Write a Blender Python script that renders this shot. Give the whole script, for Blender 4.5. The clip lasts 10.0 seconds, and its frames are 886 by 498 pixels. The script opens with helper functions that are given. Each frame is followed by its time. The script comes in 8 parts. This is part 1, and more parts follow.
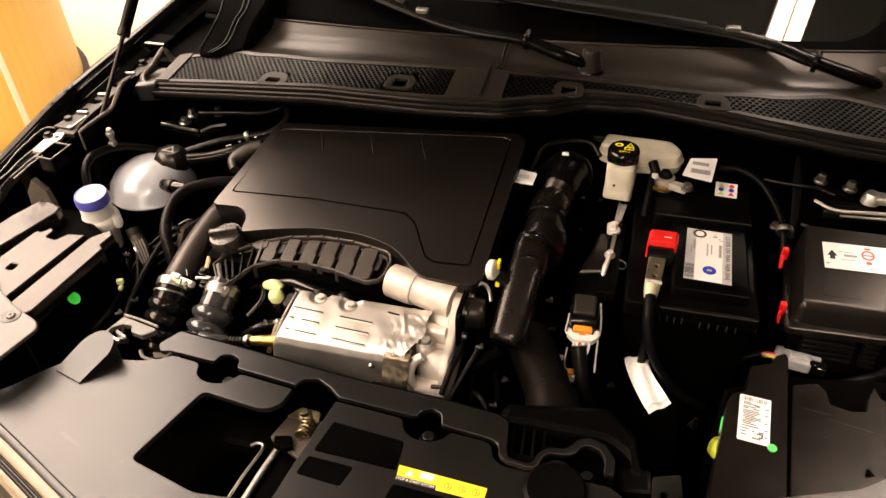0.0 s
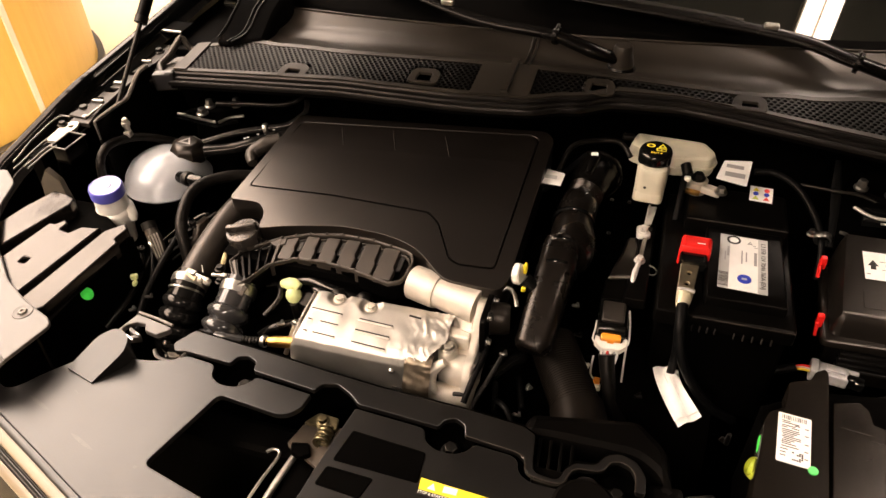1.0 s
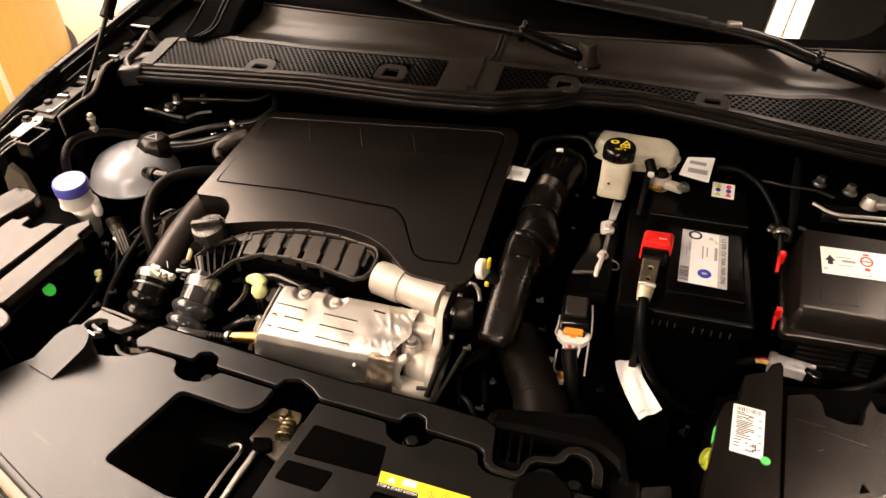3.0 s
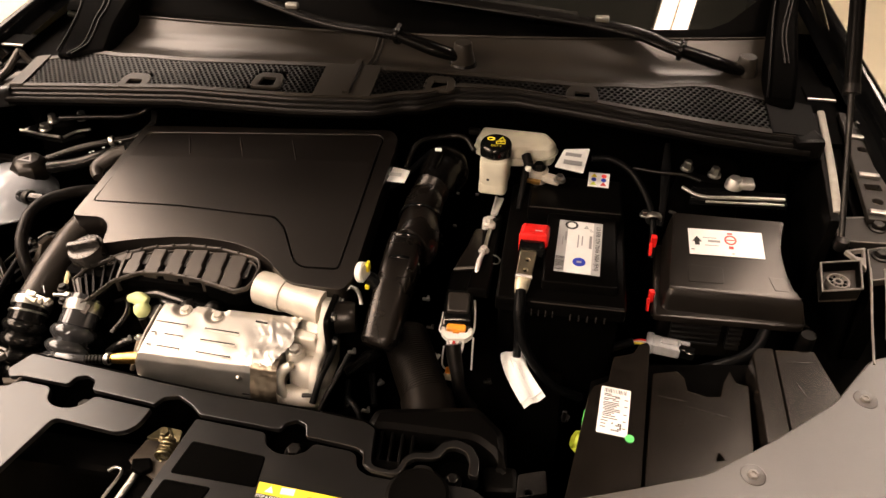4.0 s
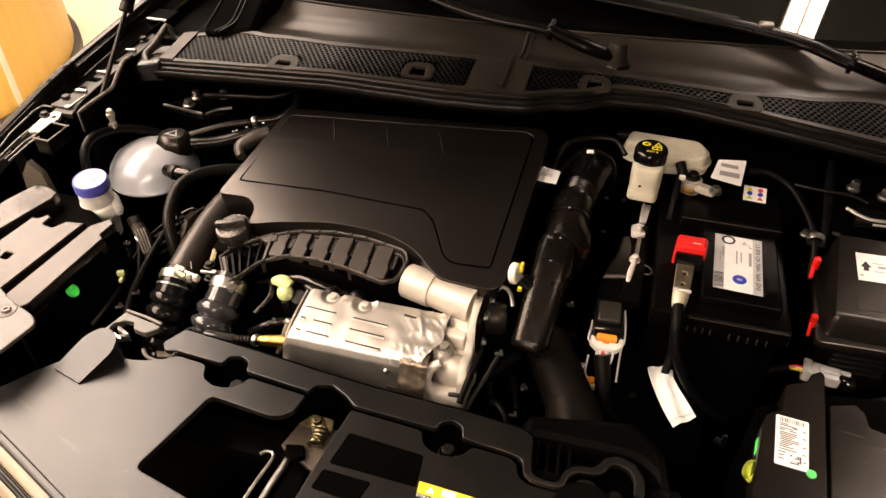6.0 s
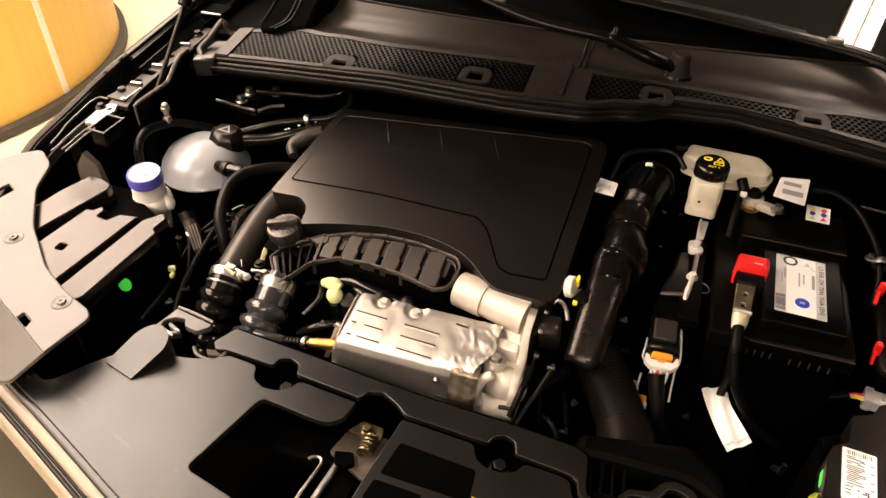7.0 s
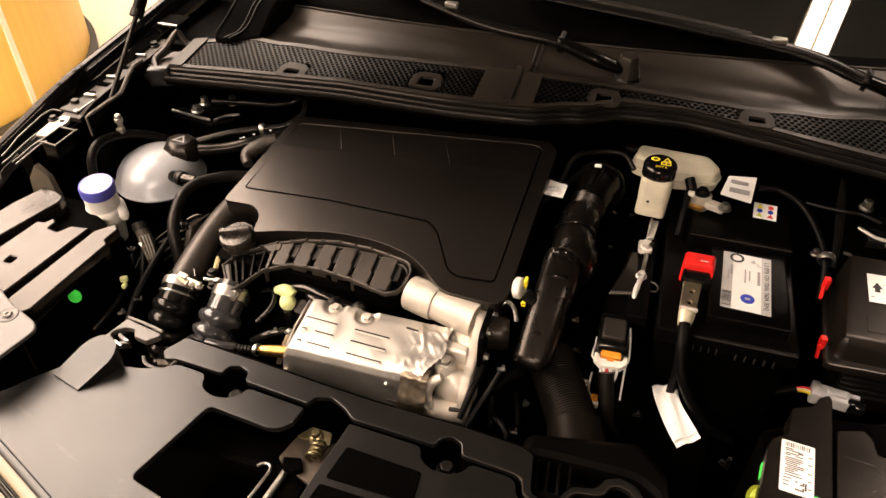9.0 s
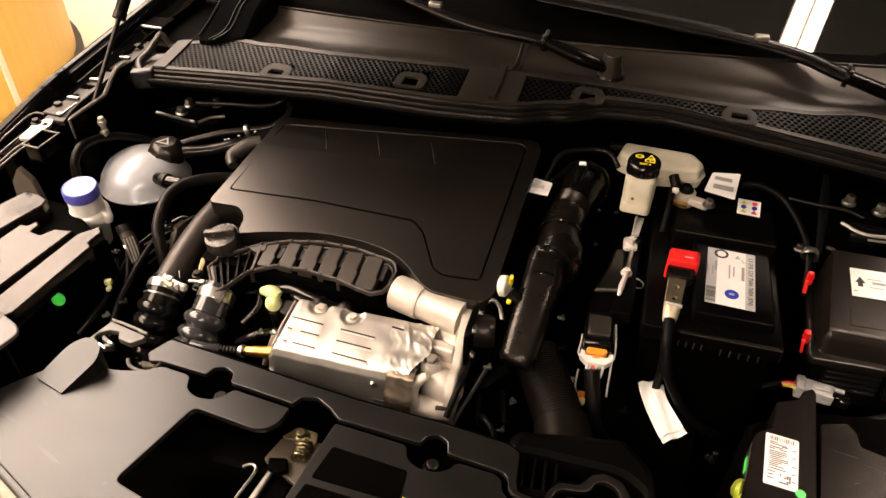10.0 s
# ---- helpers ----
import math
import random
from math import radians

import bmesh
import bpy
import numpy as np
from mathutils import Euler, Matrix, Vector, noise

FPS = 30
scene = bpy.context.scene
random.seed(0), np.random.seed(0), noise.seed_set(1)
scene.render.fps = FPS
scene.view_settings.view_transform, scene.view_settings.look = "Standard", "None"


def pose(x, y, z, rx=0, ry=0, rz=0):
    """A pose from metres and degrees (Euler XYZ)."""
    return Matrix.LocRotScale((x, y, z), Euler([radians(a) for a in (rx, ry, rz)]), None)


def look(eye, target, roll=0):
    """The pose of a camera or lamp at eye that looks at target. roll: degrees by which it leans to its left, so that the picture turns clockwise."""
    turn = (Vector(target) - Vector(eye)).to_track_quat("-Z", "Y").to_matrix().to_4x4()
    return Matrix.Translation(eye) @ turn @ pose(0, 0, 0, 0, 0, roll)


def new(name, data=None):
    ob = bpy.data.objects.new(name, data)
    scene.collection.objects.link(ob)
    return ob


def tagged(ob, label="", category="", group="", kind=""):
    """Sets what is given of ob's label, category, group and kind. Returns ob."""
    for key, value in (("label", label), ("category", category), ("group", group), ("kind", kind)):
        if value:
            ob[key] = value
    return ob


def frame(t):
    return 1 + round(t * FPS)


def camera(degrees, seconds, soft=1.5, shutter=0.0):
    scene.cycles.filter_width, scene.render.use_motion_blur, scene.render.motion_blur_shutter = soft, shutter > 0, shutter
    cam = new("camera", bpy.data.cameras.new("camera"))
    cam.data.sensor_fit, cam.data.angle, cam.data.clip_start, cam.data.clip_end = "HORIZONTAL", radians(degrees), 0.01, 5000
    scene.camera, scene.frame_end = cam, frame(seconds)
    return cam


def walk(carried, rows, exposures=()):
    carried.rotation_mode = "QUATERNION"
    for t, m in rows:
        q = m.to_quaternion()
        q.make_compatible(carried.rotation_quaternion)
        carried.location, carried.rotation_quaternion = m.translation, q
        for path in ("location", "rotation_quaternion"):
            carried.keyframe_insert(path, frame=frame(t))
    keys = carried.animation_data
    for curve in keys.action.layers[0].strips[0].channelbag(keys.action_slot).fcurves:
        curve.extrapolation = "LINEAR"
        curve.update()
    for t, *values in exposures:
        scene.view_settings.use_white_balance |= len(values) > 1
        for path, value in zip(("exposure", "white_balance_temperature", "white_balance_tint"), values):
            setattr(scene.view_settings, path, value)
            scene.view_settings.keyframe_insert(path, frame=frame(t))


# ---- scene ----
from mathutils import geometry

cam = camera(62.1, 10.0)
PATH = [
    (0.0, (0.2360, 0.1039, 1.6152), (-0.2081, 1.5973, 0.3611), -2.25),
    (0.5, (0.2230, 0.1140, 1.6139), (-0.2259, 1.5974, 0.3497), -1.52),
    (1.0, (0.2050, 0.1366, 1.6064), (-0.2600, 1.6051, 0.3308), -1.74),
    (1.5, (0.1860, 0.1450, 1.6010), (-0.2861, 1.5978, 0.3100), -1.78),
    (2.0, (0.1770, 0.1374, 1.6095), (-0.3111, 1.5937, 0.3285), -1.55),
    (2.2, (0.1810, 0.1352, 1.6123), (-0.3131, 1.5941, 0.3366), -1.63),
    (3.3, (0.2620, 0.1407, 1.6047), (-0.1030, 1.6290, 0.3194), -0.38),
    (3.5, (0.2840, 0.1463, 1.6111), (-0.0429, 1.6350, 0.3161), -0.40),
    (4.0, (0.3220, 0.1510, 1.6154), (0.0551, 1.6617, 0.3322), -0.74),
    (4.5, (0.3140, 0.1532, 1.6126), (0.0760, 1.6676, 0.3280), -0.84),
    (5.0, (0.2750, 0.1542, 1.6127), (-0.0191, 1.6560, 0.3250), -0.73),
    (5.5, (0.2240, 0.1497, 1.6053), (-0.1351, 1.6346, 0.3145), -0.39),
    (6.0, (0.1760, 0.1475, 1.6092), (-0.2259, 1.6135, 0.3095), 0.08),
    (6.2, (0.1620, 0.1484, 1.6103), (-0.2509, 1.6113, 0.3105), 0.42),
    (7.3, (0.1270, 0.1584, 1.6100), (-0.3478, 1.5975, 0.3047), 0.96),
    (7.5, (0.1290, 0.1604, 1.6101), (-0.3479, 1.5996, 0.3057), 1.06),
    (8.0, (0.1530, 0.1665, 1.6085), (-0.3160, 1.6147, 0.3112), 0.52),
    (8.5, (0.1700, 0.1644, 1.6104), (-0.2732, 1.6265, 0.3197), 0.61),
    (9.0, (0.1820, 0.1634, 1.6103), (-0.2520, 1.6308, 0.3225), 0.47),
    (9.5, (0.1880, 0.1636, 1.6073), (-0.2340, 1.6386, 0.3242), 0.52),
    (10.0, (0.1920, 0.1627, 1.6062), (-0.2220, 1.6408, 0.3241), 0.39),
]
walk(cam, [(t, look(eye, target, roll)) for t, eye, target, roll in PATH])

# ---- world and light ----
world = bpy.data.worlds.new("showroom_air")
scene.world = world
world.use_nodes = True
world.node_tree.nodes["Background"].inputs[0].default_value = (1.0, 0.86, 0.68, 1)
world.node_tree.nodes["Background"].inputs[1].default_value = 0.005
scene.view_settings.exposure = 0.0
LAMP = 70.0
PANELS = 21.0

# ---- materials ----
def material(name, color, rough=0.5, metal=0.0, grain=0.0, grain_size=900.0, stain=0.0, stain_size=14.0,
             spec=0.5, emit=0.0, transmission=0.0, warm=0.10):
    """A node material: base colour varied at two scales, roughness varied, fine bump."""
    m = bpy.data.materials.new(name)
    m.use_nodes = True
    nt = m.node_tree
    b = nt.nodes["Principled BSDF"]
    b.inputs["Base Color"].default_value = (*color, 1)
    b.inputs["Roughness"].default_value = rough
    b.inputs["Metallic"].default_value = metal
    b.inputs["Specular IOR Level"].default_value = spec
    b.inputs["Transmission Weight"].default_value = transmission
    if max(color) < 0.03 and not metal:
        b.inputs["Specular Tint"].default_value = (1.0, 1.0 - warm, 1.0 - 1.8 * warm, 1)
    if emit:
        b.inputs["Emission Color"].default_value = (*color, 1)
        b.inputs["Emission Strength"].default_value = emit
    co = nt.nodes.new("ShaderNodeTexCoord")
    if stain:
        n = nt.nodes.new("ShaderNodeTexNoise")
        n.inputs["Scale"].default_value = stain_size
        n.inputs["Detail"].default_value = 6
        nt.links.new(co.outputs["Object"], n.inputs["Vector"])
        r = nt.nodes.new("ShaderNodeValToRGB")
        r.color_ramp.elements[0].position, r.color_ramp.elements[1].position = 0.3, 0.72
        dark = tuple(c * (1 - stain) for c in color)
        light = tuple(min(1, c * (1 + stain * 0.6)) for c in color)
        r.color_ramp.elements[0].color, r.color_ramp.elements[1].color = (*dark, 1), (*light, 1)
        nt.links.new(n.outputs["Fac"], r.inputs["Fac"])
        nt.links.new(r.outputs["Color"], b.inputs["Base Color"])
        q = nt.nodes.new("ShaderNodeMapRange")
        q.inputs["To Min"].default_value, q.inputs["To Max"].default_value = rough * 0.85, min(1, rough * 1.2)
        nt.links.new(n.outputs["Fac"], q.inputs["Value"])
        nt.links.new(q.outputs["Result"], b.inputs["Roughness"])
    if grain:
        g = nt.nodes.new("ShaderNodeTexNoise")
        g.inputs["Scale"].default_value = grain_size
        g.inputs["Detail"].default_value = 3
        nt.links.new(co.outputs["Object"], g.inputs["Vector"])
        u = nt.nodes.new("ShaderNodeBump")
        u.inputs["Strength"].default_value = grain
        u.inputs["Distance"].default_value = 0.00015
        nt.links.new(g.outputs["Fac"], u.inputs["Height"])
        nt.links.new(u.outputs["Normal"], b.inputs["Normal"])
    return m


PLASTIC = material("grained_black_plastic", (0.0016, 0.0014, 0.0012), 0.34, grain=0.35, grain_size=1200, stain=0.3, stain_size=9, spec=0.065)
PANEL = material("satin_charcoal_panel", (0.0050, 0.0043, 0.0037), 0.325, grain=0.35, grain_size=620, stain=0.2, stain_size=22, spec=0.50, warm=0.0)
CORNER = material("matt_grey_cover", (0.062, 0.054, 0.047), 0.36, grain=0.5, grain_size=520, stain=0.15, stain_size=7, spec=0.5)
RIM = material("faded_cowl_rim", (0.014, 0.0116, 0.0088), 0.36, grain=0.4, grain_size=700, stain=0.3, stain_size=12, spec=0.2)
COWLING = material("matt_cowl_plastic", (0.016, 0.0133, 0.0104), 0.29, grain=0.12, grain_size=900, stain=0.05, stain_size=5, spec=0.25)
TRIM = material("satin_champagne_trim", (0.21, 0.165, 0.105), 0.40, 0.0, grain=0.1, grain_size=300, stain=0.2, stain_size=9)
LUG = material("tinned_brass", (0.62, 0.53, 0.36), 0.38, 1.0, grain=0.2, grain_size=300, stain=0.25, stain_size=60)
COVER = material("engine_cover_plastic", (0.0022, 0.0016, 0.0012), 0.29, grain=0.3, grain_size=1100, stain=0.25, stain_size=6, spec=0.66)
GLOSS = material("gloss_black_plastic", (0.004, 0.004, 0.0038), 0.12, grain=0.08, grain_size=300, stain=0.3, stain_size=20, spec=0.4)
RUBBER = material("black_rubber", (0.0035, 0.0031, 0.0027), 0.40, grain=0.2, grain_size=700, stain=0.3, stain_size=25, spec=0.20)
HOSE = material("rubber_hose", (0.006, 0.0056, 0.0052), 0.15, grain=0.1, grain_size=500, stain=0.3, stain_size=30, spec=0.28)
GREYHOSE = material("grey_silicone_hose", (0.030, 0.029, 0.029), 0.11, grain=0.06, grain_size=500, stain=0.2, stain_size=30, spec=0.6)
PIPE = material("dusty_grey_pipe", (0.020, 0.0166, 0.0135), 0.42, grain=0.3, grain_size=900, stain=0.3, stain_size=18, spec=0.5)
INTAKE = material("satin_intake_plastic", (0.0050, 0.0039, 0.0031), 0.27, grain=0.25, grain_size=900, stain=0.3, stain_size=14, spec=0.34)
SNORKEL = material("matt_hose_plastic", (0.0055, 0.0043, 0.0033), 0.42, grain=0.3, grain_size=900, stain=0.3, stain_size=20, spec=0.08)
# Base far below real plastic or metal: deep shade is in this colour.
DARK = material("deep_shade_black", (0.0009, 0.0008, 0.0007), 0.6, grain=0.3, grain_size=300, stain=0.5, stain_size=20, spec=0.010)
PAINT = material("black_body_paint", (0.002, 0.002, 0.002), 0.12, stain=0.2, stain_size=6, spec=0.14)
SHIELD = material("pressed_aluminium", (0.64, 0.60, 0.54), 0.48, 1.0, grain=0.25, grain_size=90, stain=0.18, stain_size=16)
CAPALLOY = material("dull_bolt_alloy", (0.42, 0.385, 0.33), 0.45, 0.7, grain=0.3, grain_size=420, stain=0.2, stain_size=40)
FOIL = material("heat_stained_foil", (0.34, 0.275, 0.20), 0.42, 1.0, grain=0.3, grain_size=200, stain=0.35, stain_size=50)
CAST = material("cast_aluminium", (0.60, 0.545, 0.465), 0.55, 0.45, grain=0.6, grain_size=520, stain=0.2, stain_size=22)
STEEL = material("zinc_plated_steel", (0.42, 0.40, 0.36), 0.34, 1.0, grain=0.15, grain_size=400, stain=0.3, stain_size=40)
DULLSTEEL = material("dull_dark_steel", (0.036, 0.033, 0.030), 0.42, 1.0, grain=0.3, grain_size=500, stain=0.4, stain_size=40)
BRASS = material("heat_tinted_brass", (0.72, 0.42, 0.12), 0.32, 1.0, grain=0.15, stain=0.35, stain_size=60)
OLIVE = material("passivated_steel", (0.22, 0.18, 0.10), 0.36, 1.0, grain=0.15, stain=0.4, stain_size=80)
CAPGREY = material("dusty_cap_plastic", (0.15, 0.13, 0.11), 0.4, grain=0.3, grain_size=500, stain=0.3, stain_size=60)
OILCAP = material("worn_cap_plastic", (0.024, 0.021, 0.018), 0.26, grain=0.3, grain_size=500, stain=0.4, stain_size=60)
LIDPLASTIC = material("satin_lid_plastic", (0.0075, 0.0060, 0.0047), 0.30, grain=0.3, grain_size=1100, stain=0.25, stain_size=18, spec=0.40)
RAILPAINT = material("brown_grey_primed_steel", (0.013, 0.0108, 0.0088), 0.40, spec=0.25, grain=0.2, grain_size=300, stain=0.25, stain_size=18)
WORN = material("pale_rubbed_foam", (0.30, 0.27, 0.225), 0.6, grain=0.4, grain_size=300, stain=0.25, stain_size=40)
BAFFLE = material("tan_felt_baffle", (0.075, 0.06, 0.042), 0.7, grain=0.4, grain_size=300, stain=0.25, stain_size=30)
RUST = material("bare_sheet_steel", (0.055, 0.042, 0.03), 0.5, 0.3, grain=0.3, grain_size=200, stain=0.4, stain_size=30)
TANK = material("translucent_tank_plastic", (0.36, 0.365, 0.38), 0.20, stain=0.14, stain_size=16, transmission=0.10, spec=0.6)
WIPER = material("satin_wiper_black", (0.0025, 0.0022, 0.0019), 0.25, grain=0.1, grain_size=700, stain=0.2, stain_size=20, spec=0.11)
STRAP = material("bright_tinned_strap", (0.80, 0.76, 0.70), 0.55, 0.6, grain=0.3, grain_size=200, stain=0.2, stain_size=60)
CRIMP = material("yellowed_crimp_metal", (0.62, 0.54, 0.38), 0.45, 0.5, grain=0.3, grain_size=200, stain=0.3, stain_size=90)
SHELL = material("engine_cover_shell", (0.0022, 0.0016, 0.0012), 0.29, grain=0.3, grain_size=1100, stain=0.1, stain_size=6, spec=0.68)
CONNECTOR = material("pale_grey_connector_plastic", (0.46, 0.45, 0.44), 0.38, stain=0.15, stain_size=70)
MILK = material("milky_white_plastic", (0.78, 0.74, 0.66), 0.35, stain=0.08, stain_size=25)
RESERVOIR = material("yellowed_reservoir_plastic", (0.56, 0.52, 0.40), 0.32, stain=0.14, stain_size=30)
BLUE = material("violet_blue_cap", (0.09, 0.09, 0.42), 0.35, grain=0.1, stain=0.15, stain_size=60)
BLUETOP = material("paler_blue_cap_top", (0.42, 0.42, 0.66), 0.4, grain=0.1, stain=0.12, stain_size=60)
RED = material("red_plastic", (0.75, 0.015, 0.012), 0.35, grain=0.1, stain=0.12, stain_size=50)
ORANGE = material("orange_plastic", (0.85, 0.30, 0.02), 0.4, stain=0.1, stain_size=60)
YELLOW = material("yellow_paint", (0.85, 0.68, 0.03), 0.45, stain=0.06, stain_size=40)
LIME = material("lime_plastic", (0.56, 0.64, 0.06), 0.4, stain=0.1, stain_size=80)
PALELIME = material("pale_green_plastic", (0.62, 0.66, 0.30), 0.42, stain=0.1, stain_size=80)
GREEN = material("bright_green_sticker", (0.07, 0.86, 0.10), 0.5, stain=0.06, stain_size=90)
HAZE = material("hazy_sheen_and_rubs", (0.016, 0.0140, 0.0122), 0.30, grain=0.2, grain_size=700, stain=0.4, stain_size=160, spec=0.5, warm=0.0)
MINT = material("mint_green_sticker", (0.10, 0.60, 0.14), 0.5, stain=0.06, stain_size=90)
PAPER = material("white_label_paper", (0.84, 0.82, 0.78), 0.55, stain=0.05, stain_size=50)
SILVER = material("silver_label_foil", (0.50, 0.49, 0.47), 0.4, 0.2, stain=0.08, stain_size=60)
INK = material("black_ink_and_slot_shade", (0.012, 0.012, 0.012), 0.5)
GREYINK = material("grey_ink", (0.30, 0.29, 0.28), 0.5)
BLUEINK = material("blue_ink", (0.02, 0.04, 0.40), 0.5)
REDINK = material("red_ink", (0.70, 0.06, 0.05), 0.5)
HEADLAMP = material("grey_lamp_housing", (0.0066, 0.0051, 0.0039), 0.21, grain=0.3, grain_size=900, stain=0.3, stain_size=30, spec=0.33)
GLASS = material("dark_windscreen_glass", (0.006, 0.006, 0.005), 0.02, spec=0.45)
WIRE = material("cable_sheath", (0.003, 0.003, 0.003), 0.4, grain=0.3, grain_size=500, spec=0.08)
WHITEWIRE = material("white_wire", (0.7, 0.68, 0.64), 0.4)
FLOOR = material("cream_floor_tile", (0.80, 0.70, 0.50), 0.35, grain=0.05, stain=0.05, stain_size=3)
WALL = material("warm_grey_wall", (0.27, 0.245, 0.20), 0.8, grain=0.2, grain_size=120, stain=0.05, stain_size=2)
CEIL = material("dark_olive_ceiling", (0.03, 0.027, 0.021), 0.8, grain=0.2, grain_size=100, stain=0.2, stain_size=2)
LIGHTPANEL = material("lamp_diffuser", (1.0, 0.815, 0.68), 0.5, emit=LAMP)
WIDEPANEL = material("panel_diffuser", (1.0, 0.815, 0.68), 0.5, emit=PANELS)
PLINTH = material("dark_plinth", (0.05, 0.04, 0.03), 0.5, grain=0.1, stain=0.2, stain_size=8)
SEAM = material("pale_seam_strip", (0.75, 0.68, 0.55), 0.5, stain=0.05)


def wood_material(name):
    m = material(name, (0.80, 0.42, 0.09), 0.42)
    nt = m.node_tree
    b = nt.nodes["Principled BSDF"]
    co = nt.nodes.new("ShaderNodeTexCoord")
    mp = nt.nodes.new("ShaderNodeMapping")
    mp.inputs["Scale"].default_value = (14, 14, 1.2)
    n = nt.nodes.new("ShaderNodeTexNoise")
    n.inputs["Scale"].default_value, n.inputs["Detail"].default_value = 2.5, 8
    r = nt.nodes.new("ShaderNodeValToRGB")
    r.color_ramp.elements[0].color, r.color_ramp.elements[1].color = (0.58, 0.355, 0.06, 1), (0.74, 0.475, 0.105, 1)
    nt.links.new(co.outputs["Object"], mp.inputs["Vector"])
    nt.links.new(mp.outputs["Vector"], n.inputs["Vector"])
    nt.links.new(n.outputs["Fac"], r.inputs["Fac"])
    nt.links.new(r.outputs["Color"], b.inputs["Base Color"])
    return m


WOOD = wood_material("honey_oak_veneer")

# ---- mesh helpers ----
PLACE = {}


def link(name, bm, mat, origin, smooth=35):
    bmesh.ops.translate(bm, vec=-Vector(origin), verts=bm.verts)
    kept = bm.faces.layers.int.get("kept")
    bmesh.ops.recalc_face_normals(bm, faces=[f for f in bm.faces if not kept or not f[kept]])
    me = bpy.data.meshes.new(name)
    bm.to_mesh(me)
    bm.free()
    for f in me.polygons:
        f.use_smooth = True
    if "kept" in me.attributes:
        for i, d in enumerate(me.attributes["kept"].data):
            if d.value == 2:
                me.polygons[i].use_smooth = False
    creases = [e.index for e in me.edges if e.use_edge_sharp]
    me.set_sharp_from_angle(angle=radians(smooth))
    for i in creases:
        me.edges[i].use_edge_sharp = True
    me.materials.append(mat)
    return new(name, me)


def thing(name, base, label, category, group="", kind=""):
    ob = new(name)
    ob.empty_display_size = 0.05
    ob.location = base
    PLACE[ob] = Vector(base)
    return tagged(ob, label, category, group, kind)


def part(name, bm, mat, parent, label="", smooth=35, kind=""):
    ob = link(name, bm, mat, PLACE[parent], smooth)
    ob.parent = parent
    PLACE[ob] = PLACE[parent]
    if label or kind:
        tagged(ob, label, kind=kind)
    return ob


def solo(name, bm, mat, base, label, category, group="", kind="", smooth=35):
    ob = link(name, bm, mat, base, smooth)
    ob.location = base
    PLACE[ob] = Vector(base)
    return tagged(ob, label, category, group, kind)


def join(*bms):
    """Several bmeshes as one."""
    out = bms[0]
    for b in bms[1:]:
        me = bpy.data.meshes.new("tmp")
        b.to_mesh(me)
        b.free()
        out.from_mesh(me)
        bpy.data.meshes.remove(me)
    return out


def moved(bm, m):
    bmesh.ops.transform(bm, matrix=m, verts=bm.verts)
    return bm


def drape(bm, f):
    """Lifts every vertex by f(x, y)."""
    for v in bm.verts:
        v.co.z += f(v.co.x, v.co.y)
    return bm


def box(cx, cy, cz, sx, sy, sz, bevel=0.0, turn=0.0, seg=2):
    bm = bmesh.new()
    bmesh.ops.create_cube(bm, size=1.0, matrix=Matrix.Diagonal((sx, sy, sz, 1)))
    if bevel:
        bmesh.ops.bevel(bm, geom=list(bm.edges), offset=bevel, segments=seg, affect="EDGES", profile=0.5)
        for f in sorted(bm.faces, key=lambda f: -f.calc_area())[:6]:
            for e in f.edges:
                e.smooth = False
    return moved(bm, pose(cx, cy, cz, 0, 0, turn))


def rounded(pts, r, n=4):
    """The polygon with its corners rounded."""
    out, k = [], len(pts)
    rs = r if isinstance(r, (list, tuple)) else [r] * k
    for i in range(k):
        p, a, b = Vector(pts[i]), Vector(pts[i - 1]), Vector(pts[(i + 1) % k])
        u, v = a - p, b - p
        d = min(rs[i], u.length * 0.45, v.length * 0.45)
        if d < 1e-5:
            out.append(tuple(p))
            continue
        s, e = p + u.normalized() * d, p + v.normalized() * d
        for j in range(n + 1):
            w = j / n
            out.append(tuple(s * (1 - w) ** 2 + p * 2 * w * (1 - w) + e * w * w))
    return out


def area(pts):
    return sum(pts[i - 1][0] * pts[i][1] - pts[i][0] * pts[i - 1][1] for i in range(len(pts))) / 2


def inset(pts, d):
    """The counter-clockwise polygon, moved inwards by d."""
    out, k = [], len(pts)
    for i in range(k):
        p, a, b = Vector(pts[i]), Vector(pts[i - 1]), Vector(pts[(i + 1) % k])
        u, v = (p - a), (b - p)
        u = u.normalized() if u.length > 1e-7 else v.normalized()
        v = v.normalized() if v.length > 1e-7 else u
        nu, nv = Vector((-u.y, u.x)), Vector((-v.y, v.x))
        m = nu + nv
        if m.length < 0.3:
            m = nu
        m = m / max(0.35, m.dot(nu))
        out.append(tuple(p + m * d))
    return out


def within(c, loop):
    """Whether the point lies inside the loop."""
    hit, n = False, len(loop)
    for i in range(n):
        a, b = loop[i - 1], loop[i]
        if (a[1] > c[1]) != (b[1] > c[1]) and c[0] < (b[0] - a[0]) * (c[1] - a[1]) / (b[1] - a[1]) + a[0]:
            hit = not hit
    return hit


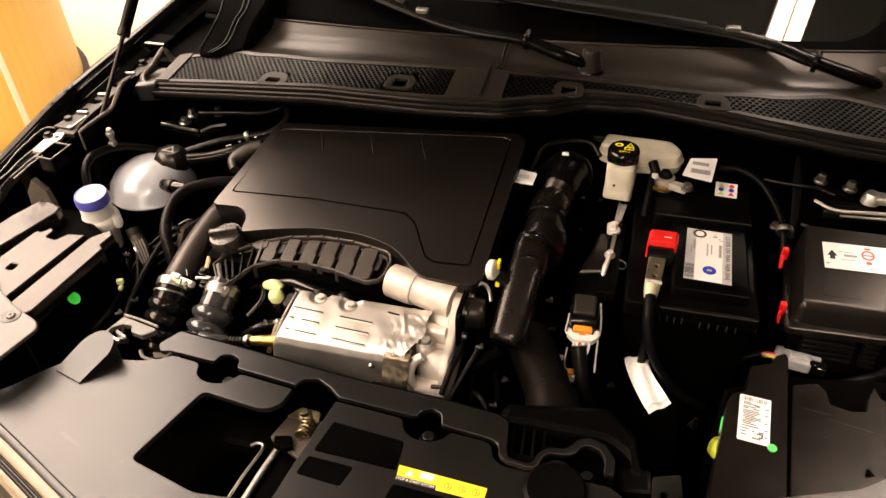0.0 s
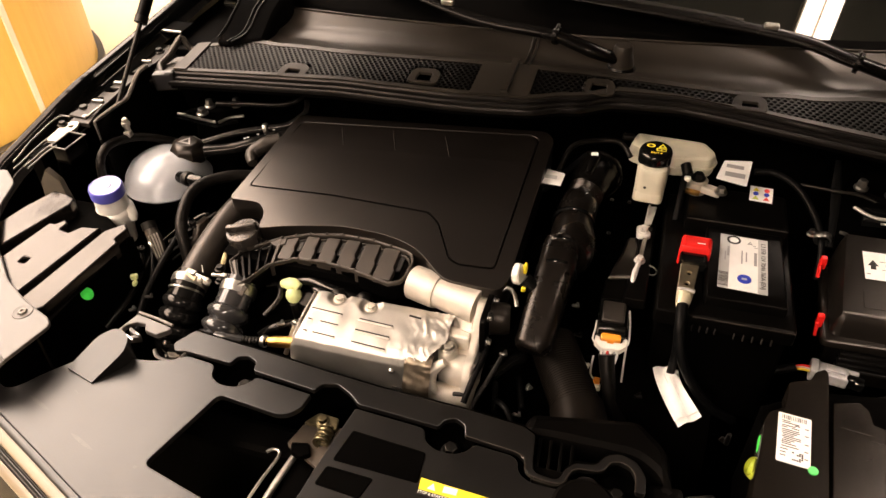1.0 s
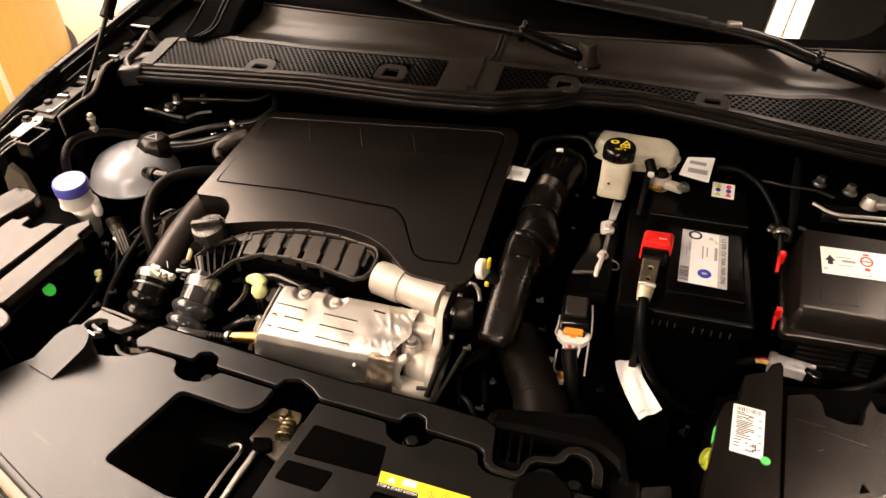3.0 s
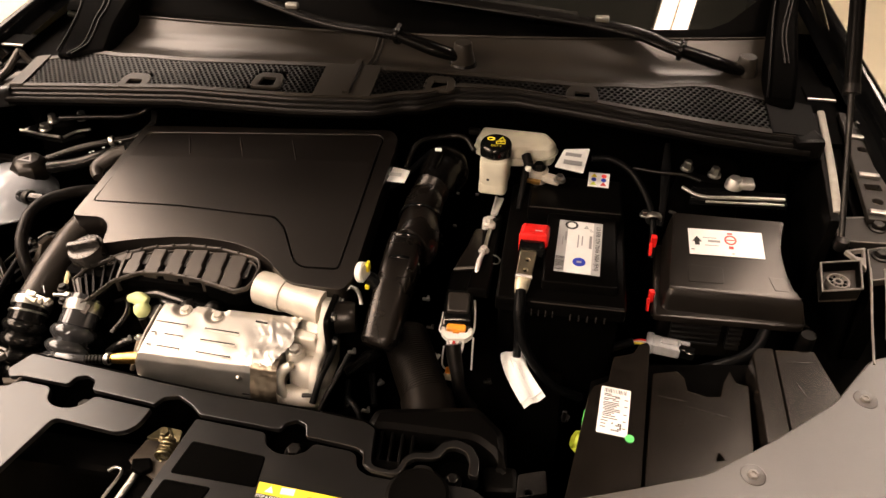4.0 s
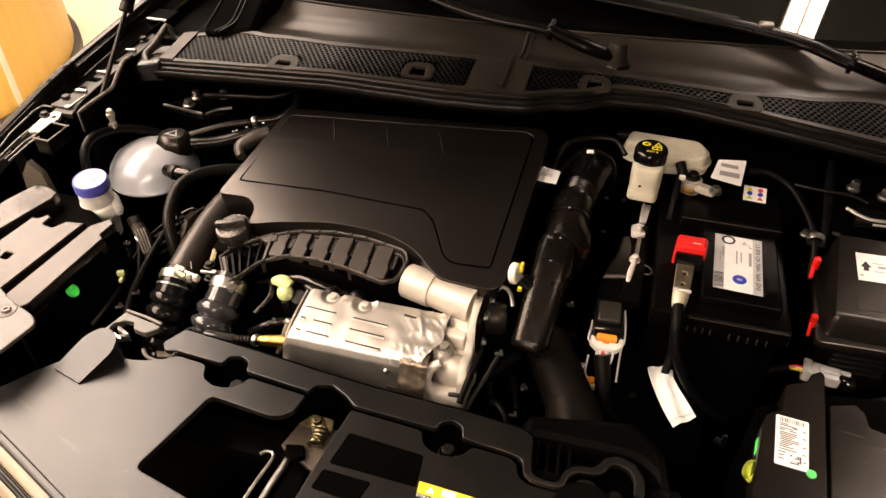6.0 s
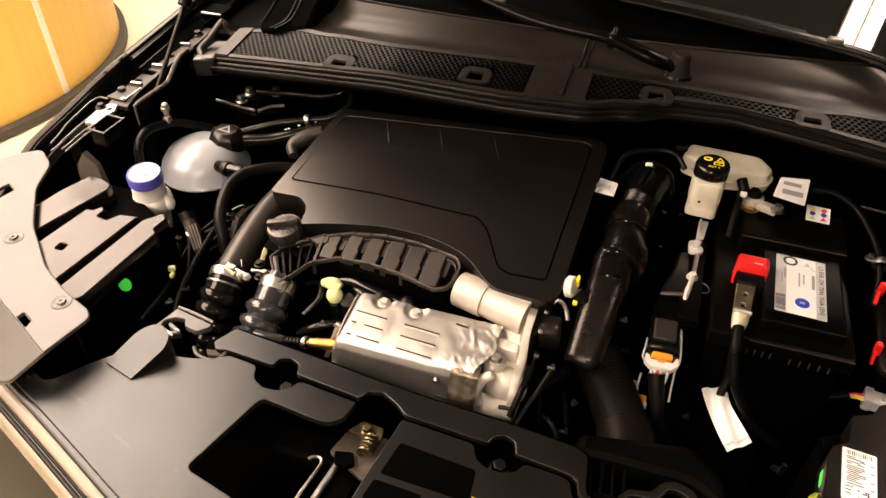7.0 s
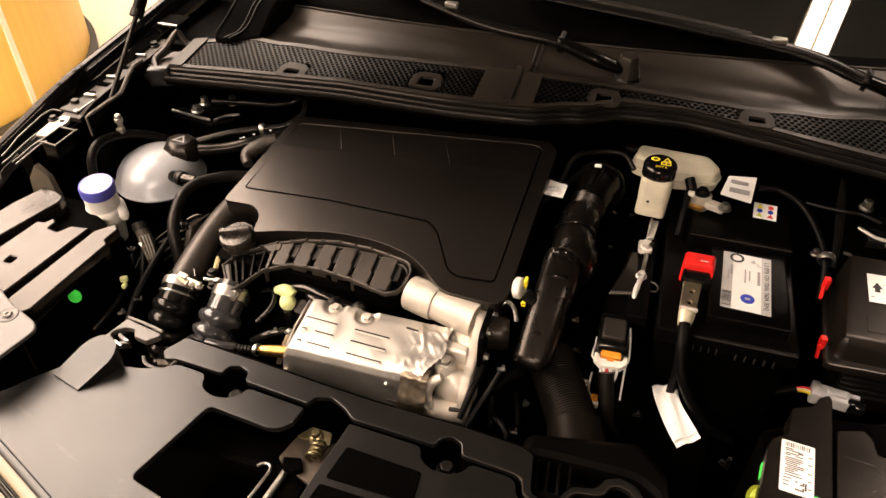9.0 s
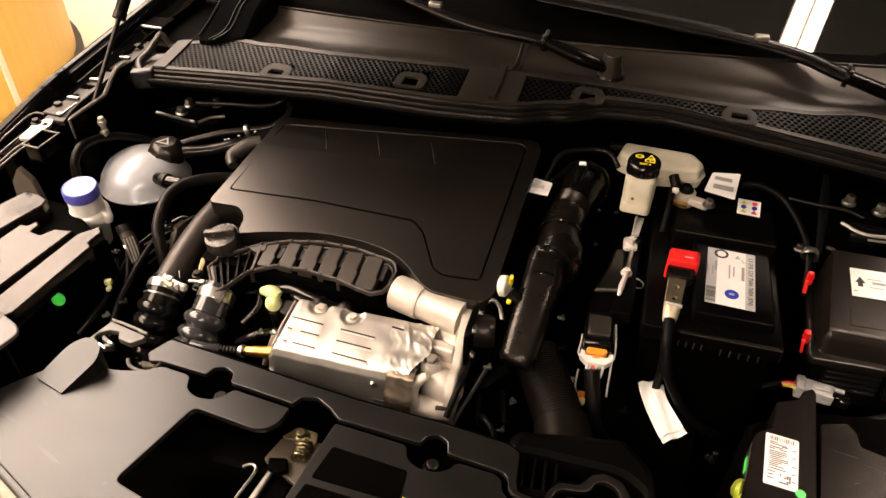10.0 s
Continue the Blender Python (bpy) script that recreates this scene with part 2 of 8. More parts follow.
def slab(outer, z0, z1, chamfer=0.0, holes=()):
    """A plate between z0 and z1 with the given outline, holes through it, and a worn top edge."""
    loops = [list(outer) if area(outer) > 0 else list(reversed(outer))]
    loops += [list(h) if area(h) < 0 else list(reversed(h)) for h in holes]
    bm = bmesh.new()
    tops = []
    for lp in loops:
        n = len(lp)
        rings = [[bm.verts.new((x, y, z0)) for x, y in lp]]
        if chamfer:
            rings.append([bm.verts.new((x, y, z1 - chamfer)) for x, y in lp])
            rings.append([bm.verts.new((x, y, z1 - chamfer * 0.3)) for x, y in inset(lp, chamfer * 0.35)])
            rings.append([bm.verts.new((x, y, z1)) for x, y in inset(lp, chamfer)])
        else:
            rings.append([bm.verts.new((x, y, z1)) for x, y in lp])
        for a, b in zip(rings, rings[1:]):
            for i in range(n):
                bm.faces.new((a[i], a[(i + 1) % n], b[(i + 1) % n], b[i]))
        tops.append((rings[0], rings[-1]))
    for k in (0, 1):
        vs = [v for t in tops for v in t[k]]
        loops2 = [[v.co.to_2d() for v in t[k]] for t in tops]
        edges, base = [], 0
        for lp in loops2:
            edges += [(base + i, base + (i + 1) % len(lp)) for i in range(len(lp))]
            base += len(lp)
        pts, _, tris, was, _, _ = geometry.delaunay_2d_cdt([p for lp in loops2 for p in lp], edges, [], 0, 1e-6)
        made = [vs[o[0]] if o else bm.verts.new((*p, vs[0].co.z)) for p, o in zip(pts, was)]
        for tri in tris:
            c = sum((pts[i] for i in tri), Vector((0, 0))) / 3
            if sum(within(c, lp) for lp in loops2) == 1 and within(c, loops2[0]):
                f = [made[i] for i in tri]
                if len(set(f)) == 3 and bm.faces.get(f) is None:
                    bm.faces.new(f)
    kept = bm.faces.layers.int.new("kept")
    for f in bm.faces:
        f[kept] = 2 if abs(f.calc_center_median().z - (z0 + z1) / 2) > abs(z1 - z0) * 0.4999 else 1
        f.normal_update()
        if abs(f.normal.z) > 0.999 and (f.normal.z > 0) != (f.verts[0].co.z > (z0 + z1) / 2):
            f.normal_flip()
    for ring in (r for t in tops for r in t):
        for i in range(len(ring)):
            e = bm.edges.get((ring[i - 1], ring[i]))
            if e:
                e.smooth = False
    return bm


def circle(cx, cy, r, n=20, squash=1.0):
    return [(cx + r * math.cos(2 * math.pi * i / n), cy + r * squash * math.sin(2 * math.pi * i / n)) for i in range(n)]


def lathe(profile, seg=28, m=None):
    """A turned body round z from (radius, height) pairs."""
    bm = bmesh.new()
    rings = []
    for r, z in profile:
        if r < 1e-6:
            rings.append([bm.verts.new((0, 0, z))])
        else:
            rings.append([bm.verts.new((r * math.cos(2 * math.pi * i / seg), r * math.sin(2 * math.pi * i / seg), z)) for i in range(seg)])
    for a, b in zip(rings, rings[1:]):
        for i in range(seg):
            f = [a[i % len(a)], a[(i + 1) % len(a)], b[(i + 1) % len(b)], b[i % len(b)]]
            f = list(dict.fromkeys(f))
            if len(f) > 2:
                bm.faces.new(f)
    return moved(bm, m) if m else bm


def spline(pts, step):
    """A smooth line through the points, sampled evenly enough."""
    P = [Vector(p) for p in pts]
    P = [P[0] * 2 - P[1]] + P + [P[-1] * 2 - P[-2]]
    out = []
    for i in range(1, len(P) - 2):
        a, b, c, d = P[i - 1:i + 3]
        n = max(2, int((c - b).length / step))
        for j in range(n):
            t = j / n
            out.append(0.5 * ((2 * b) + (c - a) * t + (2 * a - 5 * b + 4 * c - d) * t * t + (3 * b - a - 3 * c + d) * t ** 3))
    return out + [P[-2]]


def tube(pts, r, seg=12, step=0.008, rib=0.0, pitch=0.008, caps=True, flat=1.0, square=2.0):
    """A hose or cable along the points. r: radius, or one radius a point; rib: depth of its corrugation; square: 2 for a round section, more for a boxy one."""
    line = spline(pts, step if not rib else min(step, pitch / 8))
    n, bm, rings, s = len(line), bmesh.new(), [], 0.0
    rs = r if isinstance(r, (list, tuple)) else [r] * len(pts)
    up = Vector((0, 0, 1))
    side = None
    for i, p in enumerate(line):
        d = (line[min(i + 1, n - 1)] - line[max(i - 1, 0)]).normalized()
        if side is None:
            side = d.cross(up if abs(d.z) < 0.9 else Vector((1, 0, 0))).normalized()
        else:
            side = (side - d * side.dot(d)).normalized()
        nor = side.cross(d)
        if i:
            s += (p - line[i - 1]).length
        k = i / (n - 1) * (len(rs) - 1)
        j = min(int(k), len(rs) - 2) if len(rs) > 1 else 0
        rad = rs[j] + (rs[min(j + 1, len(rs) - 1)] - rs[j]) * (k - j)
        if rib:
            rad += rib * ((0.5 + 0.5 * math.cos(2 * math.pi * s / pitch)) if pitch < 0.012 else abs(math.sin(math.pi * s / pitch)) ** 0.6)
        ring = []
        for q in range(seg):
            c, w = math.cos(2 * math.pi * q / seg), math.sin(2 * math.pi * q / seg)
            out = rad * (abs(c) ** square + abs(w) ** square) ** (-1 / square)
            ring.append(bm.verts.new(p + side * out * c + nor * out * flat * w))
        rings.append(ring)
    for a, b in zip(rings, rings[1:]):
        for q in range(seg):
            bm.faces.new((a[q], a[(q + 1) % seg], b[(q + 1) % seg], b[q]))
    if caps:
        bm.faces.new(rings[0]), bm.faces.new(rings[-1])
    return bm


def ring_band(p, d, r, width, thick=0.0015, seg=24):
    """A band (clamp) round a hose at p with axis d."""
    m = Matrix.Translation(p) @ Vector(d).normalized().to_track_quat("Z", "Y").to_matrix().to_4x4()
    w = width / 2
    return lathe([(r, -w), (r + thick, -w), (r + thick * 1.3, -w * 0.7), (r + thick * 1.3, w * 0.7), (r + thick, w), (r, w), (r, -w)], seg, m)


def grid(f, nu, nv, thick=0.0):
    """A sheet from f(u, v), u and v from 0 to 1; thick: a second skin below, closed at the edges."""
    bm = bmesh.new()
    top = [[bm.verts.new(f(i / nu, j / nv)) for j in range(nv + 1)] for i in range(nu + 1)]
    for i in range(nu):
        for j in range(nv):
            bm.faces.new((top[i][j], top[i + 1][j], top[i + 1][j + 1], top[i][j + 1]))
    if thick:
        bot = [[bm.verts.new(top[i][j].co - Vector((0, 0, thick))) for j in range(nv + 1)] for i in range(nu + 1)]
        for i in range(nu):
            for j in range(nv):
                bm.faces.new((bot[i][j], bot[i][j + 1], bot[i + 1][j + 1], bot[i + 1][j]))
        edge = [(i, 0) for i in range(nu)] + [(nu, j) for j in range(nv)] + [(i, nv) for i in range(nu, 0, -1)] + [(0, j) for j in range(nv, 0, -1)]
        for a, b in zip(edge, edge[1:] + edge[:1]):
            bm.faces.new((top[a[0]][a[1]], bot[a[0]][a[1]], bot[b[0]][b[1]], top[b[0]][b[1]]))
    return bm


def bolt(p, r=0.008, h=0.006, d=(0, 0, 1), flange=True):
    """A flanged hexagon bolt head."""
    m = Matrix.Translation(p) @ Vector(d).normalized().to_track_quat("Z", "Y").to_matrix().to_4x4()
    bm = lathe([(0, 0), (r * 1.45, 0), (r * 1.45, h * 0.2), (r * 1.1, h * 0.35)] if flange else [(0, 0), (r, 0)], 20, m.copy())
    hexa = slab([(r * math.cos(math.radians(60 * i)), r * math.sin(math.radians(60 * i))) for i in range(6)], h * 0.2, h, h * 0.15)
    return join(bm, moved(hexa, m))


def letters(text, size, m, extrude=0.0002):
    """Words in the built-in font as a mesh."""
    cu = bpy.data.curves.new("words", "FONT")
    cu.body, cu.size, cu.extrude = text, size, extrude
    cu.align_x = cu.align_y = "CENTER"
    ob = bpy.data.objects.new("words", cu)
    scene.collection.objects.link(ob)
    me = bpy.data.meshes.new_from_object(ob.evaluated_get(bpy.context.evaluated_depsgraph_get()))
    bm = bmesh.new()
    bm.from_mesh(me)
    bpy.data.objects.remove(ob)
    bpy.data.meshes.remove(me)
    bpy.data.curves.remove(cu)
    return moved(bm, m)


def bars(rects, z=0.0, h=0.0002):
    """Thin printed rectangles (cx, cy, width, height)."""
    return join(*[box(cx, cy, z + h / 2, w, d, h) for cx, cy, w, d in rects])

# ---- showroom ----
solo("floor", box(0, 1.0, -0.05, 16, 16, 0.1), FLOOR, (0, 1, -0.1), "glossy cream floor of a car showroom", "floor", kind="structure")
solo("ceiling", box(0, 1.0, 3.35, 16, 16, 0.1), CEIL, (0, 1, 3.3), "dark olive showroom ceiling", "ceiling", kind="structure")
for nm, x, y, sx, sy in (("wall_west", -8.1, 1, 0.2, 16), ("wall_east", 8.1, 1, 0.2, 16), ("wall_north", 0, 9.1, 16.4, 0.2), ("wall_south", 0, -7.1, 16.4, 0.2)):
    solo(nm, box(x, y, 1.65, sx, sy, 3.3), WALL, (x, y, 0), "plain warm grey showroom wall", "wall", kind="structure")


SKEW = -20.0


def ceiling_light(x, y, length, skew=SKEW):
    """A strip light: a white tray with two lit diffusers; the car stands askew to the rows."""
    th = thing("ceiling_light", (x, y, 3.2), "long white ceiling strip light, switched on", "ceiling light", "ceiling lights")
    m = Matrix.Translation((x, y, 0)) @ pose(0, 0, 0, 0, 0, skew)
    part("housing", moved(box(0, 0, 3.275, 0.22, length, 0.05, 0.006), m), WALL, th)
    for s in (-1, 1):
        part("diffuser", moved(box(s * 0.055, 0, 3.24, 0.092, length - 0.03, 0.016, 0.004), m), LIGHTPANEL, th, "glowing diffuser")
    return th


ceiling_light(1.225, 1.42, 1.55, -11.0)
# Strips beyond the mirrored one are added, unseen, to brighten the bay.
ceiling_light(1.35, 4.0, 0.9)
ceiling_light(2.3, 2.9, 1.25)
ceiling_light(1.02 - 0.287 * 3.2 - 0.52, -3.2, 4.6)


def panel_light(x, y):
    """A square light panel, unseen; added to brighten the bay from the left."""
    th = thing("fill_panel_light", (x, y, 3.2), "unseen square ceiling light panel, added to brighten the bay", "ceiling light", "ceiling panel lights")
    m = Matrix.Translation((x, y, 0)) @ pose(0, 0, 0, 0, 0, SKEW)
    part("tray", moved(box(0, 0, 3.28, 0.90, 0.90, 0.04, 0.006), m), WALL, th)
    part("diffuser", moved(box(0, 0, 3.252, 0.86, 0.86, 0.016, 0.004), m), WIDEPANEL, th, "glowing diffuser")


# Added grid, tuned so its reflections brighten the left lamp, cover and scoop.
for i in range(4):
    for l in (-1.45, -0.5, 0.4, 1.4, 2.4, 3.4, 4.4):
        if l + 1.9 * (1 - i) > 3.5 or (l == -0.5 and i > 1):
            continue
        panel_light(-1.75 - 0.96 * i + 0.287 * (max(l, 0.4) - 1.8) + (0.1 if i == 0 else 0), l + (0.25, 0.2, 0.4, 0.6)[i])

# Curved reception counter beside the car.
KX, KY, KR = -3.29, 2.35, 1.05
counter = thing("reception_counter", (KX, KY, 0), "curved honey-coloured wooden counter on a dark plinth", "counter")
part("plinth", lathe([(0, 0), (KR - 0.02, 0), (KR, 0.006), (KR, 0.040), (KR - 0.02, 0.046), (0, 0.046)], 72, pose(KX, KY, 0)), PLINTH, counter, "dark brown plinth")
part("body", lathe([(0, 0.046), (KR - 0.03, 0.046), (KR - 0.03, 1.02), (KR - 0.05, 1.03), (0, 1.03)], 72, pose(KX, KY, 0)), WOOD, counter, "honey oak veneer")
part("worktop", lathe([(0, 1.03), (KR + 0.03, 1.03), (KR + 0.035, 1.045), (KR + 0.03, 1.06), (0, 1.06)], 72, pose(KX, KY, 0)), SEAM, counter)
for a in (-62, -1, 58, 128, 208):
    ca, sa = math.cos(radians(a)), math.sin(radians(a))
    part("seam_strip", box(KX + (KR - 0.028) * ca, KY + (KR - 0.028) * sa, 0.533, 0.012, 0.026, 0.97, 0.002, a), SEAM, counter, "pale vertical strip")

# ---- the car's body round the bay ----
car = thing("car", (0, 1.4, 0), "black car parked with its bonnet raised", "car")


def fender(s):
    """Wing of the car: a flange inside, a rounded crest, and the outer side going down."""
    prof = [(0.735, 0.955), (0.752, 0.962), (0.758, 0.978), (0.766, 0.987), (0.777, 0.989), (0.785, 0.984), (0.790, 0.972), (0.80, 0.93), (0.83, 0.80), (0.86, 0.6), (0.88, 0.35)]

    def f(u, v):
        y = 0.72 + u * 1.35
        k = min(len(prof) - 2, int(v * (len(prof) - 1)))
        w = v * (len(prof) - 1) - k
        x = prof[k][0] * (1 - w) + prof[k + 1][0] * w
        z = prof[k][1] * (1 - w) + prof[k + 1][1] * w
        t = max(0, 1.12 - y)
        x += 0.035 * (max(y, 1.0) - 1.0) + 0.65 * min(t, 0.15) + 0.15 * max(0, t - 0.15)
        x += 0.031 if s < 0 else 0.08 - 0.075 * max(0, y - 1.3)
        z += 0.05 * (y - 1.0) - 0.6 * t
        return (s * x, y, z)
    return grid(f, 36, 30, 0.0)


for s in (-1, 1):
    part("fender", fender(s), PAINT, car, "glossy black front wing", 60)


def sheet(pts, thick, axis="x", at=0.0, chamfer=0.001):
    """An upright plate: pts are (y, z) at x = at, or (x, z) at y = at."""
    bm = slab(pts, -thick / 2, thick / 2, chamfer)
    if axis == "x":
        m = Matrix(((0, 0, 1, at), (1, 0, 0, 0), (0, 1, 0, 0), (0, 0, 0, 1)))
    else:
        m = Matrix(((1, 0, 0, 0), (0, 0, 1, at), (0, 1, 0, 0), (0, 0, 0, 1)))
    return moved(bm, m)


# Near-black on bulkhead, liners and towers puts the bay's shade in their colour.
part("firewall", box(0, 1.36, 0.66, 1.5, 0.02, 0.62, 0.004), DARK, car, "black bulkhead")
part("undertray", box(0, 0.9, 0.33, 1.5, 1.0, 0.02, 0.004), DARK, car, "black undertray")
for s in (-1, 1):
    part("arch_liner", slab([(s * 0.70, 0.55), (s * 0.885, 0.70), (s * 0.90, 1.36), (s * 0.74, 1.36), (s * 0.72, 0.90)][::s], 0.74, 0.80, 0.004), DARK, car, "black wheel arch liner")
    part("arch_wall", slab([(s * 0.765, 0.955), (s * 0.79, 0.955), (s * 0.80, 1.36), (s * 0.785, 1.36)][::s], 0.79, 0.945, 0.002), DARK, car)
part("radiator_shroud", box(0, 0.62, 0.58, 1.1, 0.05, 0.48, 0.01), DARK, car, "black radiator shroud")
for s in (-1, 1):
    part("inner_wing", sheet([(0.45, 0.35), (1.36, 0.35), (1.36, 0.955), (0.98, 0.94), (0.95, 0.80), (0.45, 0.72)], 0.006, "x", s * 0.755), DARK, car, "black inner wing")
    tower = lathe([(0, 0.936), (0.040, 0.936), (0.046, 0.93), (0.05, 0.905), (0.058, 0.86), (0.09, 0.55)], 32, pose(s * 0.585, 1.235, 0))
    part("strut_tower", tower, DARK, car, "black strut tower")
# tower bolts, with a bright washer under one of them
for x, y, z in ((-0.585, 1.2, 0.946), (-0.541, 1.222, 0.943), (0.539, 1.196, 0.958), (0.580, 1.183, 0.958)):
    part("tower_bolt", bolt((x, y, z - 0.010), 0.0072, 0.016), STEEL, car, "zinc-plated bolt")

# flange plates along the wing tops
for s, inner, outer, round_holes, square, bolts, steps in (
        (-1, [(0.728, 1.045), (0.742, 1.10), (0.750, 1.195), (0.752, 1.30), (0.760, 1.37)], [(0.768, 1.045), (0.776, 1.10), (0.782, 1.20), (0.787, 1.316), (0.792, 1.37)], [(0.769, 1.130), (0.770, 1.235)], (0.768, 1.165), [(0.770, 1.088), (0.774, 1.335)], [(0.762, 1.118), (0.768, 1.190), (0.771, 1.285)]),
        (1, [(0.778, 1.075), (0.785, 1.15), (0.809, 1.39)], [(0.832, 1.075), (0.840, 1.16), (0.864, 1.39)], [(0.818, 1.269), (0.803, 1.122)], (0.806, 1.159), [(0.831, 1.345)], [(0.818, 1.304), (0.807, 1.188), (0.798, 1.090)])):
    holes = [circle(s * x, y, 0.0075, 12) for x, y in round_holes] + [rounded([(s * square[0] - 0.011, square[1] - 0.008), (s * square[0] + 0.011, square[1] - 0.008), (s * square[0] + 0.011, square[1] + 0.008), (s * square[0] - 0.011, square[1] + 0.008)], 0.002)]
    line = [(s * x, y) for x, y in inner] + [(s * x, y) for x, y in reversed(outer)]
    rail = slab(line if area(line) > 0 else line[::-1], 0.958, 0.966, 0.0015, holes)
    part("wing_rail", rail, RAILPAINT, car, "dark steel rail with punched holes")
    for x, y in bolts:
        part("rail_bolt", bolt((s * x, y, 0.966), 0.0075, 0.008), STEEL if s > 0 else DULLSTEEL, car)
    for x, y in steps:
        part("rail_step", box(s * x, y, 0.968, 0.022 if s < 0 else 0.030, 0.007 if s < 0 else 0.010, 0.006, 0.0015, s * -6), STEEL, car, "bright folded step")

# wheels the car stands on
for s, y in ((-1, 1.10), (1, 1.10), (-1, 3.80), (1, 3.80)):
    m = Matrix.Translation((s * 0.79, y, 0.335)) @ pose(0, 0, 0, 0, 90 * s, 0)
    wheel = part("wheel", lathe([(0, 0.03), (0.06, 0.035), (0.16, 0.02), (0.205, 0.04), (0.215, 0.05), (0.215, -0.09), (0, -0.09)], 40, m), DULLSTEEL, car, "alloy wheel")
    part("tyre", lathe([(0.215, 0.055), (0.24, 0.085), (0.30, 0.095), (0.325, 0.085), (0.335, 0.06), (0.335, -0.08), (0.325, -0.10), (0.24, -0.10), (0.215, -0.07)], 56, m), RUBBER, wheel, "black tyre")


# plain rear of the body, closing the car behind the windscreen
def side(s):
    prof = [(0.80, 1.03), (0.875, 1.00), (0.905, 0.92), (0.925, 0.75), (0.915, 0.55), (0.87, 0.36)]

    def f(u, v):
        y = 2.06 + u * 2.45
        k = min(len(prof) - 2, int(v * (len(prof) - 1)))
        w = v * (len(prof) - 1) - k
        x = prof[k][0] * (1 - w) + prof[k + 1][0] * w - 0.10 * max(0, u - 0.75) ** 1.5
        return (s * x, y, prof[k][1] * (1 - w) + prof[k + 1][1] * w + 0.04 * u)
    return grid(f, 30, 20, 0.0)


def roof(u, v):
    y = 2.28 + u * 2.1
    x = (v - 0.5) * 2
    z = 1.545 + 0.05 * math.sin(math.pi * min(1, u * 1.4)) - 0.22 * max(0, u - 0.6) ** 1.5 - 0.05 * abs(x) ** 3
    return (x * (0.62 - 0.03 * u), y, z)


part("roof", grid(roof, 24, 20, 0.02), PAINT, car, "glossy black roof", 60)
for s in (-1, 1):
    part("body_side", side(s), PAINT, car, "glossy black body side", 60)
    part("side_glass", grid(lambda u, v: (s * (0.82 - 0.20 * v), 1.60 + 0.70 * v + u * (2.75 - 1.0 * v), 1.03 + 0.51 * v), 16, 6, 0.006), GLASS, car, "dark side glass", 60)
    part("pillar", tube([(s * 0.72, 1.62, 1.05), (s * 0.665, 1.96, 1.30), (s * 0.615, 2.30, 1.54)], 0.028, 12), PAINT, car, "black windscreen pillar")
part("tailgate", grid(lambda u, v: ((u - 0.5) * (1.2 + 0.56 * min(1, v * 1.6)), 4.36 + 0.16 * math.sin(math.pi * min(1, v * 0.9) * 0.5), 1.42 - 1.05 * v), 16, 14, 0.02), PAINT, car, "glossy black tailgate", 60)

# gas strut and its damper
for s in (-1, 1):
    a, d = ((Vector((-0.699, 1.048, 0.940)), Vector((0.012, 0.102, 0.107)).normalized()) if s < 0 else (Vector((0.733, 1.025, 0.955)), Vector((-0.003, 0.100, 0.112)).normalized()))
    gas = thing("gas_strut", a, "thin black gas strut holding the bonnet up", "gas strut", "bonnet struts")
    part("rod", tube([a, a + d * 0.11, a + d * 0.23], 0.0042, 12), DULLSTEEL, gas, "steel rod")
    part("cylinder", tube([a + d * 0.222, a + d * 0.30, a + d * 0.38], 0.0105, 16), PLASTIC, gas, "black cylinder")
    part("end_cap", tube([a + d * 0.212, a + d * 0.225], 0.0115, 16, 0.004), RUBBER, gas)
    part("ball_joint", lathe([(0, -0.012), (0.009, -0.008), (0.011, 0), (0.009, 0.008), (0, 0.012)], 16, Matrix.Translation(a)), DULLSTEEL, gas)

# hinge plates
for s in (-1, 1):
    hinge = box(s * 0.775, 1.415, 0.985, 0.05, 0.05, 0.006, 0.002)
    part("hinge_plate", hinge, DARK, car, "black bonnet hinge")
    part("hinge_edge", tube([(s * 0.752, 1.392, 0.986), (s * 0.775, 1.390, 0.987), (s * 0.798, 1.392, 0.986)], 0.0028, 8), STEEL, car, "bright hinge edge")

# raised bonnet
bonnet = thing("bonnet", (0, 1.40, 1.2), "raised black bonnet seen from below", "bonnet")
HB, HD = Vector((0, 1.405, 1.21)), Vector((0, -0.47, 0.883)).normalized()
HN = Vector((0, 0.883, 0.47)).normalized()


def bonnet_skin(u, v):
    x, l = (u - 0.5) * 1.62, v * 0.98
    return HB + HD * l + HN * (-0.05 * (2 * u - 1) ** 2 - 0.04 * v * v) + Vector((x * (1 - 0.10 * v), 0, 0))


part("skin", grid(bonnet_skin, 24, 14), PAINT, bonnet, "black painted panel", 60)


def bonnet_frame(u, v):
    p = bonnet_skin(0.03 + 0.94 * u, 0.03 + 0.94 * v)
    k = 0.018 + 0.012 * math.sin(u * 9.4) ** 2 * math.sin(v * 6.3) ** 2
    return p - HN * k


part("inner_frame", grid(bonnet_frame, 40, 24), PLASTIC, bonnet, "black insulated inner frame", 60)

# ---- cowl, weatherstrip, windscreen ----
SEALPTS = [(-0.665, 1.185, 0.994), (-0.50, 1.172, 1.012), (-0.30, 1.168, 1.026), (-0.10, 1.155, 1.033), (0.02, 1.165, 1.034), (0.09, 1.192, 1.033), (0.165, 1.228, 1.032), (0.255, 1.240, 1.029), (0.345, 1.232, 1.024), (0.44, 1.220, 1.018), (0.57, 1.210, 1.007), (0.66, 1.213, 0.997), (0.735, 1.222, 0.988)]


